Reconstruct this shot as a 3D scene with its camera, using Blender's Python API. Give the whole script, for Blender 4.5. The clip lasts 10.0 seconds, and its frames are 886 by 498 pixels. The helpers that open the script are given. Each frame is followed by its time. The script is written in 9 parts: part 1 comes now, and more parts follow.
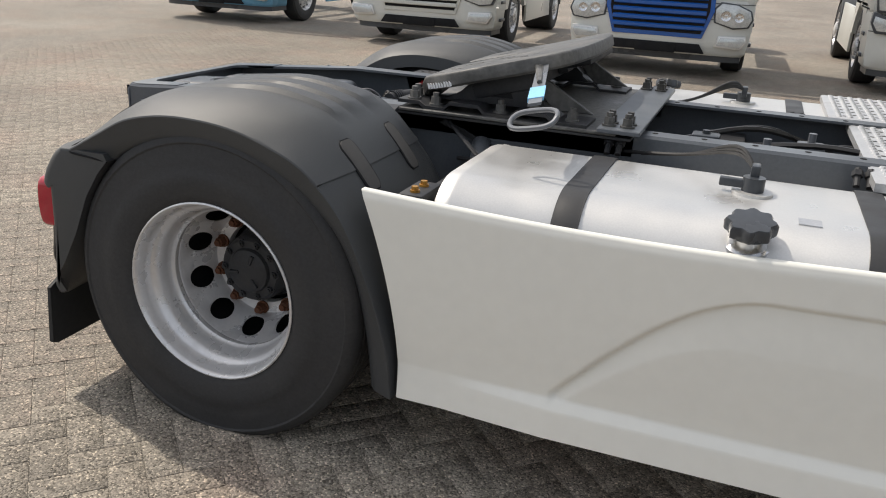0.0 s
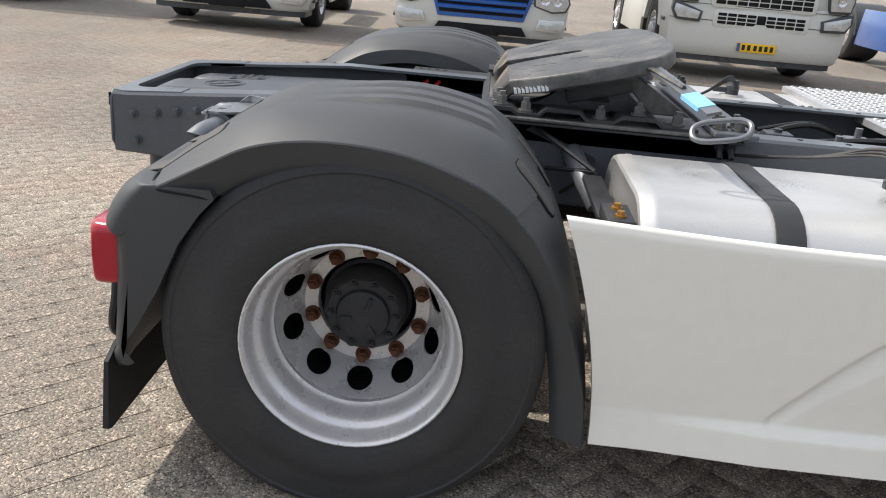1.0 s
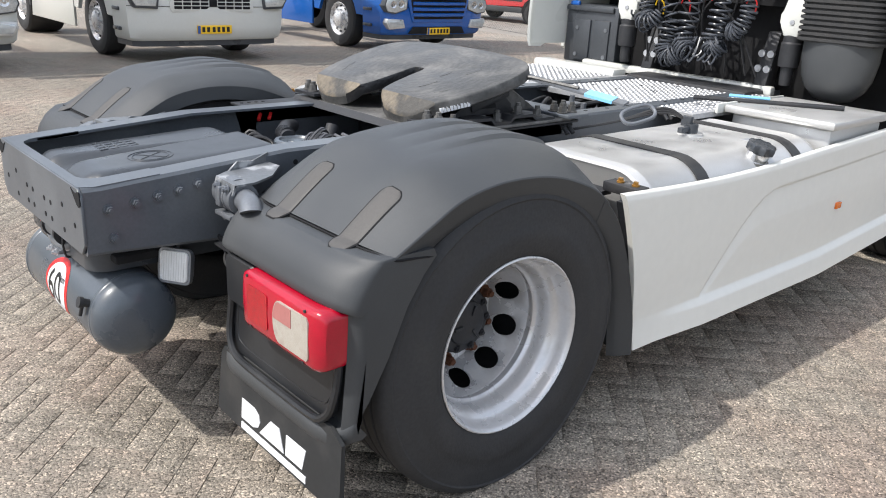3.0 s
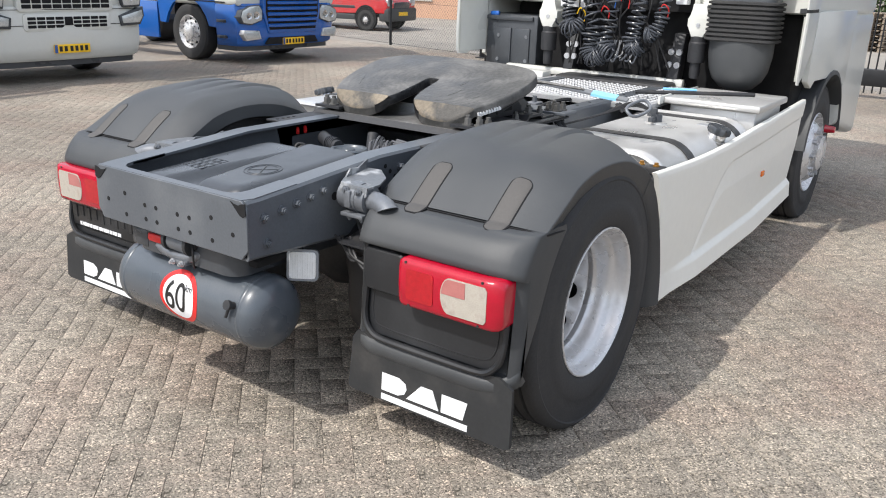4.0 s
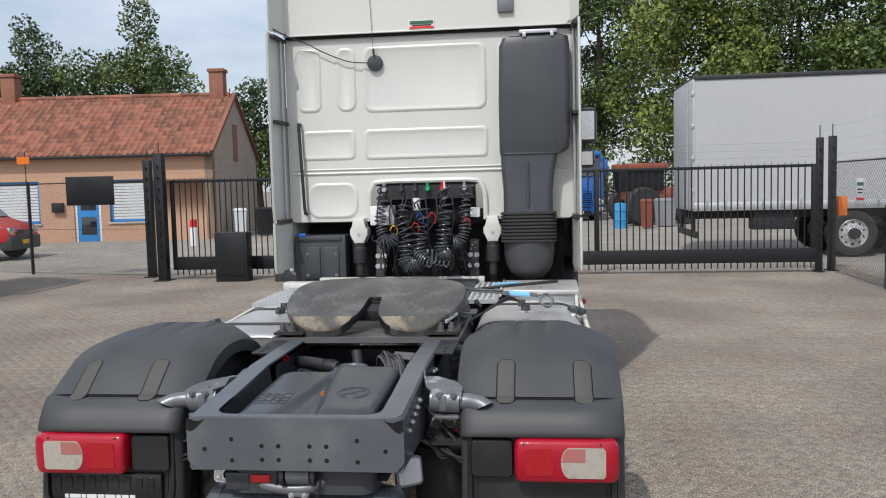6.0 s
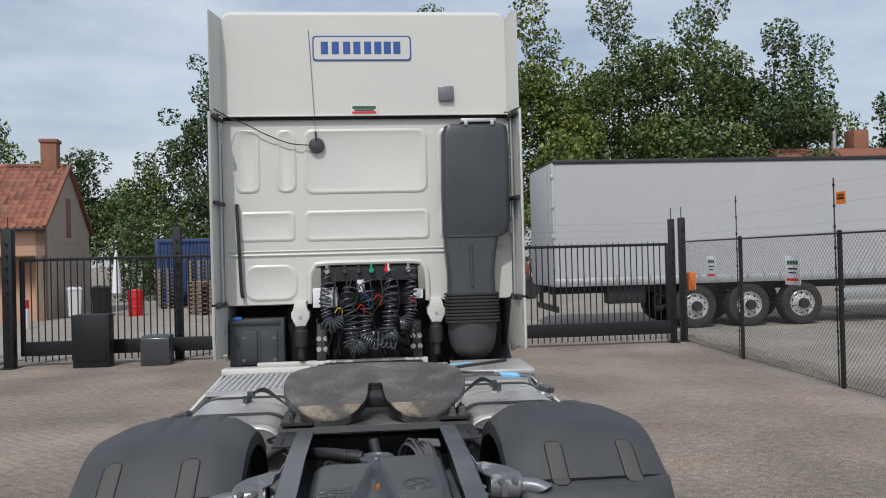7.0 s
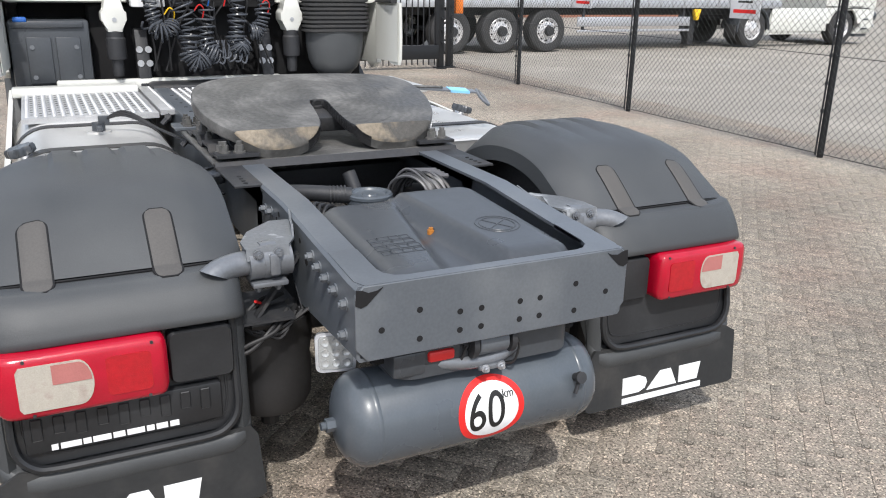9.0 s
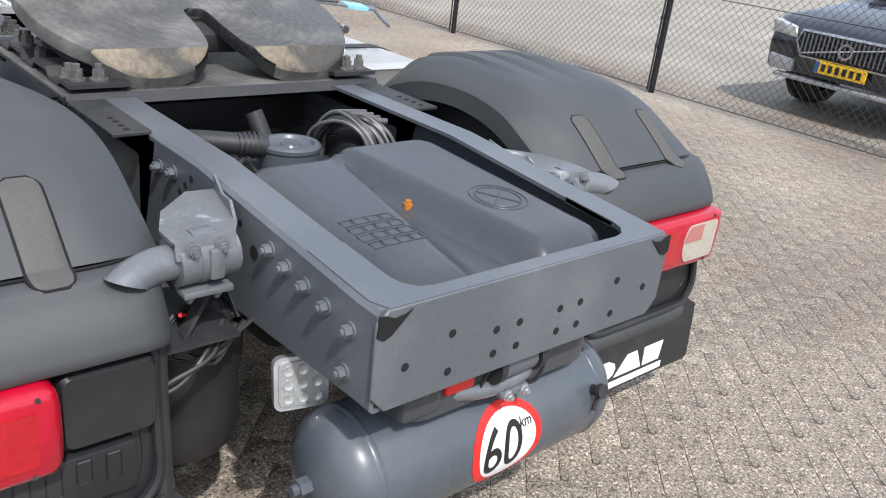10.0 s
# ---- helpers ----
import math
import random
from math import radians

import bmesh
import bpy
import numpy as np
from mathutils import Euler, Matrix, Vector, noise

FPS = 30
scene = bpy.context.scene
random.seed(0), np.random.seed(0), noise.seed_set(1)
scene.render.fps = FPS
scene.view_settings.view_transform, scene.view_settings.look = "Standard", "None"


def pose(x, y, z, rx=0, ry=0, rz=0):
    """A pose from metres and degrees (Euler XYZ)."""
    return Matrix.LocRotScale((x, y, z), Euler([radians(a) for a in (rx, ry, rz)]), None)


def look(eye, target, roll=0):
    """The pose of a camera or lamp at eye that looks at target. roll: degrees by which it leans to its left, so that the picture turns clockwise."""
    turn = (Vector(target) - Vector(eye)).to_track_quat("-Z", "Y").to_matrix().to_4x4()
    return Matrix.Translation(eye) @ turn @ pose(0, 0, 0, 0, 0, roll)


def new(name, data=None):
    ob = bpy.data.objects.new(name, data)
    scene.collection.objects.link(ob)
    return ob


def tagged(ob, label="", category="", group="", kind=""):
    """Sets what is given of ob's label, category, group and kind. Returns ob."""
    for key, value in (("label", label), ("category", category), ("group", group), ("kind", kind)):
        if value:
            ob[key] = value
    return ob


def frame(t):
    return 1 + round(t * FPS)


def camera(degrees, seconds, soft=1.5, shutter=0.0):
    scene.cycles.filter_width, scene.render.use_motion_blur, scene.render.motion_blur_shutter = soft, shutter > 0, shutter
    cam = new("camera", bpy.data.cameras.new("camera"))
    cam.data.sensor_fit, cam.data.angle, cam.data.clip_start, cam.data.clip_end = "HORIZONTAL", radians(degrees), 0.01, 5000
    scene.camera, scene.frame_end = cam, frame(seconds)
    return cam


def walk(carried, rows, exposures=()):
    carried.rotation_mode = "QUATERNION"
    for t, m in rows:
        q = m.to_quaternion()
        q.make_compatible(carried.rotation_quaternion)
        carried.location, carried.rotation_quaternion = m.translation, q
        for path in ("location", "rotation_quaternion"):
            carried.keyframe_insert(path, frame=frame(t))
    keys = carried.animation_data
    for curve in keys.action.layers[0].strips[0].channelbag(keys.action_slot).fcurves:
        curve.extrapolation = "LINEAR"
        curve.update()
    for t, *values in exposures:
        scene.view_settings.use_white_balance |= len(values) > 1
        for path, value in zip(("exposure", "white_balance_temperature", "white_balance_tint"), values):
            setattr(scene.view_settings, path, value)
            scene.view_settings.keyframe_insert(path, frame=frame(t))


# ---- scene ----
cam = camera(57.0, 10.0, soft=1.05)
PATH = [
    (0, (1.386, -3.157, 1.508), (0.748, -1.392, 0.817), 3.2),
    (0.5, (0.82, -3.138, 1.435), (0.432, -1.314, 0.713), 4.6),
    (1, (0.215, -3.094, 1.467), (0.151, -1.221, 0.769), 5.2),
    (1.5, (-0.318, -3.048, 1.525), (-0.038, -1.179, 0.872), 5.2),
    (2, (-0.818, -2.928, 1.536), (-0.156, -1.151, 0.899), 4.6),
    (2.5, (-1.301, -2.849, 1.542), (-0.293, -1.242, 0.907), 4.1),
    (2.7, (-1.482, -2.837, 1.578), (-0.355, -1.317, 0.93), 3.7),
    (3.8, (-2.562, -2.465, 1.58), (-1.059, -1.315, 0.933), 2.0),
    (4, (-2.754, -2.388, 1.626), (-1.198, -1.304, 0.99), 1.9),
    (4.5, (-3.127, -2.074, 1.602), (-1.446, -1.172, 1.002), 1.1),
    (5, (-3.477, -1.71, 1.608), (-1.681, -0.995, 1.097), 0.1),
    (5.3, (-3.661, -1.491, 1.677), (-1.798, -0.91, 1.241), -0.5),
    (5.5, (-3.778, -1.334, 1.685), (-1.871, -0.852, 1.324), -0.8),
    (5.7, (-3.846, -1.171, 1.701), (-1.905, -0.785, 1.415), -1.3),
    (6, (-3.928, -0.923, 1.76), (-1.948, -0.686, 1.604), -1.4),
    (6.2, (-3.986, -0.752, 1.791), (-1.993, -0.599, 1.726), -1.3),
    (7.3, (-4.014, 0.303, 1.838), (-2.038, 0.001, 1.771), -1.2),
    (7.5, (-3.958, 0.463, 1.798), (-1.998, 0.095, 1.642), -0.9),
    (7.6, (-3.932, 0.531, 1.78), (-1.982, 0.136, 1.575), -0.9),
    (8, (-3.738, 0.754, 1.718), (-1.841, 0.255, 1.328), -0.0),
    (8.5, (-3.272, 0.91, 1.671), (-1.463, 0.255, 1.124), 0.8),
    (9, (-2.809, 1.051, 1.633), (-1.106, 0.209, 1.007), 1.1),
    (9.5, (-2.373, 1.127, 1.617), (-0.82, 0.084, 0.91), 2.1),
    (10, (-1.973, 1.165, 1.547), (-0.632, -0.097, 0.766), 7.1),
]
EXPOSURES = [(0.0, -0.02, 6960, 10), (0.5, 0.12, 6880, 10), (1.0, 0.28, 6720, 10), (1.5, 0.33, 6650, 10), (2.5, 0.46, 6400, 10), (4.0, 0.4, 6450, 10), (4.5, 0.36, 6450, 10), (5.0, 0.31, 6400, 10), (5.5, 0.09, 6350, 10), (6.0, -0.29, 6350, 10), (6.3, -0.42, 6350, 10), (7.3, -0.58, 6350, 10), (7.6, -0.5, 6350, 10), (8.0, -0.15, 6600, 10), (8.5, 0.17, 6550, 10), (9.0, 0.29, 6350, 10), (9.5, 0.35, 6300, 10), (10.0, 0.44, 6300, 10)]
walk(cam, [(t, look(eye, target, roll)) for t, eye, target, roll in PATH], EXPOSURES)

# ---- light ----
SUN_AZ = math.atan2(0.26, -0.74)          # the sun stands behind the truck, a little to its left
SUN_EL = radians(52)
world = bpy.data.worlds.new("sky")
scene.world = world
world.use_nodes = True
wn = world.node_tree.nodes
sky = wn.new("ShaderNodeTexSky")
sky.sky_type = "NISHITA"
sky.sun_disc = False
sky.sun_elevation = SUN_EL
sky.sun_rotation = math.pi / 2 - SUN_AZ
sky.air_density, sky.dust_density, sky.ozone_density = 1.0, 3.0, 1.0
# thin high cloud over the blue
wtc = wn.new("ShaderNodeTexCoord")
wmap = wn.new("ShaderNodeMapping")
wmap.inputs["Scale"].default_value = (1.6, 1.6, 5.0)
wno = wn.new("ShaderNodeTexNoise")
wno.inputs["Scale"].default_value, wno.inputs["Detail"].default_value, wno.inputs["Roughness"].default_value = 2.2, 7.0, 0.55
wra = wn.new("ShaderNodeValToRGB")
wra.color_ramp.elements[0].color = (0.42, 0.42, 0.42, 1)
wra.color_ramp.elements[0].position, wra.color_ramp.elements[1].position = 0.36, 0.66
wmx = wn.new("ShaderNodeMix")
wmx.data_type = "RGBA"
wmx.inputs[7].default_value = (8.6, 9.0, 9.6, 1)
wsc = wn.new("ShaderNodeMath")
wsc.operation, wsc.inputs[1].default_value = "MULTIPLY", 0.55
wl = world.node_tree.links
wl.new(wtc.outputs["Generated"], wmap.inputs["Vector"])
wl.new(wmap.outputs["Vector"], wno.inputs["Vector"])
wl.new(wno.outputs["Fac"], wra.inputs["Fac"])
wl.new(wra.outputs["Color"], wsc.inputs[0])
wl.new(wsc.outputs["Value"], wmx.inputs[0])
wl.new(sky.outputs["Color"], wmx.inputs[6])
wl.new(wmx.outputs[2], wn["Background"].inputs["Color"])
wn["Background"].inputs["Strength"].default_value = 0.160

sun = new("sun", bpy.data.lights.new("sun", "SUN"))
sun.data.energy, sun.data.angle, sun.data.color = 3.2, radians(0.9), (1.0, 0.965, 0.91)
sun.matrix_world = look((0, 0, 30), Vector((0, 0, 30)) - Vector((math.cos(SUN_AZ) * math.cos(SUN_EL), math.sin(SUN_AZ) * math.cos(SUN_EL), math.sin(SUN_EL))))

# ---- materials ----


def mat(name, color, rough=0.5, metal=0.0, var=0.12, scale=6.0, fine=60.0, bump=0.0, bump_scale=200.0, second=None, mask=(0.5, 0.75), coat=0.0, spec=0.5, island=0.0, obj=0.0, trans=0.0, ior=1.45, rough_var=0.1, detail=6.0):
    """A procedural surface: base colour broken up by two noises, an optional second colour in patches, roughness variation and fine relief."""
    m = bpy.data.materials.new(name)
    m.use_nodes = True
    nt = m.node_tree
    n, l = nt.nodes, nt.links
    b = n["Principled BSDF"]
    tc = n.new("ShaderNodeTexCoord")
    big = n.new("ShaderNodeTexNoise")
    big.inputs["Scale"].default_value, big.inputs["Detail"].default_value = scale, detail
    small = n.new("ShaderNodeTexNoise")
    small.inputs["Scale"].default_value, small.inputs["Detail"].default_value = fine, 4.0
    l.new(tc.outputs["Object"], big.inputs["Vector"])
    l.new(tc.outputs["Object"], small.inputs["Vector"])
    add = n.new("ShaderNodeMath")
    add.operation = "ADD"
    l.new(big.outputs["Fac"], add.inputs[0])
    l.new(small.outputs["Fac"], add.inputs[1])
    mr = n.new("ShaderNodeMapRange")
    mr.inputs["From Min"].default_value, mr.inputs["From Max"].default_value = 0.6, 1.4
    mr.inputs["To Min"].default_value, mr.inputs["To Max"].default_value = 1 - var, 1 + var
    l.new(add.outputs["Value"], mr.inputs["Value"])
    val = mr.outputs["Result"]
    for amount, kind in ((island, "g"), (obj, "o")):
        if amount:
            src = n.new("ShaderNodeNewGeometry") if kind == "g" else n.new("ShaderNodeObjectInfo")
            out = src.outputs["Random Per Island"] if kind == "g" else src.outputs["Random"]
            r2 = n.new("ShaderNodeMapRange")
            r2.inputs["To Min"].default_value, r2.inputs["To Max"].default_value = 1 - amount, 1 + amount
            l.new(out, r2.inputs["Value"])
            mu = n.new("ShaderNodeMath")
            mu.operation = "MULTIPLY"
            l.new(val, mu.inputs[0])
            l.new(r2.outputs["Result"], mu.inputs[1])
            val = mu.outputs["Value"]
    base = None
    if second:
        ra = n.new("ShaderNodeMapRange")
        ra.inputs["From Min"].default_value, ra.inputs["From Max"].default_value = mask
        l.new(big.outputs["Fac"], ra.inputs["Value"])
        mix = n.new("ShaderNodeMix")
        mix.data_type = "RGBA"
        mix.inputs[6].default_value, mix.inputs[7].default_value = (*color, 1), (*second, 1)
        l.new(ra.outputs["Result"], mix.inputs[0])
        base = mix.outputs[2]
    sc = n.new("ShaderNodeVectorMath")
    sc.operation = "SCALE"
    if base:
        l.new(base, sc.inputs[0])
    else:
        sc.inputs[0].default_value = color
    l.new(val, sc.inputs["Scale"])
    l.new(sc.outputs["Vector"], b.inputs["Base Color"])
    rr = n.new("ShaderNodeMapRange")
    rr.inputs["From Min"].default_value, rr.inputs["From Max"].default_value = 0.3, 0.7
    rr.inputs["To Min"].default_value, rr.inputs["To Max"].default_value = max(0.02, rough - rough_var), min(1, rough + rough_var)
    l.new(big.outputs["Fac"], rr.inputs["Value"])
    l.new(rr.outputs["Result"], b.inputs["Roughness"])
    b.inputs["Metallic"].default_value = metal
    b.inputs["Coat Weight"].default_value = coat
    b.inputs["Coat Roughness"].default_value = 0.06
    b.inputs["Specular IOR Level"].default_value = spec
    b.inputs["Transmission Weight"].default_value = trans
    b.inputs["IOR"].default_value = ior
    if bump:
        no = n.new("ShaderNodeTexNoise")
        no.inputs["Scale"].default_value, no.inputs["Detail"].default_value = bump_scale, 5.0
        l.new(tc.outputs["Object"], no.inputs["Vector"])
        bp = n.new("ShaderNodeBump")
        bp.inputs["Strength"].default_value, bp.inputs["Distance"].default_value = 1.0, bump
        l.new(no.outputs["Fac"], bp.inputs["Height"])
        l.new(bp.outputs["Normal"], b.inputs["Normal"])
    return m


def stone_mat(name, dark, light, pink, rough=0.85, island=0.16, obj=0.0, cell=170.0):
    """Weathered concrete with exposed stone chips: chips of many greys and browns, dirt in broad patches."""
    m = mat(name, dark, rough, 0, 0.16, 0.45, 9.0, island=island, obj=obj, second=light, mask=(0.38, 0.68))
    nt = m.node_tree
    n, l = nt.nodes, nt.links
    b = n["Principled BSDF"]
    tc = next(x for x in n if x.type == "TEX_COORD")
    vo = n.new("ShaderNodeTexVoronoi")
    vo.inputs["Scale"].default_value = cell
    l.new(tc.outputs["Object"], vo.inputs["Vector"])
    sep = n.new("ShaderNodeSeparateColor")
    l.new(vo.outputs["Color"], sep.inputs["Color"])
    ra = n.new("ShaderNodeValToRGB")
    e = ra.color_ramp.elements
    e[0].position, e[0].color = 0.0, (0.26, 0.25, 0.235, 1)
    e[1].position, e[1].color = 1.0, (2.3, 2.2, 2.04, 1)
    for p, c in ((0.25, 0.66), (0.6, 0.98), (0.88, 1.26)):
        x = e.new(p)
        x.color = (c, c * 0.98, c * 0.95, 1)
    l.new(sep.outputs["Red"], ra.inputs["Fac"])
    mul = n.new("ShaderNodeVectorMath")
    mul.operation = "MULTIPLY"
    src = b.inputs["Base Color"].links[0].from_socket
    l.new(src, mul.inputs[0])
    l.new(ra.outputs["Color"], mul.inputs[1])
    # pinkish stones and patches
    pk = n.new("ShaderNodeMix")
    pk.data_type, pk.blend_type = "RGBA", "MULTIPLY"
    pk.inputs[7].default_value = (*pink, 1)
    no = n.new("ShaderNodeTexNoise")
    no.inputs["Scale"].default_value, no.inputs["Detail"].default_value = 1.3, 5
    l.new(tc.outputs["Object"], no.inputs["Vector"])
    mr = n.new("ShaderNodeMapRange")
    mr.inputs["From Min"].default_value, mr.inputs["From Max"].default_value = 0.45, 0.72
    l.new(no.outputs["Fac"], mr.inputs["Value"])
    l.new(mr.outputs["Result"], pk.inputs[0])
    l.new(mul.outputs["Vector"], pk.inputs[6])
    l.new(pk.outputs[2], b.inputs["Base Color"])
    bp = n.new("ShaderNodeBump")
    bp.inputs["Strength"].default_value, bp.inputs["Distance"].default_value = 0.9, 0.003
    l.new(vo.outputs["Distance"], bp.inputs["Height"])
    bp.invert = True
    l.new(bp.outputs["Normal"], b.inputs["Normal"])
    return m


M_PAVER = stone_mat("paver", (0.212, 0.189, 0.159), (0.305, 0.275, 0.233), (1.05, 0.94, 0.93), island=0.018)
M_PAVER_ONE = stone_mat("paver_single", (0.212, 0.189, 0.159), (0.305, 0.275, 0.233), (1.05, 0.94, 0.93), island=0.0, obj=0.018)
M_GROUND = stone_mat("far_ground", (0.215, 0.194, 0.167), (0.282, 0.258, 0.225), (1.05, 0.95, 0.92), island=0.0, cell=140.0)
M_WORNPAINT = mat("worn_road_paint", (0.36, 0.345, 0.315), 0.9, 0, 0.35, 6, 60)
M_ROAD = mat("grey_asphalt", (0.262, 0.241, 0.210), 0.9, 0, 0.14, 0.8, 30, bump=0.004, bump_scale=120, second=(0.315, 0.292, 0.256))
M_PLASTIC = mat("black_moulded_plastic", (0.043, 0.046, 0.049), 0.50, 0, 0.16, 2.5, 300, bump=0.0004, bump_scale=900, second=(0.060, 0.063, 0.065), mask=(0.45, 0.8), rough_var=0.09)
M_PLASTIC_TAB = mat("worn_plastic_tab", (0.070, 0.066, 0.062), 0.62, 0, 0.2, 9, 200)
M_PLASTIC2 = mat("smooth_dark_plastic", (0.048, 0.053, 0.060), 0.33, 0, 0.15, 3, 60)
M_DARKPANEL = mat("smooth_black_panel", (0.017, 0.018, 0.020), 0.40, 0, 0.2, 4, 90, second=(0.028, 0.029, 0.031), mask=(0.5, 0.8))
M_PLUG = mat("amber_plug", (0.36, 0.14, 0.025), 0.5, 0, 0.15, 20, 80)
M_RUBBER = mat("tyre_rubber", (0.030, 0.030, 0.031), 0.75, 0, 0.25, 7, 90, bump=0.001, bump_scale=120, second=(0.040, 0.038, 0.036), mask=(0.5, 0.85))
M_FLAP = mat("rubber_flap", (0.019, 0.020, 0.021), 0.72, 0, 0.25, 5, 60, second=(0.04, 0.038, 0.036), mask=(0.5, 0.8))
M_RIM = mat("silver_wheel_paint", (0.63, 0.625, 0.625), 0.30, 0.45, 0.07, 12, 90, second=(0.50, 0.49, 0.48), mask=(0.58, 0.85))
M_RUST = mat("rusty_steel", (0.13, 0.050, 0.024), 0.85, 0.1, 0.4, 60, 300, bump=0.001, bump_scale=300, second=(0.06, 0.035, 0.026))
M_DARKSTEEL = mat("dark_painted_steel", (0.026, 0.027, 0.030), 0.55, 0.1, 0.25, 9, 80, bump=0.0006, bump_scale=150, second=(0.05, 0.045, 0.04), mask=(0.55, 0.85))
M_FRAME = mat("slate_grey_frame_paint", (0.086, 0.096, 0.109), 0.38, 0.0, 0.14, 3, 120, coat=0.12, second=(0.125, 0.134, 0.143), rough_var=0.1)
M_TANK = mat("slate_blue_tank_paint", (0.068, 0.080, 0.094), 0.30, 0.0, 0.12, 4, 140, coat=0.2, second=(0.088, 0.099, 0.110), rough_var=0.08)
M_WHITE = mat("white_truck_paint", (0.585, 0.59, 0.555), 0.32, 0, 0.03, 1.5, 30, coat=0.25, second=(0.60, 0.595, 0.55), mask=(0.5, 0.9), rough_var=0.05)
M_SKIRT = mat("white_skirt_paint", (0.73, 0.72, 0.665), 0.34, 0, 0.03, 1.2, 25, coat=0.2, second=(0.735, 0.715, 0.65), mask=(0.45, 0.9), rough_var=0.06)
M_ALU = mat("brushed_aluminium", (0.60, 0.595, 0.58), 0.38, 0.6, 0.08, 5, 220, second=(0.56, 0.555, 0.545), rough_var=0.14)
M_TREAD = mat("tread_plate_aluminium", (0.50, 0.505, 0.51), 0.45, 0.6, 0.14, 7, 120, second=(0.40, 0.40, 0.41), rough_var=0.1)
M_SPRING = mat("black_spring_rubber", (0.014, 0.014, 0.015), 0.55, 0, 0.25, 7, 90, second=(0.022, 0.021, 0.021), mask=(0.5, 0.85))
# white cab paint with the shade of the coupling recess mixed into its grey
M_SHADED_WHITE = mat("shaded_white_paint", (0.26, 0.255, 0.24), 0.7, 0, 0.15, 6, 60)
M_STRAP = mat("black_rubber_strap", (0.030, 0.030, 0.031), 0.5, 0, 0.15, 8, 100)
M_GREASE = mat("greasy_worn_steel", (0.080, 0.079, 0.076), 0.50, 0.20, 0.30, 6, 70, bump=0.0022, bump_scale=48, second=(0.136, 0.133, 0.127), mask=(0.44, 0.66), rough_var=0.15)
M_WORN = mat("rubbed_brown_steel", (0.175, 0.145, 0.105), 0.55, 0.15, 0.35, 9, 70, bump=0.002, bump_scale=90, second=(0.055, 0.052, 0.047), mask=(0.46, 0.60))
M_BLACKGREASE = mat("black_grease", (0.016, 0.016, 0.017), 0.34, 0, 0.3, 14, 90, bump=0.006, bump_scale=45)
# smeared rings that the trailer's plate has turned into the grease
nt = M_GREASE.node_tree
wave = nt.nodes.new("ShaderNodeTexWave")
wave.wave_type, wave.rings_direction = "RINGS", "Z"
wave.inputs["Scale"].default_value, wave.inputs["Distortion"].default_value = 9.0, 9.0
wave.inputs["Detail"].default_value, wave.inputs["Detail Scale"].default_value = 4.0, 1.6
nt.links.new(next(x for x in nt.nodes if x.type == "TEX_COORD").outputs["Object"], wave.inputs["Vector"])
tone = nt.nodes.new("ShaderNodeMapRange")
tone.inputs["To Min"].default_value, tone.inputs["To Max"].default_value = 0.90, 1.09
nt.links.new(wave.outputs["Fac"], tone.inputs["Value"])
smear = nt.nodes.new("ShaderNodeVectorMath")
smear.operation = "SCALE"
nt.links.new(nt.nodes["Principled BSDF"].inputs["Base Color"].links[0].from_socket, smear.inputs[0])
nt.links.new(tone.outputs["Result"], smear.inputs["Scale"])
nt.links.new(smear.outputs["Vector"], nt.nodes["Principled BSDF"].inputs["Base Color"])
M_RED = mat("red_lens", (0.36, 0.002, 0.018), 0.14, 0, 0.16, 20, 300, coat=0.4, bump=0.0004, bump_scale=340, rough_var=0.03)
M_REDDARK = mat("red_lens_reflex", (0.36, 0.004, 0.011), 0.2, 0, 0.25, 60, 700, coat=0.5, bump=0.001, bump_scale=420, rough_var=0.03)
M_LENS = mat("clear_ribbed_lens", (0.40, 0.37, 0.32), 0.16, 0, 0.14, 24, 260, coat=0.7, bump=0.0012, bump_scale=300, second=(0.30, 0.25, 0.22), mask=(0.5, 0.7), rough_var=0.04)
M_PINKLENS = mat("pale_red_lens", (0.38, 0.14, 0.13), 0.16, 0, 0.1, 30, 260, coat=0.6, bump=0.0008, bump_scale=300)
M_AMBER = mat("amber_lens", (0.72, 0.16, 0.012), 0.2, 0, 0.1, 30, 200, coat=0.5)
M_PRINT = mat("white_print", (0.72, 0.73, 0.74), 0.55, 0, 0.06, 10, 120, second=(0.55, 0.55, 0.55), mask=(0.62, 0.8))
M_BLACKPRINT = mat("black_print", (0.012, 0.012, 0.012), 0.45, 0, 0.1, 20, 100)
M_REDPRINT = mat("red_print", (0.66, 0.02, 0.018), 0.4, 0, 0.05, 20, 100)
M_BLUEPRINT = mat("blue_print", (0.03, 0.09, 0.30), 0.45, 0, 0.05, 20, 100)
M_GREENPRINT = mat("dark_green_print", (0.03, 0.12, 0.06), 0.5, 0, 0.05, 20, 100)
# near-black for gaps and black parts, also used as painted-in shade
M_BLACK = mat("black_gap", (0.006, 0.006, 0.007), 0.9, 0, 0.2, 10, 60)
M_COIL = mat("black_coil_hose", (0.055, 0.060, 0.070), 0.28, 0, 0.15, 20, 100)
M_CABLE = mat("black_cable", (0.018, 0.018, 0.019), 0.5, 0, 0.2, 20, 100)
M_REDPLASTIC = mat("red_plastic", (0.55, 0.02, 0.02), 0.4, 0, 0.1, 20, 100)
M_ORANGE = mat("orange_plastic", (0.80, 0.20, 0.02), 0.45, 0, 0.1, 12, 80)
M_YELLOW = mat("yellow_plate", (0.82, 0.50, 0.02), 0.4, 0, 0.05, 12, 80)
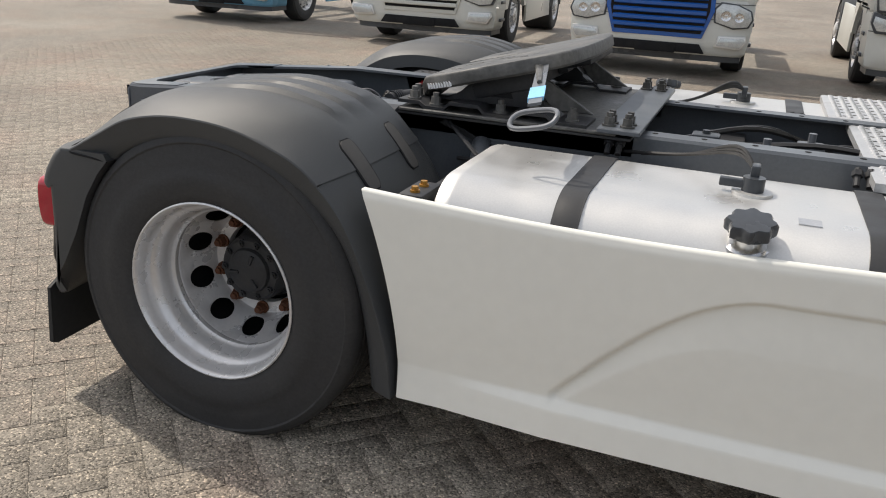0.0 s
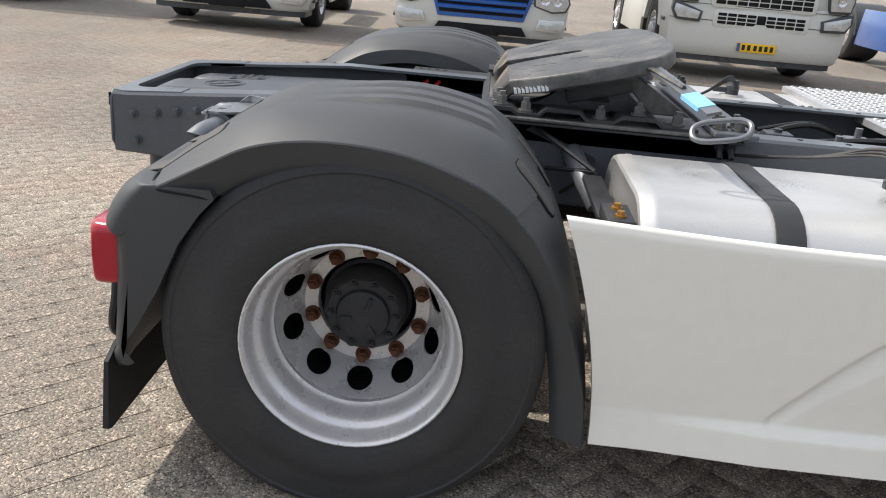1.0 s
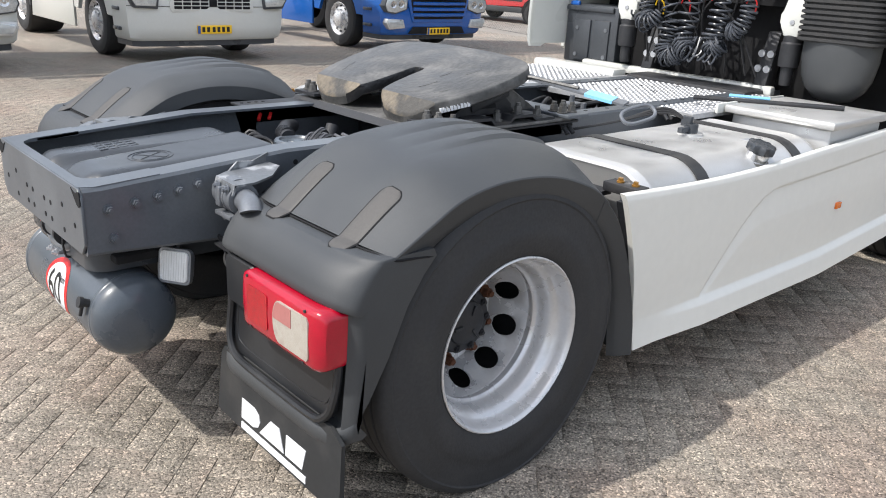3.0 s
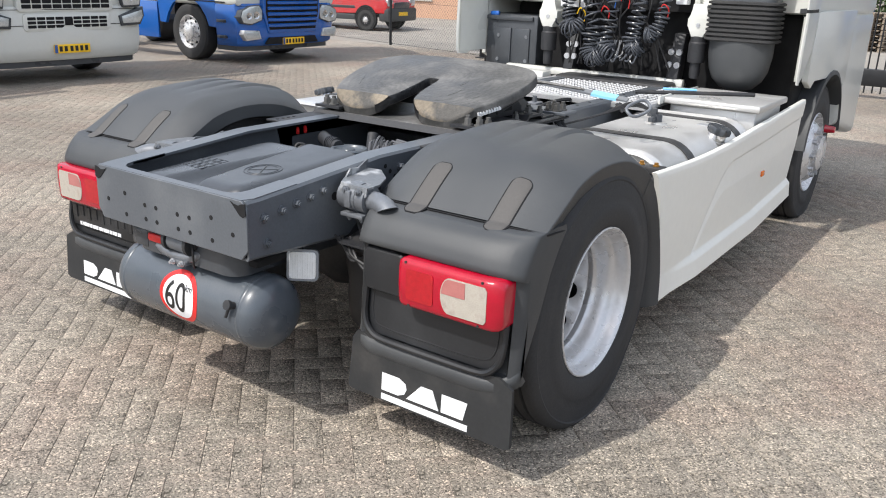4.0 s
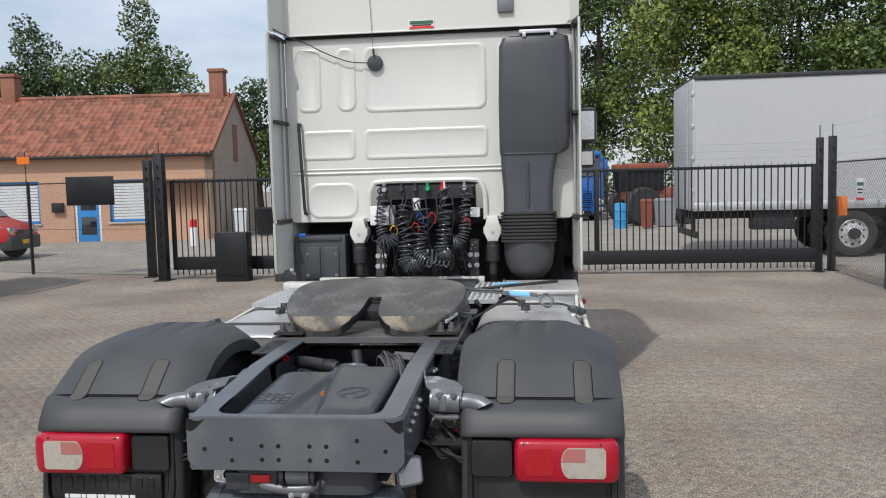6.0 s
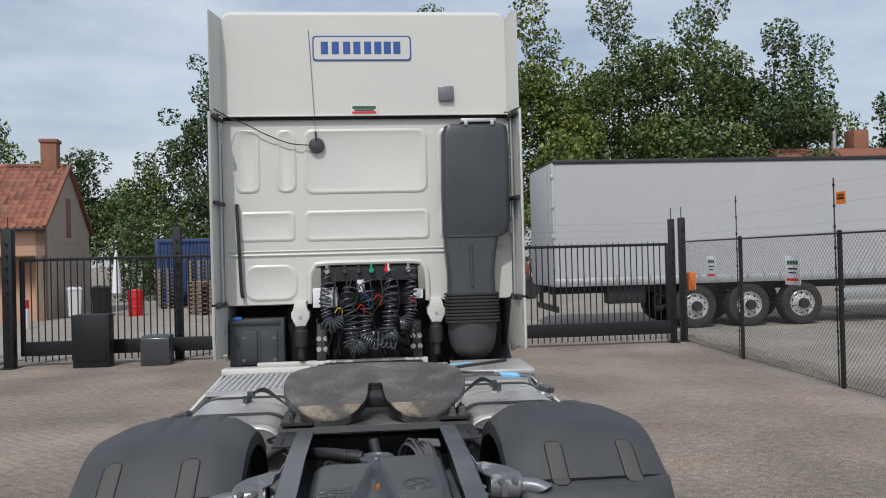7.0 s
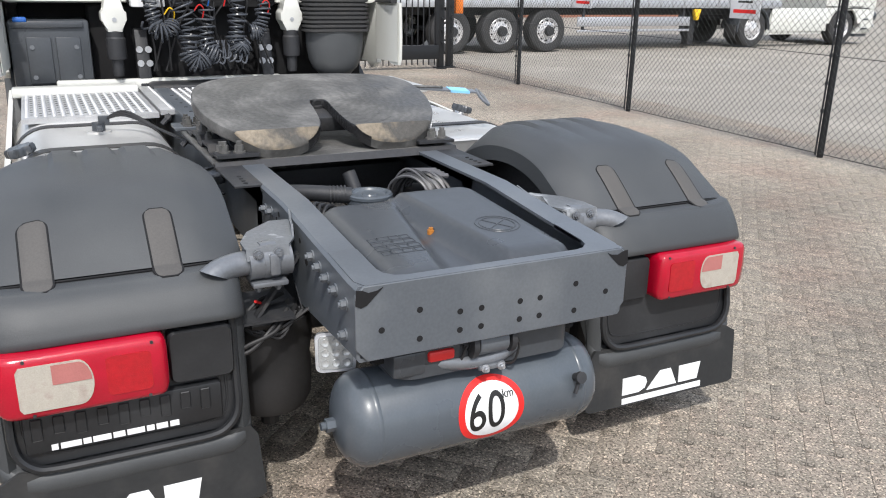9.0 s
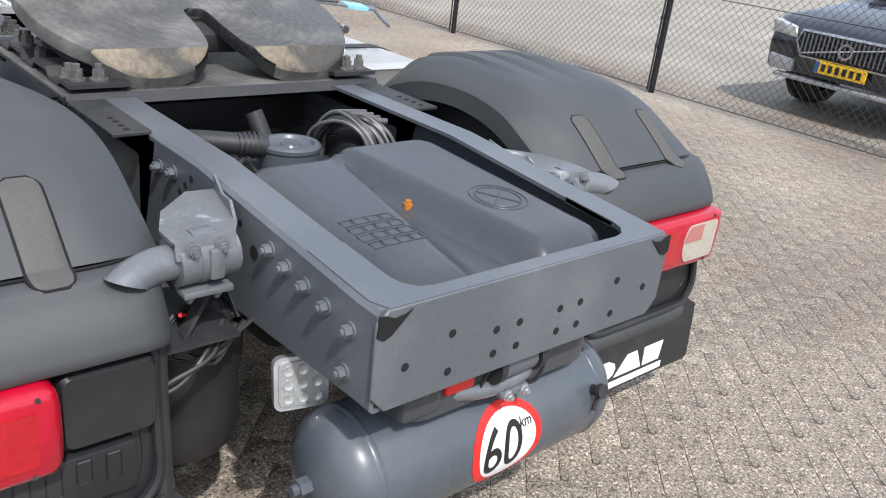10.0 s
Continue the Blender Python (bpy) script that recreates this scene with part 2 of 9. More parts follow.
M_GREEN = mat("green_coupling", (0.02, 0.30, 0.14), 0.4, 0, 0.1, 12, 80)
M_LIGHTBLUE = mat("light_blue_tape", (0.22, 0.52, 0.78), 0.5, 0, 0.1, 12, 80)
M_BRASS = mat("yellow_passivated_steel", (0.42, 0.22, 0.05), 0.45, 0.7, 0.2, 12, 80)
M_CHROME = mat("bright_steel", (0.62, 0.62, 0.63), 0.25, 1.0, 0.1, 12, 80, rough_var=0.08)
M_GALV = mat("galvanised_steel", (0.50, 0.51, 0.53), 0.5, 0.8, 0.14, 14, 120)
M_TORN = mat("torn_grey_plate", (0.15, 0.158, 0.167), 0.45, 0.3, 0.2, 12, 90, second=(0.36, 0.37, 0.38), mask=(0.57, 0.66), bump=0.0008, bump_scale=90)
M_LAMPGLASS = mat("lamp_glass", (0.30, 0.31, 0.31), 0.15, 0.2, 0.15, 40, 260, coat=0.6, bump=0.0008, bump_scale=300)
M_LENSCELL = mat("lamp_cell", (0.42, 0.43, 0.43), 0.2, 0.4, 0.1, 30, 200)
M_LAMPWHITE = mat("white_lamp_glass", (0.60, 0.61, 0.61), 0.2, 0, 0.08, 40, 260, coat=0.4, bump=0.0006, bump_scale=300)
M_LOOM = mat("grey_cable_sleeve", (0.085, 0.085, 0.09), 0.45, 0, 0.2, 20, 120)
M_PIPE = mat("grey_pipe", (0.16, 0.17, 0.185), 0.36, 0.35, 0.15, 8, 120)
M_BLUE = mat("deep_blue_truck_paint", (0.010, 0.095, 0.37), 0.22, 0, 0.05, 2, 30, coat=0.7, rough_var=0.04)
M_PALEBLUE = mat("pale_blue_truck_paint", (0.14, 0.34, 0.50), 0.25, 0, 0.05, 2, 30, coat=0.6, rough_var=0.04)
M_GLASS = mat("dark_glass", (0.012, 0.016, 0.020), 0.05, 0, 0.1, 3, 20, coat=0.9, spec=0.8, rough_var=0.02)
M_HEADLAMP = mat("headlamp_glass", (0.50, 0.52, 0.52), 0.10, 0.3, 0.25, 18, 60, coat=0.9, rough_var=0.05)
M_VANRED = mat("red_car_paint", (0.48, 0.018, 0.022), 0.25, 0, 0.05, 2, 30, coat=0.7, rough_var=0.04)
M_CARBLACK = mat("blue_black_car_paint", (0.014, 0.017, 0.028), 0.2, 0.1, 0.05, 2, 30, coat=0.9, rough_var=0.04)
M_FENCE = mat("black_powder_coat", (0.012, 0.013, 0.015), 0.45, 0, 0.12, 8, 100)
M_WIRE = mat("dark_plastic_coated_wire", (0.045, 0.048, 0.045), 0.5, 0.1, 0.2, 14, 100)
M_TARP = mat("white_trailer_tarpaulin", (0.43, 0.44, 0.45), 0.5, 0, 0.05, 0.5, 8, bump=0.006, bump_scale=0.9, second=(0.39, 0.40, 0.41), mask=(0.45, 0.75))
M_PLASTER = mat("salmon_brick_facade", (0.50, 0.31, 0.21), 0.85, 0, 0.12, 1.4, 30, bump=0.003, bump_scale=40, second=(0.44, 0.27, 0.19), mask=(0.4, 0.7))
M_GABLE = mat("grey_buff_render", (0.40, 0.33, 0.27), 0.9, 0, 0.12, 1.4, 30, bump=0.003, bump_scale=40)
M_ROOF = mat("clay_roof_tile", (0.27, 0.105, 0.068), 0.8, 0, 0.3, 1.2, 22, bump=0.003, bump_scale=60, second=(0.17, 0.080, 0.055), mask=(0.44, 0.64), island=0.35)
M_BRICK = mat("old_brick", (0.26, 0.12, 0.08), 0.9, 0, 0.3, 6, 40, bump=0.004, bump_scale=50)
M_FRAMEBLUE = mat("blue_window_paint", (0.04, 0.24, 0.60), 0.4, 0, 0.06, 4, 60)
M_BLIND = mat("white_blind", (0.62, 0.64, 0.65), 0.6, 0, 0.08, 6, 60)
M_BARK = mat("bark", (0.10, 0.075, 0.055), 0.9, 0, 0.3, 5, 40, bump=0.02, bump_scale=18)
M_CONTAINER = mat("container_blue", (0.035, 0.07, 0.17), 0.6, 0, 0.2, 1.5, 20)
M_FARBLUE = mat("faded_blue_cab_paint", (0.035, 0.115, 0.32), 0.4, 0, 0.12, 2, 30)
M_DRUM = mat("faded_blue_plastic", (0.045, 0.27, 0.55), 0.5, 0, 0.2, 4, 40)
M_TRACTOR = mat("faded_orange_red_paint", (0.24, 0.075, 0.042), 0.5, 0, 0.25, 3, 30)
M_LEAF = mat("broad_leaf_green", (0.056, 0.096, 0.024), 0.5, 0, 0.3, 0.5, 6, island=0.5, second=(0.110, 0.150, 0.034), mask=(0.42, 0.62))
M_LEAF2 = mat("bright_leaf_green", (0.092, 0.138, 0.027), 0.5, 0, 0.3, 0.5, 6, island=0.5, second=(0.150, 0.185, 0.036), mask=(0.42, 0.62))
M_LEAF3 = mat("dark_leaf_green", (0.044, 0.080, 0.026), 0.6, 0, 0.3, 0.5, 6, island=0.5, second=(0.060, 0.092, 0.030), mask=(0.42, 0.62))
M_WOOD = mat("weathered_pallet_wood", (0.26, 0.21, 0.16), 0.85, 0, 0.25, 4, 50)
M_CONCRETE = mat("pale_concrete", (0.42, 0.40, 0.37), 0.9, 0, 0.15, 3, 50, bump=0.003, bump_scale=60)

# ---- building helpers ----


def finish(bm, name, angle=35.0):
    bmesh.ops.remove_doubles(bm, verts=bm.verts, dist=1e-5)
    bmesh.ops.recalc_face_normals(bm, faces=bm.faces)
    me = bpy.data.meshes.new(name)
    bm.to_mesh(me)
    bm.free()
    for p in me.polygons:
        p.use_smooth = True
    me.set_sharp_from_angle(angle=radians(angle))
    return me


def part(name, bm, material, parent=None, label="", angle=35.0):
    """Links a bmesh as one mesh object, under a thing or a part where one is given."""
    me = finish(bm, name, angle)
    me.materials.append(material)
    ob = new(name, me)
    if parent:
        ob.parent = parent
    if label:
        ob["label"] = label
    return ob


def thing(name, label, category, m=None, group="", kind=""):
    ob = new(name)
    ob.empty_display_size = 0.2
    if m is not None:
        ob.matrix_basis = m
    return tagged(ob, label, category, group, kind)


def B():
    return bmesh.new()


def box(bm, x0, x1, y0, y1, z0, z1, bevel=0.0, seg=2, m=None):
    vs = [bm.verts.new((x, y, z)) for x in (x0, x1) for y in (y0, y1) for z in (z0, z1)]
    fs = [bm.faces.new([vs[i] for i in f]) for f in ((0, 1, 3, 2), (4, 6, 7, 5), (0, 4, 5, 1), (2, 3, 7, 6), (0, 2, 6, 4), (1, 5, 7, 3))]
    if bevel:
        es = list({e for f in fs for e in f.edges})
        r = bmesh.ops.bevel(bm, geom=es, offset=bevel, segments=seg, affect="EDGES", profile=0.5)
        vs = list({v for v in r["verts"]} | {v for v in vs if v.is_valid})
    if m is not None:
        bmesh.ops.transform(bm, matrix=m, verts=[v for v in vs if v.is_valid])
    return bm


def loft(bm, rings, closed=True, caps=True, loop=False):
    """Skins rings of equal length."""
    vr = [[bm.verts.new(p) for p in r] for r in rings]
    k = len(vr[0])
    pairs = list(zip(vr, vr[1:])) + ([(vr[-1], vr[0])] if loop else [])
    for a, b in pairs:
        for i in range(k if closed else k - 1):
            j = (i + 1) % k
            bm.faces.new((a[i], a[j], b[j], b[i]))
    if caps and closed and not loop:
        for r in (vr[0], vr[-1]):
            bm.faces.new(r)
    return vr


def axes(d):
    d = Vector(d).normalized()
    a = d.cross(Vector((0, 0, 1)) if abs(d.z) < 0.9 else Vector((1, 0, 0))).normalized()
    return a, d.cross(a)


def cyl(bm, p0, p1, r0, r1=None, n=16, caps=True):
    p0, p1 = Vector(p0), Vector(p1)
    r1 = r0 if r1 is None else r1
    a, b = axes(p1 - p0)
    loft(bm, [[p + (a * math.cos(t) + b * math.sin(t)) * r for t in [2 * math.pi * i / n for i in range(n)]] for p, r in ((p0, r0), (p1, r1))], True, caps)
    return bm


def tube(bm, pts, r, n=8, caps=True):
    pts = [Vector(p) for p in pts]
    rings = []
    up = None
    for i, p in enumerate(pts):
        d = (pts[min(i + 1, len(pts) - 1)] - pts[max(i - 1, 0)]).normalized()
        if up is None:
            up, _ = axes(d)
        up = (up - d * up.dot(d)).normalized()
        s = d.cross(up)
        rings.append([p + (up * math.cos(t) + s * math.sin(t)) * r for t in [2 * math.pi * k / n for k in range(n)]])
    loft(bm, rings, True, caps)
    return bm


def smooth_path(pts, per=6):
    """Catmull-Rom through the points."""
    pts = [Vector(p) for p in pts]
    q = [pts[0] * 2 - pts[1]] + pts + [pts[-1] * 2 - pts[-2]]
    out = []
    for i in range(1, len(q) - 2):
        a, b, c, d = q[i - 1:i + 3]
        for k in range(per):
            t = k / per
            out.append(0.5 * ((2 * b) + (c - a) * t + (2 * a - 5 * b + 4 * c - d) * t * t + (3 * b - a - 3 * c + d) * t ** 3))
    out.append(pts[-1])
    return out


def revolve(bm, prof, n=48, axis="y", centre=(0, 0, 0)):
    """prof: (radius, place along the axis)."""
    rings = []
    for r, h in prof:
        ring = []
        for i in range(n):
            t = 2 * math.pi * i / n
            c, s = r * math.cos(t), r * math.sin(t)
            p = {"y": (c, h, s), "x": (h, c, s), "z": (c, s, h)}[axis]
            ring.append(Vector(p) + Vector(centre))
        rings.append(ring)
    loft(bm, rings, True, False)
    return bm


def prism(bm, poly, a0, a1, axis="y", bevel=0.0, seg=2):
    """A flat outline pushed along an axis. The outline's pair: y: (x, z), x: (y, z), z: (x, y)."""
    def p(u, v, a):
        return {"y": (u, a, v), "x": (a, u, v), "z": (u, v, a)}[axis]
    vr = loft(bm, [[p(u, v, a) for u, v in poly] for a in (a0, a1)])
    if bevel:
        es = list({e for r in vr for v in r for e in v.link_edges})
        bmesh.ops.bevel(bm, geom=es, offset=bevel, segments=seg, affect="EDGES", profile=0.5)
    return bm


def rrect(u0, u1, v0, v1, r, n=5):
    out = []
    for cu, cv, t0 in ((u1 - r, v1 - r, 0), (u0 + r, v1 - r, 90), (u0 + r, v0 + r, 180), (u1 - r, v0 + r, 270)):
        for i in range(n + 1):
            t = radians(t0 + 90 * i / n)
            out.append((cu + r * math.cos(t), cv + r * math.sin(t)))
    return out


def hexbolt(bm, p, d, r=0.014, h=0.012):
    """A hexagon bolt head on its washer, standing on p along d."""
    p, d = Vector(p), Vector(d).normalized()
    cyl(bm, p, p + d * 0.004, r * 1.35, n=14)
    cyl(bm, p + d * 0.004, p + d * (0.004 + h), r, r * 0.96, n=6)
    cyl(bm, p + d * (0.004 + h), p + d * (0.010 + h), r * 0.55, n=10)
    return bm


def mirror_y(bm):
    bmesh.ops.scale(bm, vec=(1, -1, 1), verts=bm.verts)
    bmesh.ops.reverse_faces(bm, faces=bm.faces)
    return bm


def text_bm(s, size, depth=0.0, align="CENTER", bold=0.0):
    """Letters as a bmesh in the x-y plane."""
    cu = bpy.data.curves.new("letters", "FONT")
    cu.offset = bold
    cu.body, cu.size, cu.align_x, cu.align_y, cu.extrude = s, size, align, "CENTER", depth
    tmp = bpy.data.objects.new("letters", cu)
    scene.collection.objects.link(tmp)
    me = bpy.data.meshes.new_from_object(tmp.evaluated_get(bpy.context.evaluated_depsgraph_get()))
    bm = bmesh.new()
    bm.from_mesh(me)
    bpy.data.objects.remove(tmp)
    bpy.data.curves.remove(cu)
    bpy.data.meshes.remove(me)
    return bm

# ---- the yard ----
bm = B()
n = 40
ext = 600.0
gs = [[bm.verts.new((((i / n * 2 - 1) ** 3) * ext + 6, ((j / n * 2 - 1) ** 3) * ext, -0.0030)) for j in range(n + 1)] for i in range(n + 1)]
for i in range(n):
    for j in range(n):
        bm.faces.new((gs[i][j], gs[i + 1][j], gs[i + 1][j + 1], gs[i][j + 1]))
ground = part("ground", bm, M_GROUND)
tagged(ground, "pale worn paved ground of a truck yard", "ground", kind="structure")

bm = B()
prism(bm, [(-40, -6.75), (11.6, -7.0), (12.9, -7.0), (12.9, 8.0), (13.6, 60), (70, 60), (70, -70), (-40, -70)], -0.012, -0.001, "z")
road = part("road", bm, M_ROAD)
tagged(road, "grey asphalt road beyond the fence and gate", "road", kind="structure")
for k in range(11):
    bm = B()
    box(bm, 1.0 + k * 1.35, 1.45 + k * 1.35, -12.36, -12.24, -0.0005, 0.003)
    part("road_mark", bm, M_WORNPAINT, road)

# ---- fence on the right: posts, chain link, rods with insulators ----
fence = thing("chain_link_fence", "black chain-link fence with tall posts and thin electric rods", "fence", kind="structure")
FENCE = [(11.80, -6.29), (9.08, -6.17), (6.02, -6.06), (2.83, -5.975), (-0.35, -5.90), (-3.5, -5.82)]


def fence_line(parent, pts, height=2.0, mesh=0.055, rods=True, wire=0.0022, first=0):
    for k, (x, y) in enumerate(pts):
        if k >= first:
            bm = B()
            cyl(bm, (x, y, -0.02), (x, y, height + 0.03), 0.032, n=14)
            revolve(bm, [(0.034, height + 0.025), (0.034, height + 0.035), (0.02, height + 0.045), (0.001, height + 0.048)], 14, "z", (x, y, 0))
            post = part("post", bm, M_FENCE, parent)
        if rods and k >= first:
            bm = B()
            cyl(bm, (x + 0.02, y + 0.05, 0.02), (x + 0.02, y + 0.05, 2.72), 0.009, n=8)
            for i in range(9):
                z = 0.45 + i * 0.27
                cyl(bm, (x + 0.02, y + 0.05, z), (x + 0.02, y + 0.05, z + 0.035), 0.017, n=8)
            part("rod", bm, M_FENCE, parent)
    bm = B()
    for z in (0.04, 1.0, height):
        for (xa, ya), (xb, yb) in zip(pts, pts[1:]):
            tube(bm, ((xa, ya + 0.03, z), (xb, yb + 0.03, z)), 0.014 if z == height else 0.004, 6)
    part("rail", bm, M_FENCE, parent)
    if rods:
        for z in (2.15, 2.4, 2.66):
            bm = B()
            for (xa, ya), (xb, yb) in zip(pts, pts[1:]):
                tube(bm, ((xa + 0.02, ya + 0.06, z), ((xa + xb) / 2, (ya + yb) / 2 + 0.06, z - 0.015), (xb + 0.02, yb + 0.06, z)), 0.0008, 4)
            part("electric_wire", bm, M_WIRE, parent)
    # diamond mesh
    vs, fs = [], []

    def strand(p, q):
        p, q = np.array(p), np.array(q)
        d = (q - p) / np.linalg.norm(q - p)
        s = np.cross(d, (0.03, 1, 0.0))
        s = s / np.linalg.norm(s) * wire
        t = np.cross(d, s)
        b = len(vs)
        for e in (p, q):
            vs.extend([tuple(e + s), tuple(e - s * 0.5 + t * 0.87), tuple(e - s * 0.5 - t * 0.87)])
        fs.extend([(b, b + 1, b + 4, b + 3), (b + 1, b + 2, b + 5, b + 4), (b + 2, b, b + 3, b + 5)])
    for (xa, ya), (xb, yb) in zip(pts, pts[1:]):
        L = math.hypot(xb - xa, yb - ya)
        ux, uy = (xb - xa) / L, (yb - ya) / L
        step = mesh * 1.414
        k = -height
        while k < L:
            for up in (0, 1):
                a0, a1 = k, k + height
                z0, z1 = (0.0, height) if up else (height, 0.0)
                s0, s1 = max(0, a0), min(L, a1)
                if s1 > s0:
                    f0, f1 = (s0 - a0) / height, (s1 - a0) / height
                    o = 0.002 if up else -0.002
                    strand((xa + ux * s0, ya + uy * s0 + 0.03 + o, z0 + (z1 - z0) * f0 + 0.03), (xa + ux * s1, ya + uy * s1 + 0.03 + o, z0 + (z1 - z0) * f1 + 0.03))
            k += step
    me = bpy.data.meshes.new("chain_link")
    me.from_pydata(vs, [], fs)
    me.materials.append(M_WIRE)
    ob = new("chain_link", me)
    ob.parent = parent
    ob["kind"] = "stuff"


fence_line(fence, FENCE, first=1)


def fence_sign(x, y, z, w, h, ry=0):
    s = thing("notice_board", "white notice board with green and red print hung on the fence", "sign", pose(x, y, z, 0, 0, ry), group="fence signs")
    bm = B()
    box(bm, -w / 2, w / 2, -0.006, 0.006, -h / 2, h / 2, 0.004)
    part("board", bm, M_PRINT, s)
    for z0, z1, x0, x1, mm in ((0.20, 0.34, -0.36, 0.36, M_GREENPRINT), (0.03, 0.09, -0.30, 0.30, M_BLACKPRINT), (-0.10, -0.05, -0.24, 0.26, M_BLACKPRINT), (-0.36, -0.27, -0.38, 0.38, M_REDPRINT)):
        nb = 4 if mm is not M_REDPRINT else 1
        for i in range(nb):
            bm = B()
            a = x0 + (x1 - x0) * i / nb
            b = a + (x1 - x0) / nb * (0.86 if nb > 1 else 1)
            box(bm, a * w, b * w, 0.005, 0.008, z0 * h, z1 * h)
            part("printed_bar", bm, mm, s)


fence_sign(4.09, -5.985, 1.50, 0.42, 0.42, 1.5)
fence_sign(7.25, -6.08, 1.50, 0.40, 0.42, 2)
fence_sign(10.3, -6.19, 1.50, 0.36, 0.42, 2)
tag = thing("warning_tag", "small orange warning plate on the fence wire", "sign", pose(5.86, -5.995, 2.45, 0, 0, 2))
bm = B()
box(bm, -0.10, 0.10, -0.004, 0.004, -0.08, 0.08, 0.003, 1)
part("plate", bm, M_ORANGE, tag)
for a, b in ((-0.02, 0.01), (0.025, 0.045)):
    bm = B()
    box(bm, -0.07, 0.07, 0.0035, 0.0055, a, b)
    part("printed_bar", bm, M_BLACKPRINT, tag)

# ---- sliding gate across the back ----
gate = thing("sliding_gate", "black steel sliding gate of upright bars on a heavy beam", "gate", kind="structure")
GX, GY0, GY1 = 11.70, -5.92, 6.40
bm = B()
box(bm, GX - 0.06, GX + 0.06, GY0, GY1, 0.19, 0.45, 0.012)
part("beam", bm, M_FENCE, gate)
bm = B()
box(bm, GX - 0.03, GX + 0.03, GY0, GY1, 1.93, 1.985, 0.006)
part("top_rail", bm, M_FENCE, gate)
nbar = 104
bar = None
for i in range(nbar):
    y = GY0 + 0.06 + (GY1 - GY0 - 0.12) * i / (nbar - 1)
    if bar is None:
        bm = B()
        cyl(bm, (0, 0, 0.08), (0, 0, 1.95), 0.0125, n=8)
        cyl(bm, (0, 0, 1.98), (0, 0, 2.03), 0.008, 0.002, n=6)
        bar = part("bar", bm, M_FENCE, gate)
        bar.location = (GX, y, 0)
    else:
        o = new("bar", bar.data)
        o.parent, o.location = gate, (GX, y, 0)
for y in (-5.9, -2.0, 2.0, 6.38):
    bm = B()
    box(bm, GX - 0.035, GX + 0.035, y - 0.035, y + 0.035, 0.19, 1.96, 0.005)
    part("stile", bm, M_FENCE, gate)


def gate_post(x, y, h, w=0.075, name="gate_post"):
    p = thing(name, "black square steel gate post with bolted foot plate", "post", group="gate posts")
    bm = B()
    box(bm, x - w, x + w, y - w, y + w, -0.02, h, 0.008)
    part("upright", bm, M_FENCE, p)
    bm = B()
    box(bm, x - w * 2.2, x + w * 2.2, y - w * 1.6, y + w * 1.6, -0.01, 0.02, 0.004)
    part("foot_plate", bm, M_FENCE, p)
    bm = B()
    cyl(bm, (x, y, h), (x, y, h + 0.22), 0.010, n=8)
    part("tip_rod", bm, M_FENCE, p)
    for i in range(9):
        z = 0.5 + 0.22 * i
        bm = B()
        cyl(bm, (x - w, y, z), (x - w - 0.045, y, z), 0.012, n=8)
        cyl(bm, (x - w - 0.03, y, z - 0.02), (x - w - 0.03, y, z + 0.02), 0.02, n=8)
        part("insulator", bm, M_FENCE, p)
    return p


gate_post(11.78, -6.02, 2.46, 0.055)
gate_post(11.95, -6.30, 2.49, 0.06)
gate_post(11.48, 6.52, 2.52, 0.09)
gate_post(12.15, 7.10, 2.42)
gate_post(11.92, 3.62, 2.53)
for i, z in enumerate((2.12, 2.25, 2.38)):
    bm = B()
    tube(bm, ((11.72, -5.95, z), (11.72, 6.4, z)), 0.0011, 4)
    part("electric_wire", bm, M_WIRE, gate)
lampbox = thing("signal_box", "orange signal lamp box on the gate post", "lamp")
bm = B()
box(bm, 11.87, 12.0, -6.55, -6.39, 1.02, 1.38, 0.015)
part("housing", bm, M_ORANGE, lampbox)
cabinet = thing("gate_cabinet", "black steel control cabinet standing at the gate", "cabinet")
bm = B()
box(bm, 11.15, 11.45, 4.68, 5.32, -0.01, 0.95, 0.012)
part("body", bm, M_FENCE, cabinet)
bm = B()
box(bm, 11.138, 11.152, 4.73, 5.27, 0.12, 0.90, 0.004)
part("door", bm, M_FENCE, cabinet)
motor = thing("gate_motor", "dark grey gate motor housing beside the sliding gate", "motor")
bm = B()
ring = [(v.x, v.y) for v in smooth_path([(11.08, 0.0, 0), (11.08, 0.42, 0), (11.14, 0.52, 0), (11.40, 0.54, 0), (11.46, 0.48, 0), (11.46, 0.0, 0)], 3)]
prism(bm, ring, 3.62, 4.12, "y", 0.01)
part("housing", bm, M_PLASTIC2, motor)
board = thing("blank_board", "plain black board fixed to the yard fence", "board")
bm = B()
box(bm, 12.20, 12.24, 7.9, 8.95, 1.52, 2.12, 0.006)
part("panel", bm, M_FENCE, board)

left_fence = thing("yard_fence", "black chain-link fence beside the gate", "fence", kind="structure")
fence_line(left_fence, [(12.15, 7.10), (12.98, 10.31), (13.85, 13.6), (14.75, 17.0), (15.6, 20.3)], first=1, mesh=0.06)
tag2 = thing("warning_tag", "small orange warning plate on the fence wire", "sign", pose(12.9, 10.34, 2.52, 0, 0, -75))
bm = B()
box(bm, -0.13, 0.13, -0.004, 0.004, -0.08, 0.08, 0.003, 1)
part("plate", bm, M_ORANGE, tag2)

# ---- the tractor unit ----
AXLE_X, HUB_Z = -0.064, 0.473
FRONT_X = 3.68
WHEEL_K = 0.975                            # rims are a little under the nominal size
TYRE_SQUASH = 1 / WHEEL_K
truck = thing("tractor_unit", "white two-axle tractor unit with black mudguards and bare fifth wheel", "truck")


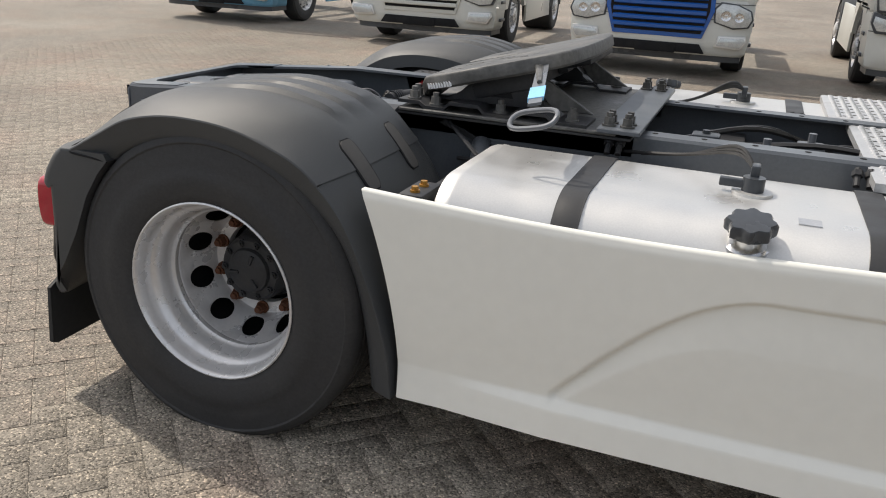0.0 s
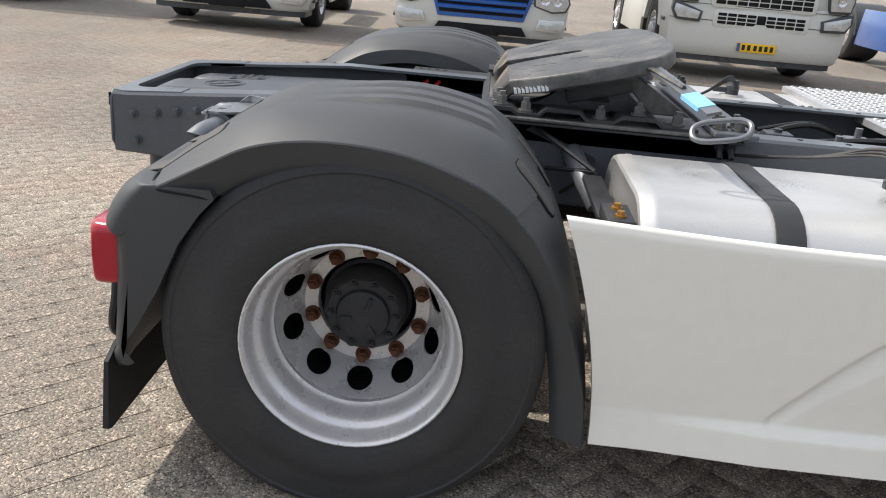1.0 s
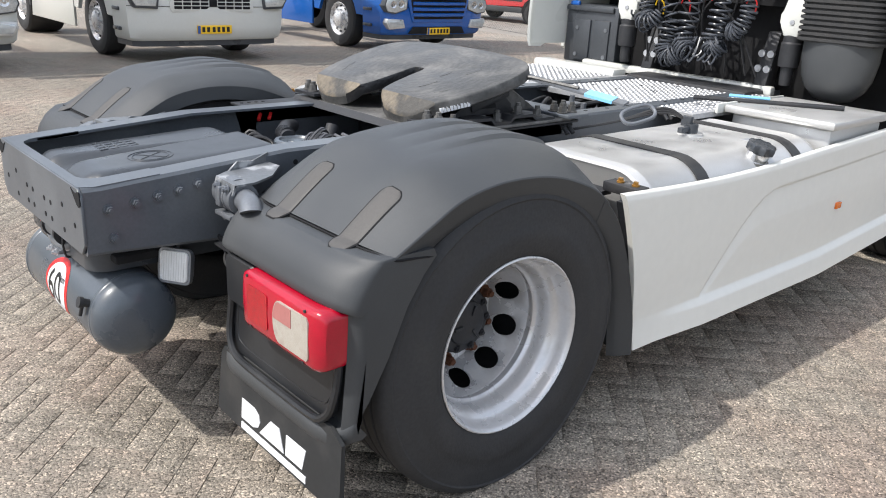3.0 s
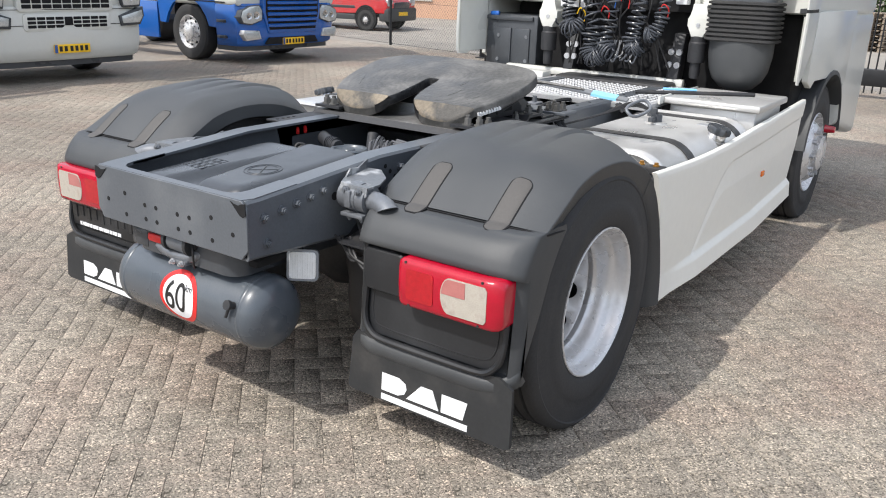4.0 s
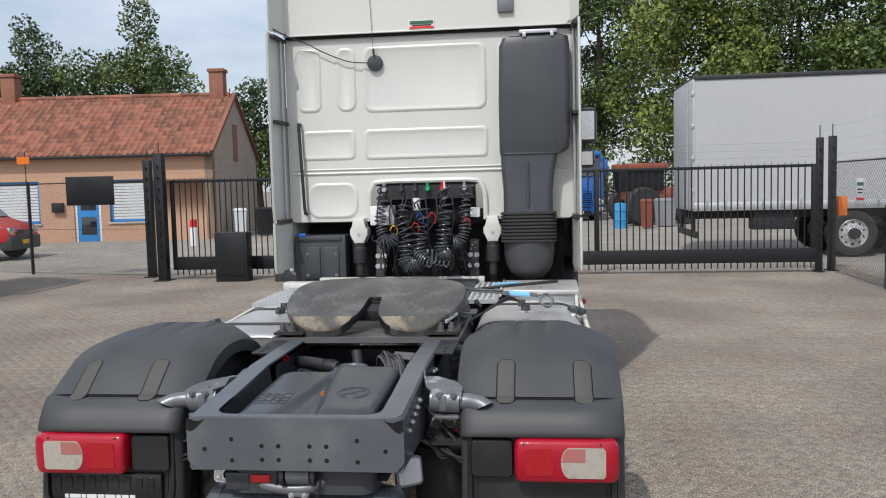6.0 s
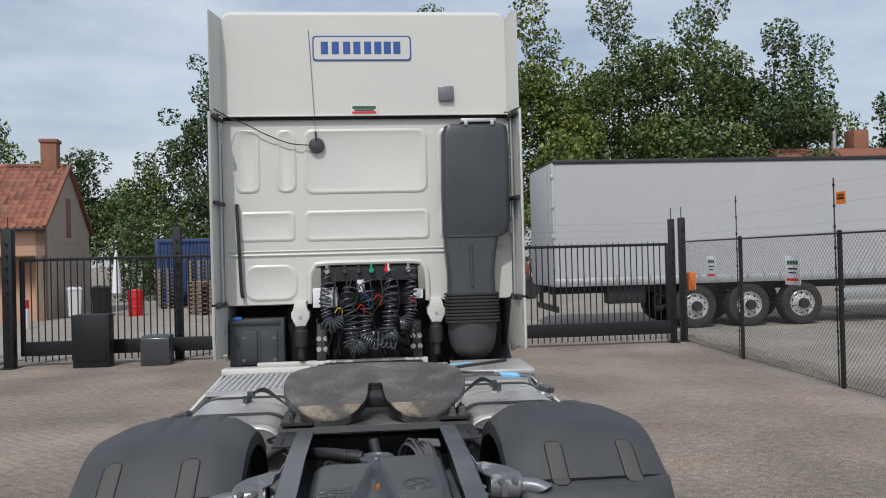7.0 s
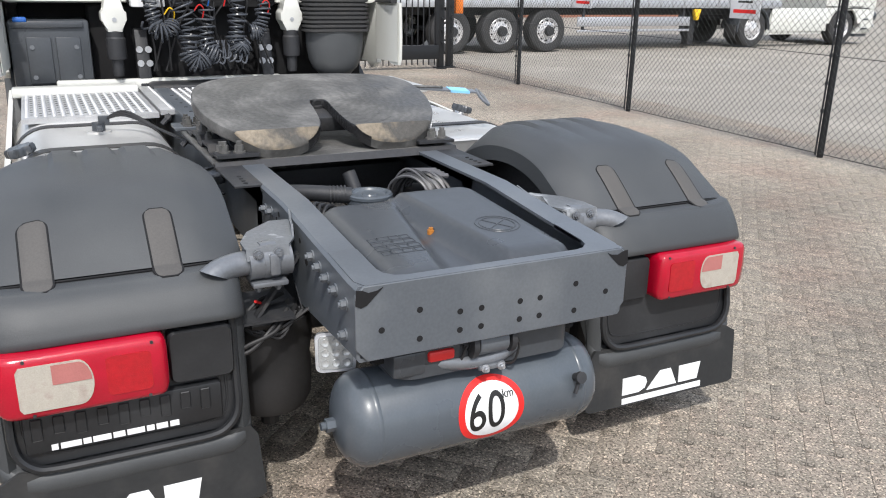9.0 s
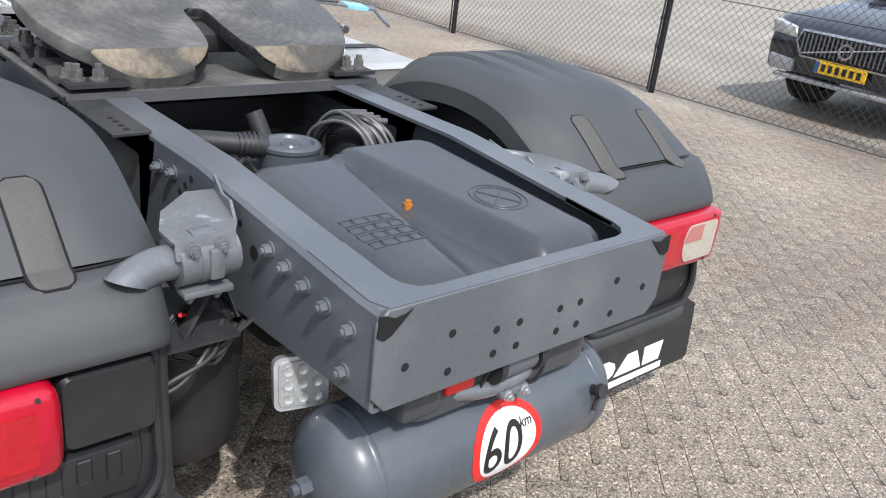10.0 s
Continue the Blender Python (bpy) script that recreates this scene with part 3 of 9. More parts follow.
def tyre_bm(y_out, y_in, r_out=0.517, r_in=0.287, n=72):
    """Tyre with bulging walls, rounded shoulders, sidewall ribs and tread grooves; y_out is the outer face."""
    w = y_in - y_out
    s = 1 if w > 0 else -1
    w = abs(w)
    prof = [(r_in, 0.030), (r_in + 0.012, 0.014), (r_in + 0.035, 0.006), (r_in + 0.07, 0.0), (r_in + 0.105, 0.000), (r_in + 0.110, 0.003), (r_in + 0.135, 0.003), (r_in + 0.15, 0.006),
            (r_out - 0.040, 0.012), (r_out - 0.034, 0.009), (r_out - 0.020, 0.015), (r_out - 0.008, 0.026), (r_out - 0.002, 0.040)]
    half = prof[:]
    for g in (0.07, 0.12):
        half += [(r_out, g - 0.007), (r_out - 0.013, g - 0.004), (r_out - 0.013, g + 0.004), (r_out, g + 0.007)]
    full = [(r, h) for r, h in half] + [(r, w - h) for r, h in reversed(half)]
    bm = B()
    revolve(bm, [(r, y_out + s * h) for r, h in full], n)
    # the load flattens the tread on the ground and swells the wall above it
    for v in bm.verts:
        k = max(0.0, min(1.0, (-v.co.z / TYRE_SQUASH - HUB_Z + 0.14) / 0.14))
        edge = max(0.0, 1 - min(abs(v.co.y - y_out), abs(v.co.y - y_in)) / 0.05)
        v.co.y += s * 0.012 * k * edge * (1 if abs(v.co.y - y_in) < abs(v.co.y - y_out) else -1)
        v.co.z = max(v.co.z, -HUB_Z * TYRE_SQUASH)
    return bm


def rim_bm(n=60):
    """Deep rear rim seen from outside: flange, bead seat, well, cone with ten hand holes, flat nut ring. Outer face at y = 0, depth along +y."""
    bm = B()
    prof = [(0.286, 0.012), (0.293, 0.004), (0.2985, 0.000), (0.2985, -0.004), (0.294, -0.006), (0.289, -0.002), (0.285, 0.010), (0.280, 0.028), (0.276, 0.048), (0.270, 0.056), (0.262, 0.062), (0.256, 0.078), (0.250, 0.100),
            (0.248, 0.118), (0.243, 0.126), (0.238, 0.132), (0.238, 0.146), (0.243, 0.156), (0.2388, 0.164), (0.2365, 0.184)]
    revolve(bm, prof, n)
    # cone with holes: s runs from the rim inwards
    def at(s, t):
        keys = ((0.0, 0.238, 0.165), (0.15, 0.233, 0.180), (0.5, 0.214, 0.222), (0.85, 0.197, 0.262), (1.0, 0.191, 0.286))
        for (s0, r0, d0), (s1, r1, d1) in zip(keys, keys[1:]):
            if s <= s1 + 1e-9:
                f = (s - s0) / (s1 - s0)
                r, d = r0 + (r1 - r0) * f, d0 + (d1 - d0) * f
                break
        return Vector((r * math.cos(t), d, r * math.sin(t)))
    k = 24
    for q in range(10):
        mid = 2 * math.pi * (q + 0.5) / 10
        hw = math.pi / 10
        outer, inner, lip = [], [], []
        for i in range(k):
            a = 2 * math.pi * i / k
            c, s = math.cos(a), math.sin(a)
            g = max(abs(c), abs(s))
            outer.append(bm.verts.new(at(0.5 + 0.5 * s / g, mid + hw * c / g)))
            inner.append(bm.verts.new(at(0.50 + 0.40 * s, mid + hw * 0.60 * c)))
            lip.append(bm.verts.new(at(0.50 + 0.38 * s, mid + hw * 0.57 * c) + Vector((0, 0.012, 0))))
        for i in range(k):
            j = (i + 1) % k
            bm.faces.new((outer[i], outer[j], inner[j], inner[i]))
            bm.faces.new((inner[i], inner[j], lip[j], lip[i]))
    revolve(bm, [(0.1975, 0.268), (0.1915, 0.287), (0.187, 0.294), (0.148, 0.296), (0.145, 0.302), (0.145, 0.325)], n)
    return bm


def rear_wheel(side, y_face):
    """Twin rear wheel; side -1 is the truck's right."""
    hub = (AXLE_X, 0, HUB_Z)
    w = new("rear_wheel")
    w.parent = truck
    w.matrix_basis = Matrix.Translation((AXLE_X, y_face, HUB_Z)) @ (Matrix.Identity(4) if side < 0 else pose(0, 0, 0, 0, 0, 180)) @ Matrix.Diagonal((WHEEL_K, 1, WHEEL_K, 1))
    w["label"] = "twin rear wheel with black tyres and silver deep rim"
    part("tyre", tyre_bm(-0.014, 0.285), M_RUBBER, w, "dusty black rubber tyre")
    part("inner_tyre", tyre_bm(0.315, 0.60), M_RUBBER, w)
    part("rim", rim_bm(), M_RIM, w, "silver painted deep-dish steel rim")
    bm = B()
    revolve(bm, [(0.264, 0.085), (0.268, 0.12), (0.276, 0.17), (0.276, 0.60)], 40)
    revolve(bm, [(0.276, 0.38), (0.02, 0.38)], 40)
    part("brake_drum", bm, M_BLACK, w)
    bm = B()
    revolve(bm, [(0.138, 0.345), (0.132, 0.320), (0.122, 0.314), (0.118, 0.240), (0.112, 0.226), (0.108, 0.222), (0.104, 0.218), (0.080, 0.216), (0.075, 0.204), (0.062, 0.198), (0.03, 0.195), (0.001, 0.195)], 40)
    for i in range(10):
        a = 2 * math.pi * i / 10
        hexbolt(bm, (0.096 * math.cos(a), 0.222, 0.096 * math.sin(a)), (0, -1, 0), 0.012, 0.010)
    for i in range(3):
        a = 2 * math.pi * i / 3 + 0.4
        box(bm, -0.006, 0.006, 0.190, 0.204, 0.030, 0.066, 0.002, 1, Matrix.Rotation(a, 4, "Y"))
    part("hub", bm, M_DARKSTEEL, w, "dark grey greasy hub cover with bolts")
    for i in range(10):
        a = 2 * math.pi * (i + 0.47) / 10
        bm = B()
        p = Vector((0.1685 * math.cos(a), 0.296, 0.1685 * math.sin(a)))
        cyl(bm, p, p + Vector((0, -0.006, 0)), 0.024, n=16)
        cyl(bm, p + Vector((0, -0.006, 0)), p + Vector((0, -0.030, 0)), 0.018, 0.017, n=6)
        cyl(bm, p + Vector((0, -0.030, 0)), p + Vector((0, -0.040, 0)), 0.011, n=10)
        part("wheel_nut", bm, M_RUST, w, "rusty wheel nut")
    return w


rear_wheel(-1, -1.235)
rear_wheel(1, 1.235)


def front_wheel(side):
    w = new("front_wheel")
    w.parent = truck
    w.matrix_basis = Matrix.Translation((FRONT_X, side * 1.19, HUB_Z)) @ (Matrix.Identity(4) if side < 0 else pose(0, 0, 0, 0, 0, 180)) @ Matrix.Diagonal((WHEEL_K, 1, WHEEL_K, 1))
    part("tyre", tyre_bm(-0.012, 0.30), M_RUBBER, w)
    bm = B()
    revolve(bm, [(0.286, 0.012), (0.2985, 0.0), (0.294, -0.006), (0.285, 0.012), (0.270, 0.05), (0.262, 0.06), (0.25, 0.055), (0.235, 0.03), (0.21, 0.0), (0.19, -0.02), (0.13, -0.03), (0.13, -0.06), (0.10, -0.075), (0.001, -0.08)], 40)
    part("rim", bm, M_RIM, w)
    for i in range(10):
        a = 2 * math.pi * i / 10
        bm = B()
        p = Vector((0.1675 * math.cos(a), -0.022, 0.1675 * math.sin(a)))
        cyl(bm, p, p + Vector((0, -0.03, 0)), 0.017, n=6)
        part("wheel_nut", bm, M_GALV, w)


front_wheel(-1)
front_wheel(1)

# axle and differential
bm = B()
cyl(bm, (AXLE_X, -0.70, HUB_Z), (AXLE_X, 0.70, HUB_Z), 0.085, n=20)
revolve(bm, [(0.01, -0.16), (0.12, -0.15), (0.2, -0.08), (0.22, 0), (0.2, 0.08), (0.12, 0.15), (0.01, 0.16)], 24, "y", (AXLE_X, 0, HUB_Z))
cyl(bm, (AXLE_X + 0.15, 0, HUB_Z + 0.03), (2.2, 0, 0.72), 0.06, n=16)
part("rear_axle", bm, M_DARKSTEEL, truck)
bm = B()
cyl(bm, (FRONT_X, -0.95, HUB_Z - 0.05), (FRONT_X, 0.95, HUB_Z - 0.05), 0.07, n=16)
part("front_axle", bm, M_DARKSTEEL, truck)

# ---- mudguards ----
TOPLINE = ((-0.615, 0.848), (-0.585, 0.873), (-0.45, 0.978), (-0.325, 1.04), (-0.2, 1.062), (0.0, 1.073), (0.14, 1.057), (0.25, 1.021), (0.34, 0.945), (0.435, 0.82), (0.515, 0.64), (0.565, 0.42), (0.58, 0.27))
CREASE = ((-0.605, 0.838), (-0.55, 0.861), (-0.435, 0.924), (-0.33, 0.979), (-0.215, 1.006), (-0.1, 1.012), (0.03, 1.001), (0.15, 0.969), (0.27, 0.914), (0.385, 0.803), (0.475, 0.623), (0.54, 0.42), (0.56, 0.27))
EDGE = ((-0.425, 0.823), (-0.400, 0.845), (-0.350, 0.875), (-0.255, 0.908), (-0.150, 0.924), (-0.060, 0.923), (0.050, 0.905), (0.165, 0.865), (0.275, 0.808), (0.358, 0.738), (0.425, 0.61), (0.468, 0.44), (0.490, 0.27))


def curve2(pts, per=5):
    return [(v.x, v.y) for v in smooth_path([(a, b, 0) for a, b in pts], per)]


FALL = ((0.0, -1.254), (0.04, -1.249), (0.24, -1.223), (0.50, -1.184), (0.74, -1.144), (0.90, -1.102), (0.98, -1.070), (1.0, -1.045), (1.0, -0.685), (0.80, -0.655), (0.45, -0.605))   # share of the rise from crease to top, and place across


def mudguard_shell(i0, i1, lift=0.0):
    """The arch over a rear wheel on the right side, between two stations of its line."""
    top, cre, edg = curve2(TOPLINE), curve2(CREASE), curve2(EDGE)
    rings = []
    for i in range(i0, i1 + 1):
        (tx, tz), (cx, cz), (ex, ez) = top[i], cre[i], edg[i]
        nx, nz = top[min(i + 1, len(top) - 1)][0] - top[max(i - 1, 0)][0], top[min(i + 1, len(top) - 1)][1] - top[max(i - 1, 0)][1]
        k = math.hypot(nx, nz)
        nx, nz = -nz / k, nx / k
        up = max(0.0, min(1.0, (tx + 0.32) / 0.36)) * max(0.0, min(1.0, (0.275 - tx) / 0.05))
        up = up * up * (3 - 2 * up)
        ring = [(ex + 0.014 * -nx, -1.205, ez - 0.014 * nz), (ex, -1.222, ez), (ex + (cx - ex) * 0.06, -1.228, ez + (cz - ez) * 0.06)]
        for f in (0.35, 0.7, 0.95):
            ring.append((ex + (cx - ex) * f, -1.228 - 0.030 * f, ez + (cz - ez) * f))
        for f, y in FALL[:-3]:
            ring.append((cx + (tx - cx) * f, y, cz + (tz - cz) * f))
        for y, h in ((-1.035, 0), (-1.020, 1), (-0.965, 1), (-0.950, 0.25), (-0.932, 0.25), (-0.917, 1), (-0.850, 1), (-0.835, 0.25), (-0.817, 0.25), (-0.802, 1), (-0.735, 1), (-0.717, 0), (-0.685, 0)):
            d = h * 0.013 * up
            ring.append((tx + nx * d, y, tz + nz * d))
        for f, y in ((0.80, -0.655), (0.45, -0.605), (0.15, -0.572), (0.0, -0.562)):
            ring.append((cx + (tx - cx) * f, y, cz + (tz - cz) * f))
        ring.append((ex + (cx - ex) * 0.35, -0.556, ez + (cz - ez) * 0.35))
        ring.append((ex + (cx - ex) * 0.35, -0.570, ez + (cz - ez) * 0.35))
        ring.append((cx - nx * 0.02, -0.60, cz - nz * 0.02))
        for y in (-0.70, -0.95, -1.08):
            ring.append((tx - nx * 0.022, y, tz - nz * 0.022))
        ring.append((cx - nx * 0.02, -1.215, cz - nz * 0.02))
        rings.append([(x + nx * lift, y, z + nz * lift) for x, y, z in ring])
    bm = B()
    loft(bm, rings)
    return bm


BACK = -0.018                              # how far the rear housings stand out behind the arches


def mudguard(side):
    flip = mirror_y if side > 0 else (lambda b: b)
    g = new("mudguard")
    g.parent = truck
    g["label"] = "matte black moulded plastic mudguard over the rear wheel"
    g.location.y = 0.020 if side > 0 else 0.004
    part("top_arch", flip(mudguard_shell(5, 42, 0.004)), M_PLASTIC, g, angle=28)
    part("front_arch", flip(mudguard_shell(41, 60)), M_PLASTIC, g, angle=28)
    # rear housing that carries the lamp: rolled shoulder, overhanging lip, recess below it
    def corner(y):
        """How far the housing falls back towards its rounded ends."""
        o, i = max(0.0, -y - 1.10) / 0.154, max(0.0, y + 0.655) / 0.065
        return 0.065 * (1 - math.sqrt(max(0.0, 1 - min(1.0, o) ** 2))) + 0.050 * (1 - math.sqrt(max(0.0, 1 - min(1.0, i) ** 2)))

    out = curve2(((-0.40, 0.866), (-0.585, 0.866), (-0.622, 0.857), (-0.655, 0.835), (-0.682, 0.800), (-0.698, 0.765)), 4)
    out += [(-0.701, 0.752), (-0.697, 0.744)]
    rec = [(-0.640, 0.742), (-0.634, 0.72), (-0.640, 0.60), (-0.646, 0.42), (-0.652, 0.40)]
    rim = [(-0.690, 0.385), (-0.700, 0.372), (-0.702, 0.345), (-0.690, 0.325), (-0.672, 0.335)]
    inn = [(-0.641, 0.379), (-0.604, 0.447), (-0.541, 0.586), (-0.483, 0.719), (-0.430, 0.800), (-0.390, 0.845)]
    ys = [-1.254, -1.252, -1.247, -1.238, -1.222, -1.205, -1.204, -1.180, -1.14, -1.10, -1.05, -0.9, -0.75, -0.655, -0.620, -0.600, -0.592, -0.590]
    bm = B()
    rings = []
    for y in ys:
        c = corner(y)
        end = y < -1.205 or y > -0.63
        low = 0.040 * max(0.0, min(1.0, max((-1.165 - y) / 0.085, (y + 0.655) / 0.065))) ** 2
        ring = [(x + c * max(0.0, min(1.0, (-0.42 - x) / 0.23)), y, z - c * 0.30 * max(0.0, min(1.0, (0.866 - z) / 0.05))) for x, z in out]
        for x, z in rec:
            f = (0.742 - z) / 0.342
            ring.append(((-0.676 - 0.020 * f * f + c if end else x), y, z))
        ring += [(x + c, y, z + low) for x, z in rim]
        ring += [(x, y, z + low * max(0.0, 1 - (z - 0.379) * 6)) for x, z in inn]
        rings.append(ring)
    loft(bm, rings)
    part("rear_housing", flip(bm), M_PLASTIC, g, angle=42).location.x = BACK
    # smooth dark panel let into the recess, and the rolled border round it
    bm = B()
    o = rrect(-1.200, -0.635, 0.408, 0.738, 0.045, 6)
    loft(bm, [[(-0.6345 - 0.0365 * (0.742 - z) / 0.342, y, z) for y, z in o], [(-0.6420 - 0.0365 * (0.742 - z) / 0.342, y, z) for y, z in o]])
    part("recess_panel", flip(bm), M_DARKPANEL, g, "smooth black lamp panel").location.x = BACK

    def rim_x(z):
        return -0.664 - 0.030 * ((0.742 - z) / 0.342) ** 2
    path = [(rim_x(z), -0.629, z) for z in (0.738, 0.64, 0.54, 0.485)]
    path += [(rim_x(0.485 - 0.085 * math.sin(radians(q))), -0.629 - 0.085 * (1 - math.cos(radians(q))), 0.485 - 0.085 * math.sin(radians(q))) for q in (30, 60, 90)]
    path += [(-0.696, -0.80, 0.399), (-0.696, -1.0, 0.399)]
    path += [(rim_x(0.485 - 0.085 * math.cos(radians(q))), -1.119 - 0.085 * math.sin(radians(q)), 0.485 - 0.085 * math.cos(radians(q))) for q in (0, 30, 60, 90)]
    path += [(rim_x(z) + 0.004, -1.205, z) for z in (0.54, 0.64, 0.738)]
    bm = B()
    tube(bm, smooth_path(path, 3), 0.012, 8)
    part("panel_border", flip(bm), M_DARKPANEL, g).location.x = BACK
    # fine crease moulded into the lower panel
    bm = B()
    tube(bm, smooth_path(((-0.660, -0.658, 0.565), (-0.669, -0.660, 0.48), (-0.673, -0.70, 0.438), (-0.674, -0.9, 0.434), (-0.673, -1.12, 0.438), (-0.669, -1.172, 0.48), (-0.660, -1.178, 0.57)), 4), 0.004, 6)
    part("panel_crease", flip(bm), M_DARKPANEL, g).location.x = BACK

    tops, cres = curve2(TOPLINE), curve2(CREASE)
    fall = [(y, f) for f, y in FALL]

    def skin(q, y):
        """A place on the arch: q counts the stations of its line; below five it runs out over the housing."""
        f = float(np.interp(y, [p[0] for p in fall], [p[1] for p in fall]))
        if q >= 5:
            i = min(int(q), len(tops) - 2)
            k = q - i
            t = [tops[i][j] + (tops[i + 1][j] - tops[i][j]) * k for j in (0, 1)]
            c = [cres[i][j] + (cres[i + 1][j] - cres[i][j]) * k for j in (0, 1)]
            return Vector((c[0] + (t[0] - c[0]) * f, y, c[1] + (t[1] - c[1]) * f))
        e = skin(5, y)
        k = 5 - q
        return Vector((e.x - 0.024 * k, y, e.z - 0.006 * min(k, 1) - 0.010 * max(0, k - 1)))

    def tab(q0, q1, y, half, name, label):
        """A flush strap that follows the arch, rounded at both ends, in a dark groove."""
        n = 36
        for inset, h, material, nm in ((0.0045, 0.0056, M_BLACK, name + "_groove"), (0.0, 0.0066, M_PLASTIC_TAB, name)):
            bm = B()
            rings = []
            line = [skin(q0 + (q1 - q0) * i / n, y) for i in range(n + 1)]
            for i, p in enumerate(line):
                d = (line[min(i + 1, n)] - line[max(i - 1, 0)]).normalized()
                nrm = Vector((-d.z, 0, d.x))
                if nrm.z < 0:
                    nrm = -nrm
                e = min((p - line[0]).length, (p - line[-1]).length)
                w = half + inset
                if e < 0.030:
                    w *= 0.50 + 0.50 * math.sqrt(max(0.0, 1 - (1 - e / 0.030) ** 2))
                sh = d * (-inset if i == 0 else inset if i == n else 0)
                ring = [skin(q0 + (q1 - q0) * i / n, y + g2 * w) + sh + nrm * z for g2, z in ((-1, h - 0.0015), (-0.93, h), (-0.5, h), (0, h), (0.5, h), (0.93, h), (1, h - 0.0015), (1, -0.004), (-1, -0.004))]
                rings.append(ring)
            loft(bm, rings)
            part(nm, flip(bm), material, g, label if nm == name else "")

    for y in (-1.096, -0.774):
        tab(3.1, 10.9, y, 0.036, "tab", "worn dark grey fastening tab")
    for y in (-1.085, -0.800):
        tab(38.6, 44.2, y, 0.030, "front_tab", "")
    # thin gap where the arch laps over the housing
    bm = B()
    cre = curve2(CREASE)[5]
    tl = curve2(TOPLINE)[5]
    tube(bm, smooth_path(((-0.41, -1.250, 0.842), (-0.47, -1.2535, 0.850), (cre[0] - 0.004, -1.250, cre[1] - 0.004), (-0.575, -1.20, 0.8655), (tl[0] - 0.003, -1.10, 0.8695), (tl[0] - 0.005, -0.9, 0.8700), (tl[0] - 0.004, -0.70, 0.8695), (-0.572, -0.63, 0.8680), (-0.54, -0.585, 0.862)), 5), 0.0035, 6)
    part("seam_gap", flip(bm), M_BLACK, g)
    # tail light
    t = new("tail_light")
    t.parent = truck
    t["label"] = "red and white rear light cluster"
    t.location = (BACK, g.location.y, 0)
    lo, li, lb, lt = -1.222, -0.812, 0.571, 0.741

    bm = B()
    rings = []
    ends = [0.0, 0.002, 0.006, 0.012, 0.020, 0.030, 0.044, 0.060]
    for y in [lo + e for e in ends] + [-1.1, -1.0, -0.9] + [li - e for e in reversed(ends[:6])]:
        xf = -0.735 + 0.020 * max(0.0, (-1.165 - y) / 0.057) ** 2 + 0.016 * max(0.0, (y - li + 0.02) / 0.02) ** 2
        e = min(y - lo, li - y)
        sh = 0.026 * (1 - math.sqrt(max(0.0, 1 - max(0.0, 1 - e / 0.03) ** 2)))
        z0, z1 = lb + sh, lt - sh
        rings.append([(-0.64, y, z0), (xf + 0.016, y, z0), (xf + 0.005, y, z0 + 0.004), (xf, y, z0 + 0.016), (xf - 0.003, y, (z0 + z1) / 2), (xf, y, z1 - 0.016), (xf + 0.005, y, z1 - 0.004), (xf + 0.016, y, z1), (-0.64, y, z1)])
    loft(bm, rings)
    part("red_lens", flip(bm), M_RED, t, "glossy red lens", angle=50)

    def inlay(poly, name, material, label="", lift=0.0):
        bm = B()
        loft(bm, [[(-0.730, y, z) for y, z in poly], [(-0.7392 - lift, y, z) for y, z in poly]])
        part(name, flip(bm), material, t, label)

    def disc_cut(y0, y1, z0, z1):
        """The window of the cluster: a rectangle whose inner end is a wide arc."""
        res = []
        for k in range(13):
            q = radians(-90 + 180 * k / 12)
            res.append((y1 - 0.035 + 0.035 * math.cos(q), (z0 + z1) / 2 + (z1 - z0) / 2 * math.sin(q)))
        res += [(y0 + 0.008, z1), (y0, z1 - 0.012), (y0, z0 + 0.012), (y0 + 0.008, z0)]
        return res

    inlay(disc_cut(-1.170, -0.995, 0.594, 0.717), "clear_lens", M_LENS, "clear ribbed lens")
    up = [(-0.999, 0.660)] + [(-1.030 + 0.031 * math.cos(radians(q)), 0.660 + 0.053 * math.sin(radians(q))) for q in (20, 40, 60, 80)] + [(-1.090, 0.713), (-1.090, 0.660)]
    inlay(up, "pale_lens", M_PINKLENS, "", 0.0015)
    inlay(rrect(-0.965, -0.855, 0.603, 0.710, 0.012), "reflector", M_REDDARK)
    for y, z in ((-1.150, 0.730), (-0.850, 0.730), (-1.140, 0.582), (-0.865, 0.582)):
        bm = B()
        cyl(bm, (-0.732, y, z), (-0.7365, y, z), 0.0045, n=8)
        part("screw", flip(bm), M_DARKSTEEL, t)
    # blank cover beside the lamp
    bm = B()
    o = rrect(-0.805, -0.634, 0.574, 0.728, 0.02)
    loft(bm, [[(-0.63, y, z) for y, z in o], [(-0.682, y, z) for y, z in o], [(-0.690, -0.710 + (y + 0.710) * 0.95, 0.651 + (z - 0.651) * 0.93) for y, z in o]])
    part("lamp_blank", flip(bm), M_DARKPANEL, g).location.x = BACK
    # flap with its lettering, drawn as plain white shapes
    f = new("mud_flap")
    f.parent = truck
    f["label"] = "black rubber mud flap with white printed shapes"
    f.location = (-0.014, g.location.y, 0)
    bm = B()
    ring0 = [(-1.262, 0.168), (-1.24, 0.158), (-0.585, 0.166), (-0.566, 0.176), (-0.572, 0.40), (-1.262, 0.37), (-1.20, 0.40)]
    ring0 = ring0[:4] + [(-0.580, 0.37), (-0.60, 0.40), (-1.20, 0.40), (-1.255, 0.37)]
    loft(bm, [[(-0.690 - (0.43 - z) * 0.06, y, z) for y, z in ring0], [(-0.679 - (0.43 - z) * 0.04, y, z) for y, z in ring0]])
    part("sheet", flip(bm), M_FLAP, f)
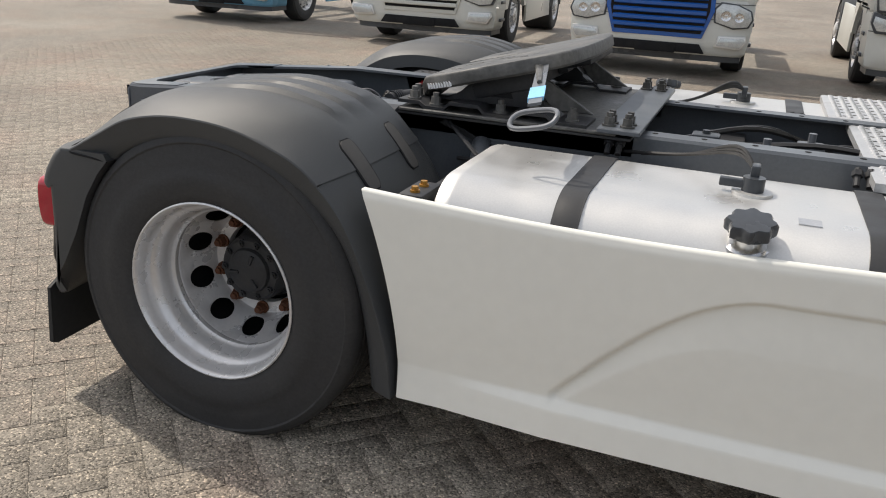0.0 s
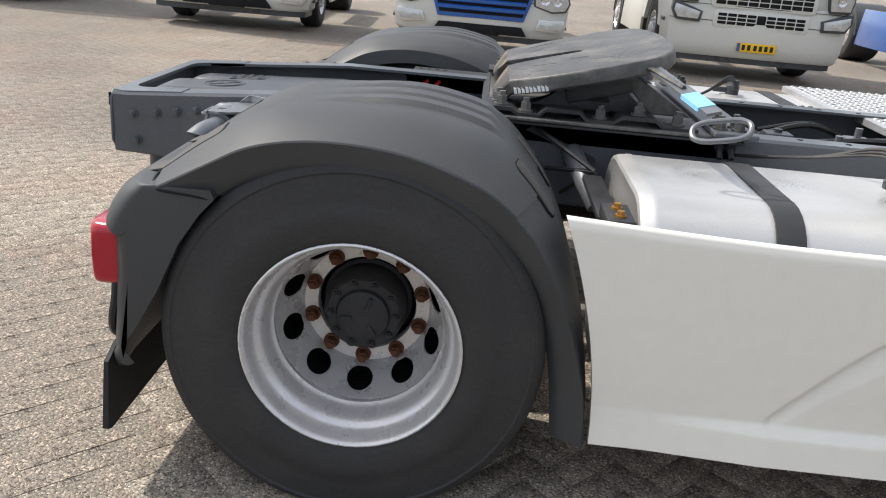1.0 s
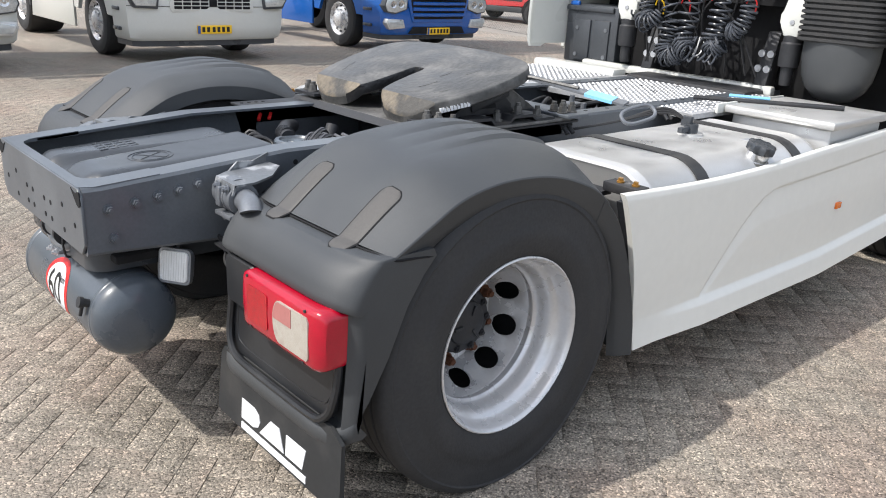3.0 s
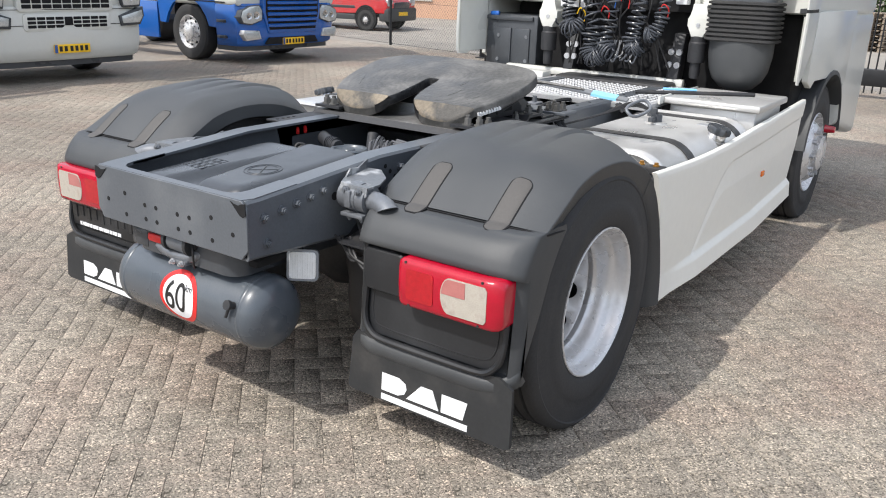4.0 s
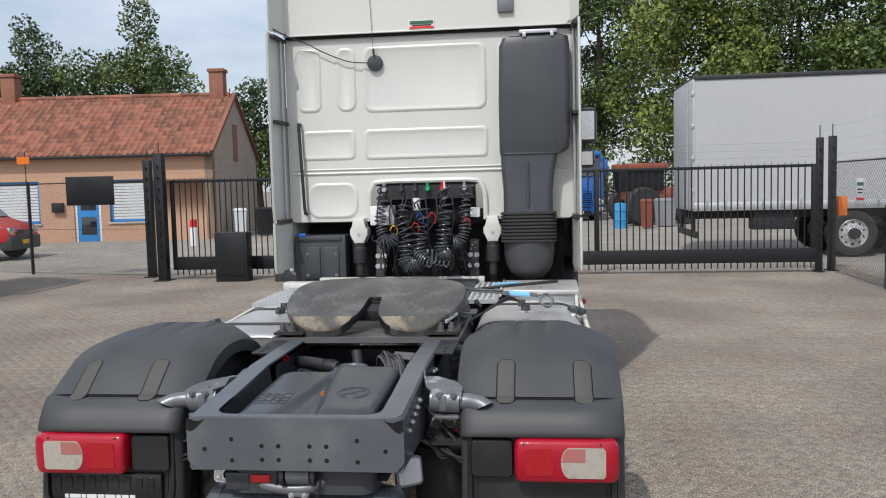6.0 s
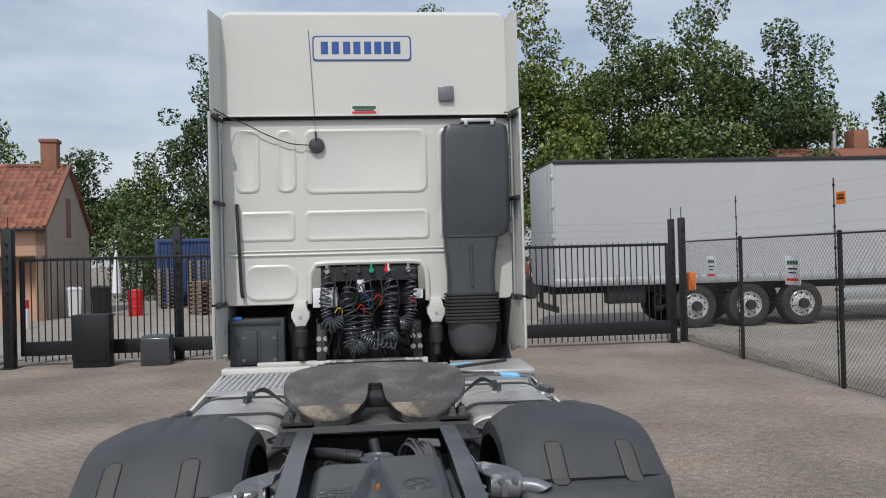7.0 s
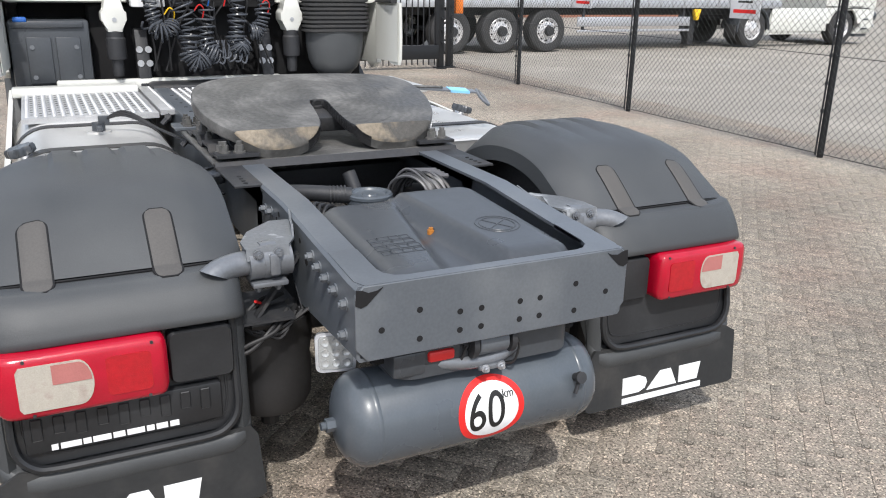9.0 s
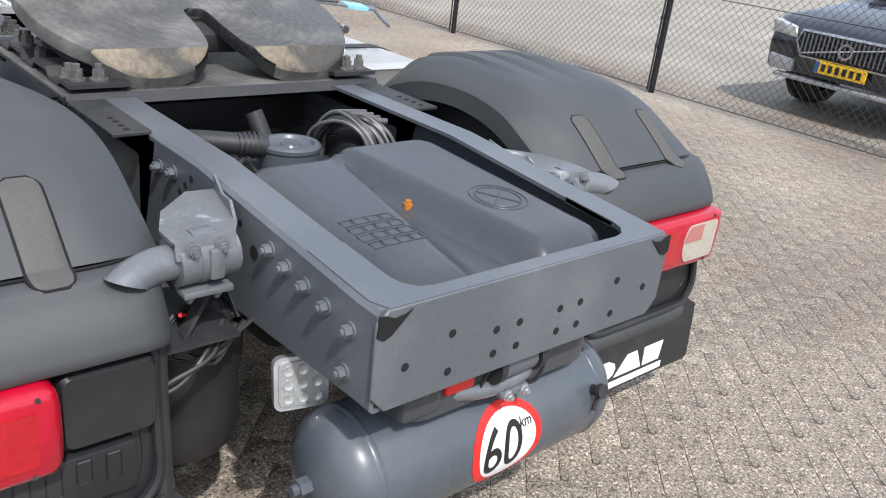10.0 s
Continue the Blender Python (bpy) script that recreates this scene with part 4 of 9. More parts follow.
    y0 = -0.725 if side < 0 else 1.115
    shapes = ([(0, 0), (0, 0.066), (0.075, 0.066), (0.105, 0.052), (0.112, 0.033), (0.102, 0.012), (0.075, 0)],
              [(0.112, 0), (0.172, 0.066), (0.222, 0.066), (0.252, 0)],
              [(0.262, 0), (0.262, 0.066), (0.366, 0.066), (0.352, 0)],
              [(0, -0.036), (0, -0.014), (0.372, -0.014), (0.372, -0.036)])
    for sh in shapes:
        bm = B()
        loft(bm, [[(x - (0.43 - 0.207 - v) * 0.06, y0 - u, 0.207 + v) for u, v in sh] for x in (-0.6895, -0.6925)])
        part("printed_mark", bm, M_PRINT, f)
    return g


mudguard(-1)
left_guard = mudguard(1)

# number-plate holder on the left lamp panel, empty
bm = B()
box(bm, -0.690, -0.645, 0.675, 1.175, 0.448, 0.560, 0.006)
part("plate_holder", bm, M_DARKPANEL, left_guard).location.x = BACK
for i in range(9):
    bm = B()
    y = 0.72 + i * 0.053
    box(bm, -0.6935, -0.689, y - 0.014, y + 0.014, 0.487 + 0.012 * (i % 2), 0.550, 0.003, 1)
    part("holder_clip", bm, M_DARKPANEL, left_guard).location.x = BACK
for a, w in ((0, 0.016), (0.022, 0.05), (0.076, 0.02), (0.1, 0.045), (0.15, 0.03), (0.185, 0.045), (0.235, 0.02), (0.26, 0.03), (0.296, 0.024)):
    bm = B()
    box(bm, -0.6925, -0.689, 1.115 - a - w, 1.115 - a, 0.453, 0.469)
    part("printed_bar", bm, M_PRINT, left_guard).location.x = BACK

# ---- frame ----


def rail_top(x):
    return 0.912 if x < -0.98 else 0.912 + 0.048 * min(1, (x + 0.98) / 0.62)


for side in (-1, 1):
    bm = B()
    xs = [-1.035, -0.98, -0.85, -0.7, -0.5, -0.36, -0.2, 0.3, 1.2, 2.4, 4.6]
    rings = []
    for x in xs:
        zt, zb = rail_top(x), 0.705 - 0.035 * min(1, max(0, (x + 1.0) / 0.6))
        rings.append([(x, 0.322, zt), (x, 0.404, zt), (x, 0.412, zt - 0.010), (x, 0.412, zb + 0.010), (x, 0.404, zb), (x, 0.335, zb), (x, 0.335, zb + 0.009), (x, 0.400, zb + 0.010), (x, 0.402, zb + 0.014), (x, 0.402, zt - 0.014), (x, 0.400, zt - 0.010), (x, 0.322, zt - 0.010)])
    loft(bm, rings)
    if side < 0:
        mirror_y(bm)
    rail = part("frame_rail", bm, M_FRAME, truck, "slate grey painted chassis rail")
    # bolts in the rear of the web
    for x, z in ((-0.965, 0.842), (-0.955, 0.752), (-0.885, 0.852), (-0.815, 0.862), (-0.748, 0.872), (-0.685, 0.884), (-0.24, 0.90), (-0.24, 0.80), (-0.16, 0.89)):
        bm = B()
        hexbolt(bm, (x, 0.412 * side, z), (0, side, 0), 0.013, 0.014)
        part("bolt", bm, M_FRAME, rail)
    for x, z, r in ((-0.62, 0.862, 0.016), (-0.56, 0.905, 0.008), (-0.50, 0.915, 0.008), (-0.33, 0.925, 0.009), (-0.30, 0.90, 0.009), (-0.27, 0.875, 0.009)):
        bm = B()
        cyl(bm, (x, 0.4105 * side, z - 0.012), (x, 0.4132 * side, z - 0.012), r, n=14)
        part("hole", bm, M_BLACK, rail)
    for i in range(9):
        x = 0.95 + i * 0.16
        bm = B()
        cyl(bm, (x, 0.355 * side, 0.958), (x, 0.355 * side, 0.9612), 0.010, n=12)
        part("hole", bm, M_BLACK, rail)
    # flange angle on the outside under the fifth wheel plate
    bm = B()
    box(bm, -0.10, 1.05, 0.402 * side, 0.500 * side, 0.950, 0.960, 0.002, 1)
    box(bm, -0.10, 1.05, 0.402 * side, 0.412 * side, 0.880, 0.950, 0.002, 1)
    part("angle_bar", bm, M_DARKSTEEL, truck)
    bm = B()
    for k in range(4):
        cyl(bm, (-0.07 + k * 0.035, 0.455 * side, 0.959), (-0.07 + k * 0.035, 0.455 * side, 0.9615), 0.008, n=10)
    part("angle_hole", bm, M_BLACK, truck)
    bm = B()
    prism(bm, [(-0.03, 0.66), (-0.03, 0.94), (-0.13, 0.94), (-0.05, 0.66)], 0.402 * side, 0.412 * side)
    part("bracket_plate", bm, M_FRAME, truck)

# rear cross member: holed face plate with a turned-in top and rounded inner corners
cross = new("rear_cross_member")
cross.parent = truck
cross["label"] = "slate grey rear cross member with rows of holes"
bm = B()
prism(bm, [(-0.417, 0.745), (-0.385, 0.708), (0.385, 0.708), (0.417, 0.745), (0.417, 0.890), (0.394, 0.913), (-0.394, 0.913), (-0.417, 0.890)], -1.044, -1.035, "x", 0.002, 1)
top = [(-1.040, -0.388), (-1.040, 0.388), (-1.00, 0.404), (-0.80, 0.404), (-0.80, 0.322)]
top += [(-1.004 + 0.06 - 0.06 * math.sin(radians(a)), 0.322 - 0.06 + 0.06 * math.cos(radians(a))) for a in (0, 30, 60, 90)]
top += [(-1.004 + 0.06 - 0.06 * math.cos(radians(a)), -0.262 - 0.06 * math.sin(radians(a))) for a in (0, 30, 60, 90)]
top += [(-0.80, -0.322), (-0.80, -0.404), (-1.00, -0.404)]
loft(bm, [[(x, y, 0.9035 + 0.010 * max(0, (x + 1.0)) / 0.2) for x, y in top], [(x, y, 0.9145 + 0.014 * max(0, (x + 1.0)) / 0.2) for x, y in top]])
part("face_plate", bm, M_FRAME, cross)
for y, z in [(k * a, b) for k in (1, -1) for a, b in ((0.347, 0.789), (0.241, 0.828), (0.241, 0.747), (0.124, 0.804), (0.124, 0.751), (0.060, 0.804), (0.060, 0.751))]:
    bm = B()
    cyl(bm, (-1.0425, y, z), (-1.0452, y, z), 0.0085, n=14)
    part("hole", bm, M_BLACK, cross)
for s in (-1, 1):
    bm = B()
    prism(bm, [(0.343 * s, 0.9060), (0.358 * s, 0.8990), (0.381 * s, 0.8960), (0.398 * s, 0.9040), (0.414 * s, 0.9060), (0.4165 * s, 0.866), (0.402 * s, 0.858), (0.386 * s, 0.864)], -1.0465, -1.0430, "x")
    part("corner_notch", bm, M_BLACK, cross)

# ---- moulded tank between the rails ----
urea = new("moulded_tank")
urea.parent = truck
urea["label"] = "black moulded plastic tank between the chassis rails"
def lobe_z(x, y):
    """Height of the moulded top: two lobes with a valley that widens to the rear, edges rolled over."""
    f = min(1.0, max(0.0, (-0.33 - x) / 0.60))
    left, right = 0.022 + 0.115 * f, -0.012 - 0.075 * f
    q = 0.55 * min(1.0, max(0.0, (left - y) / (0.016 + 0.055 * f))) + 0.45
    p = min(1.0, max(0.0, (y - right) / 0.065))
    q, p = q * q * (3 - 2 * q), p * p * (3 - 2 * p)
    z = 0.926 + 0.05 * (x + 0.74) - 0.058 * p * q - 0.006 * min(1, max(0, (y - 0.2) / 0.08))
    for d, r in ((x + 0.990, 0.075), (-0.30 - x, 0.045), (0.288 - abs(y), 0.045)):
        k = min(1.0, max(0.0, 1 - d / r))
        z -= r * 0.85 * (1 - math.sqrt(max(0.0, 1 - k * k)))
    return z


bm = B()
gx = [-0.990, -0.988, -0.982, -0.973, -0.961, -0.945, -0.925, -0.90, -0.88] + [-0.86 + 0.02 * i for i in range(25)] + [-0.36, -0.345, -0.33, -0.318, -0.308, -0.302, -0.30]
gy = [-0.288, -0.286, -0.281, -0.272, -0.26, -0.245] + [-0.23 + 0.0115 * i for i in range(41)] + [0.245, 0.26, 0.272, 0.281, 0.286, 0.288]
def pull(x, y):
    """Rounds the plan corners of the tank."""
    r = 0.07
    cx, cy = max(-0.990 + r, min(-0.30 - r, x)), max(-0.288 + r, min(0.288 - r, y))
    dx, dy = x - cx, y - cy
    m = max(abs(dx), abs(dy))
    k = m / math.hypot(dx, dy) if m > 0 else 1
    return cx + dx * k, cy + dy * k


grid = []
for x in gx:
    grid.append([bm.verts.new((*pull(x, y), lobe_z(x, y))) for y in gy])
for i in range(len(gx) - 1):
    for j in range(len(gy) - 1):
        bm.faces.new((grid[i][j], grid[i + 1][j], grid[i + 1][j + 1], grid[i][j + 1]))
rim = grid[0] + [r[-1] for r in grid[1:]] + grid[-1][-2::-1] + [r[0] for r in grid[-2:0:-1]]
low = [bm.verts.new((v.co.x, v.co.y, 0.60)) for v in rim]
for i in range(len(rim)):
    k = (i + 1) % len(rim)
    bm.faces.new((rim[i], rim[k], low[k], low[i]))
bm.faces.new(low)
box(bm, -0.31, 0.08, -0.20, 0.20, 0.60, 0.805, 0.03, 3)
part("body", bm, M_PLASTIC2, urea, angle=60)
bm = B()
revolve(bm, [(0.082, 0.84), (0.082, 0.925), (0.086, 0.930), (0.086, 0.940), (0.080, 0.946), (0.066, 0.946), (0.060, 0.938), (0.030, 0.936), (0.026, 0.942), (0.001, 0.942)], 28, "z", (-0.075, 0.005, -0.058))
part("filler_cap", bm, M_TANK, urea)
bm = B()
cyl(bm, (-0.602, 0.003, 0.86), (-0.602, 0.003, lobe_z(-0.602, 0.003) + 0.007), 0.012, n=14)
cyl(bm, (-0.602, 0.003, 0.86), (-0.602, 0.003, lobe_z(-0.602, 0.003) + 0.014), 0.008, n=6)
part("plug", bm, M_PLUG, urea, "orange plug")
for k in range(4):
    for j in range(4):
        x, y = -0.675 - k * 0.036, 0.125 + j * 0.034
        w = 0.013 + 0.002 * ((k + j) % 3)
        bm = B()
        pts = [(x + a * 0.013, y + b * w, lobe_z(x + a * 0.013, y + b * w) + 0.0002) for a, b in ((-1, -1), (-1, 1), (1, 1), (1, -1), (-1, -1))]
        tube(bm, pts, 0.0018, 5, False)
        part("raised_mark", bm, M_PLASTIC2, urea)
bm = B()
for r in (0.072, 0.058):
    pts = [(-0.73 + r * math.cos(q), -0.160 + r * 0.95 * math.sin(q)) for q in [2 * math.pi * i / 28 for i in range(29)]]
    tube(bm, [(x, y, lobe_z(x, y) + 0.0004) for x, y in pts], 0.002, 5, False)
for q in (0.6, 2.2):
    pts = [(-0.73 + w * 0.055 * math.cos(q), -0.16 + w * 0.052 * math.sin(q)) for w in (-1, -0.5, 0, 0.5, 1)]
    tube(bm, [(x, y, lobe_z(x, y) + 0.0004) for x, y in pts], 0.0022, 5)
part("raised_ring", bm, M_PLASTIC2, urea)

# ---- air reservoir below the cross member ----
res = new("air_reservoir")
res.parent = truck
res["label"] = "slate blue painted cylindrical air tank with dished ends"
RX, RZ, RR = -0.885, 0.455, 0.138
bm = B()
prof = [(0.001, -0.402), (0.05, -0.399), (0.09, -0.389), (0.118, -0.372), (0.133, -0.350), (RR, -0.328), (RR, 0.0), (RR, 0.352), (0.133, 0.372), (0.118, 0.394), (0.09, 0.413), (0.05, 0.424), (0.001, 0.428)]
revolve(bm, prof, 56, "y", (RX, 0, RZ))
part("shell", bm, M_TANK, res)
for y in (-0.315, 0.338):
    bm = B()
    revolve(bm, [(RR - 0.001, y - 0.009), (RR + 0.0018, y - 0.005), (RR + 0.0018, y + 0.005), (RR - 0.001, y + 0.009)], 56, "y", (RX, 0, RZ))
    part("weld_seam", bm, M_TANK, res)
bm = B()
cyl(bm, (-1.0, -0.29, 0.505), (-1.030, -0.29, 0.518), 0.014, n=8)
cyl(bm, (-1.030, -0.29, 0.518), (-1.042, -0.29, 0.522), 0.018, n=12)
cyl(bm, (-1.03, -0.29, 0.51), (-1.035, -0.275, 0.47), 0.006, n=8)
part("drain_valve", bm, M_DARKSTEEL, res)
bm = B()
cyl(bm, (RX, 0.425, RZ), (RX, 0.452, RZ), 0.02, n=6)
cyl(bm, (RX, 0.452, RZ), (RX, 0.466, RZ), 0.012, n=10)
part("end_fitting", bm, M_TANK, res)
for y in (-0.25, -0.16, 0.05):
    bm = B()
    cyl(bm, (RX + 0.02, y, RZ + RR - 0.01), (RX + 0.02, y, RZ + RR + 0.035), 0.015, n=8)
    part("fitting", bm, M_TANK, res)


def on_tank(u, v, lift):
    """Lays a flat mark on the reservoir: u along it, v upwards along its skin."""
    a = radians(174) - v / RR
    return (RX + (RR + lift) * math.cos(a), 0.002 - u, RZ + (RR + lift) * math.sin(a))


def disc_on_tank(r, lift, material, name, label=""):
    bm = B()
    n, k = 40, 9
    rings = [[bm.verts.new(on_tank(r * q / k * math.cos(2 * math.pi * i / n), r * q / k * math.sin(2 * math.pi * i / n), lift)) for i in range(n)] for q in range(1, k + 1)]
    mid = bm.verts.new(on_tank(0, 0, lift))
    for i in range(n):
        bm.faces.new((mid, rings[0][i], rings[0][(i + 1) % n]))
    for a, b in zip(rings, rings[1:]):
        for i in range(n):
            bm.faces.new((a[i], a[(i + 1) % n], b[(i + 1) % n], b[i]))
    return part(name, bm, material, res, label)


disc_on_tank(0.107, 0.0012, M_REDPRINT, "sticker_ring", "red ring of a round speed sticker")
disc_on_tank(0.087, 0.0022, M_PRINT, "sticker_face")
for s, size, u, v, sx in (("60", 0.160, -0.016, -0.006, 0.76), ("km", 0.036, 0.054, 0.042, 0.85)):
    bm = text_bm(s, size, bold=0.0008 if s == "60" else 0.0004)
    bmesh.ops.triangulate(bm, faces=bm.faces)
    for _ in range(3):
        bmesh.ops.subdivide_edges(bm, edges=[e for e in bm.edges if e.calc_length() > 0.012], cuts=1)
        bmesh.ops.triangulate(bm, faces=bm.faces)
    for vert in bm.verts:
        vert.co = Vector(on_tank(vert.co.x * sx + u, vert.co.y + v, 0.0034))
    part("sticker_text", bm, M_BLACKPRINT, res)

# pipe, valve and red coupling over the reservoir
bm = B()
tube(bm, smooth_path(((-0.90, 0.30, 0.662), (-0.93, 0.24, 0.652), (-0.965, 0.17, 0.634), (-0.985, 0.08, 0.620), (-0.988, -0.02, 0.622), (-0.972, -0.09, 0.645), (-0.94, -0.13, 0.680), (-0.90, -0.15, 0.705)), 5), 0.021, 12)
part("air_pipe", bm, M_PIPE, truck)
bm = B()
cyl(bm, (-0.985, 0.045, 0.678), (-0.985, -0.045, 0.678), 0.040, n=22)
box(bm, -1.02, -0.94, -0.043, 0.043, 0.690, 0.722, 0.012)
part("valve_block", bm, M_FRAME, truck)
for y, d in ((0.060, 1), (-0.060, -1)):
    bm = B()
    revolve(bm, [(0.001, -0.008), (0.046, -0.008), (0.046, 0.008), (0.001, 0.008)], 20, "y", (-0.985, y, 0.678))
    for v in bm.verts:
        v.co.z = max(0.640, v.co.z)
    hexbolt(bm, (-0.985, y + 0.008 * d, 0.678), (0, d, 0), 0.016, 0.014)
    part("valve_flange", bm, M_DARKSTEEL, truck)
bm = B()
box(bm, -1.014, -0.955, -0.042, 0.042, 0.596, 0.612, 0.004)
part("pipe_clip", bm, M_PIPE, truck)
for y in (-0.025, 0.025):
    bm = B()
    hexbolt(bm, (-1.014, y, 0.604), (-1, 0, 0), 0.009, 0.008)
    part("bolt", bm, M_GALV, truck)
bm = B()
box(bm, -1.000, -0.955, 0.112, 0.192, 0.644, 0.676, 0.008)
part("red_coupling", bm, M_REDPLASTIC, truck, "red air coupling")
bm = B()
box(bm, -0.995, -0.86, 0.197, 0.295, 0.612, 0.682, 0.01)
part("coupling_box", bm, M_PLASTIC2, truck)
# shelf in near-black, which paints in the shadow under the cross member
bm = B()
box(bm, -0.93, -0.72, -0.33, 0.33, 0.63, 0.66, 0.01)
part("tank_shelf", bm, M_BLACK, truck)
bm = B()
tube(bm, smooth_path(((-0.99, 0.05, 0.70), (-1.00, 0.085, 0.66), (-0.985, 0.09, 0.61), (-0.96, 0.07, 0.59)), 4), 0.004, 6)
part("thin_hose", bm, M_CABLE, truck)
bm = B()
tube(bm, smooth_path(((-0.99, -0.06, 0.70), (-1.01, -0.085, 0.66), (-1.00, -0.075, 0.60), (-0.97, -0.05, 0.59)), 4), 0.004, 6)
part("thin_hose", bm, M_CABLE, truck)

# air-spring pots and rear work lamps, side brackets with cut-off pipes
for side in (-1, 1):
    bm = B()
    revolve(bm, [(0.02, 0.32), (0.12, 0.33), (0.135, 0.36), (0.14, 0.44), (0.135, 0.50), (0.145, 0.56), (0.14, 0.64), (0.11, 0.66), (0.02, 0.66)], 28, "z", (-0.44, side * 0.50, 0))
    cyl(bm, (-0.44, side * 0.5, 0.25), (-0.44, side * 0.5, 0.33), 0.03, n=10)
    part("air_spring", bm, M_SPRING, truck, "black rubber air spring")
    bm = B()
    box(bm, -0.54, -0.36, min(0.4 * side, 0.6 * side), max(0.4 * side, 0.6 * side), 0.66, 0.675, 0.003, 1)
    prism(bm, [(-0.56, 0.675), (-0.36, 0.675), (-0.36, 0.84)], 0.404 * side, 0.414 * side)
    part("spring_bracket", bm, M_DARKSTEEL, truck)
    br = new("mudguard_bracket")
    br.parent = truck
    br["label"] = "grey bracket clamping a cut-off pipe beside the mudguard"
    def at(pts):
        return [(x, y * side, z) for x, y, z in pts]

    bm = B()
    cyl(bm, (-0.612, 0.462 * side, 0.868), (-0.618, 0.585 * side, 0.864), 0.050, n=22)
    cyl(bm, (-0.612, 0.500 * side, 0.868), (-0.614, 0.545 * side, 0.866), 0.054, n=22)
    part("clamp", bm, M_PIPE, br)
    bm = B()
    box(bm, -0.672, -0.655, min(0.500 * side, 0.530 * side), max(0.500 * side, 0.530 * side), 0.835, 0.898, 0.005)
    part("clamp_lug", bm, M_PIPE, br)
    # pressed plate: flat top, turned-down rear strip with two bolts, upturned torn inner edge
    bm = B()
    top = [(-0.650, 0.592, 0.914), (-0.650, 0.470, 0.918), (-0.60, 0.440, 0.920), (-0.435, 0.404, 0.926), (-0.425, 0.47, 0.924), (-0.50, 0.555, 0.920), (-0.58, 0.592, 0.916)]
    loft(bm, [at([(x, y, z - 0.007) for x, y, z in top]), at(top)])
    loft(bm, [at(((-0.650, 0.592, 0.914), (-0.650, 0.470, 0.918), (-0.659, 0.470, 0.885), (-0.659, 0.592, 0.882))), at(((-0.643, 0.592, 0.914), (-0.643, 0.470, 0.918), (-0.652, 0.470, 0.885), (-0.652, 0.592, 0.882)))])
    loft(bm, [at(((-0.60, 0.440, 0.916), (-0.56, 0.431, 0.946), (-0.50, 0.418, 0.938), (-0.435, 0.404, 0.958), (-0.43, 0.403, 0.922))), at(((-0.598, 0.446, 0.916), (-0.558, 0.437, 0.946), (-0.498, 0.424, 0.938), (-0.433, 0.410, 0.958), (-0.428, 0.409, 0.922)))])
    part("pressed_plate", bm, M_TORN, br, "grey bracket plate with torn bare-metal edges")
    bm = B()
    box(bm, -0.664, -0.575, min(0.478 * side, 0.580 * side), max(0.478 * side, 0.580 * side), 0.800, 0.815, 0.004)
    part("clamp_strap", bm, M_PIPE, br)
    for y in (0.503, 0.560):
        for p, d in (((-0.659, y * side, 0.898), (-1, 0, 0)), ((-0.64, y * side, 0.800), (0, 0, -1))):
            bm = B()
            hexbolt(bm, p, d, 0.011, 0.008)
            part("bolt", bm, M_PIPE, br)
    # drooping tube whose end is cut on the slant
    bm = B()
    cen = [Vector(q) for q in smooth_path(at(((-0.615, 0.57, 0.864), (-0.622, 0.62, 0.864), (-0.638, 0.665, 0.858), (-0.655, 0.705, 0.840))), 6)]
    rings = []
    for i, p in enumerate(cen):
        d = (cen[min(i + 1, len(cen) - 1)] - cen[max(i - 1, 0)]).normalized()
        e = Vector((0, 0, 1)).cross(d).normalized()
        u = d.cross(e)
        left = sum((cen[j + 1] - cen[j]).length for j in range(i, len(cen) - 1))
        rings.append([p + e * (0.035 * math.cos(q)) + u * (0.035 * math.sin(q)) - d * max(0.0, 0.06 * (0.5 - 0.5 * math.sin(q) * (1 if u.z > 0 else -1)) - left) for q in [2 * math.pi * k / 16 for k in range(16)]])
    loft(bm, rings)
    part("pipe", bm, M_PIPE, br, "cut-off grey pipe")
    # triangular stay from the rail to the air spring
    bm = B()
    loft(bm, [at(((-0.545, 0.404, 0.845), (-0.515, 0.404, 0.845), (-0.60, 0.56, 0.695), (-0.63, 0.56, 0.695))), at(((-0.545, 0.412, 0.850), (-0.515, 0.412, 0.850), (-0.60, 0.568, 0.70), (-0.63, 0.568, 0.70)))])
    loft(bm, [at(((-0.66, 0.46, 0.690), (-0.50, 0.46, 0.690), (-0.50, 0.63, 0.690), (-0.66, 0.63, 0.690))), at(((-0.66, 0.46, 0.698), (-0.50, 0.46, 0.698), (-0.50, 0.63, 0.698), (-0.66, 0.63, 0.698)))])
    loft(bm, [at(((-0.655, 0.625, 0.69), (-0.52, 0.625, 0.69), (-0.58, 0.625, 0.77))), at(((-0.655, 0.632, 0.69), (-0.52, 0.632, 0.69), (-0.58, 0.632, 0.77)))])
    part("stay", bm, M_DARKSTEEL, br)
    bm = B()
    tube(bm, smooth_path(at(((-0.50, 0.43, 0.675), (-0.56, 0.45, 0.672), (-0.60, 0.52, 0.668), (-0.60, 0.58, 0.668))), 4), 0.020, 10)
    part("hose", bm, M_CABLE, br)
    lamp = new("work_lamp")
    lamp.parent = truck
    lamp["label"] = "square work lamp with white ribbed lens"
    lamp.matrix_basis = pose(-0.748, 0.374 * side, 0.611, 0, 10, -14 if side > 0 else 34)
    bm = B()
    o = rrect(-0.058, 0.058, -0.058, 0.058, 0.018)
    loft(bm, [[(0.03, y * 0.7, z * 0.7) for y, z in o], [(-0.004, y, z) for y, z in o], [(-0.022, y, z) for y, z in o]])
    part("housing", bm, M_PIPE if side < 0 else M_GALV, lamp)
    bm = B()
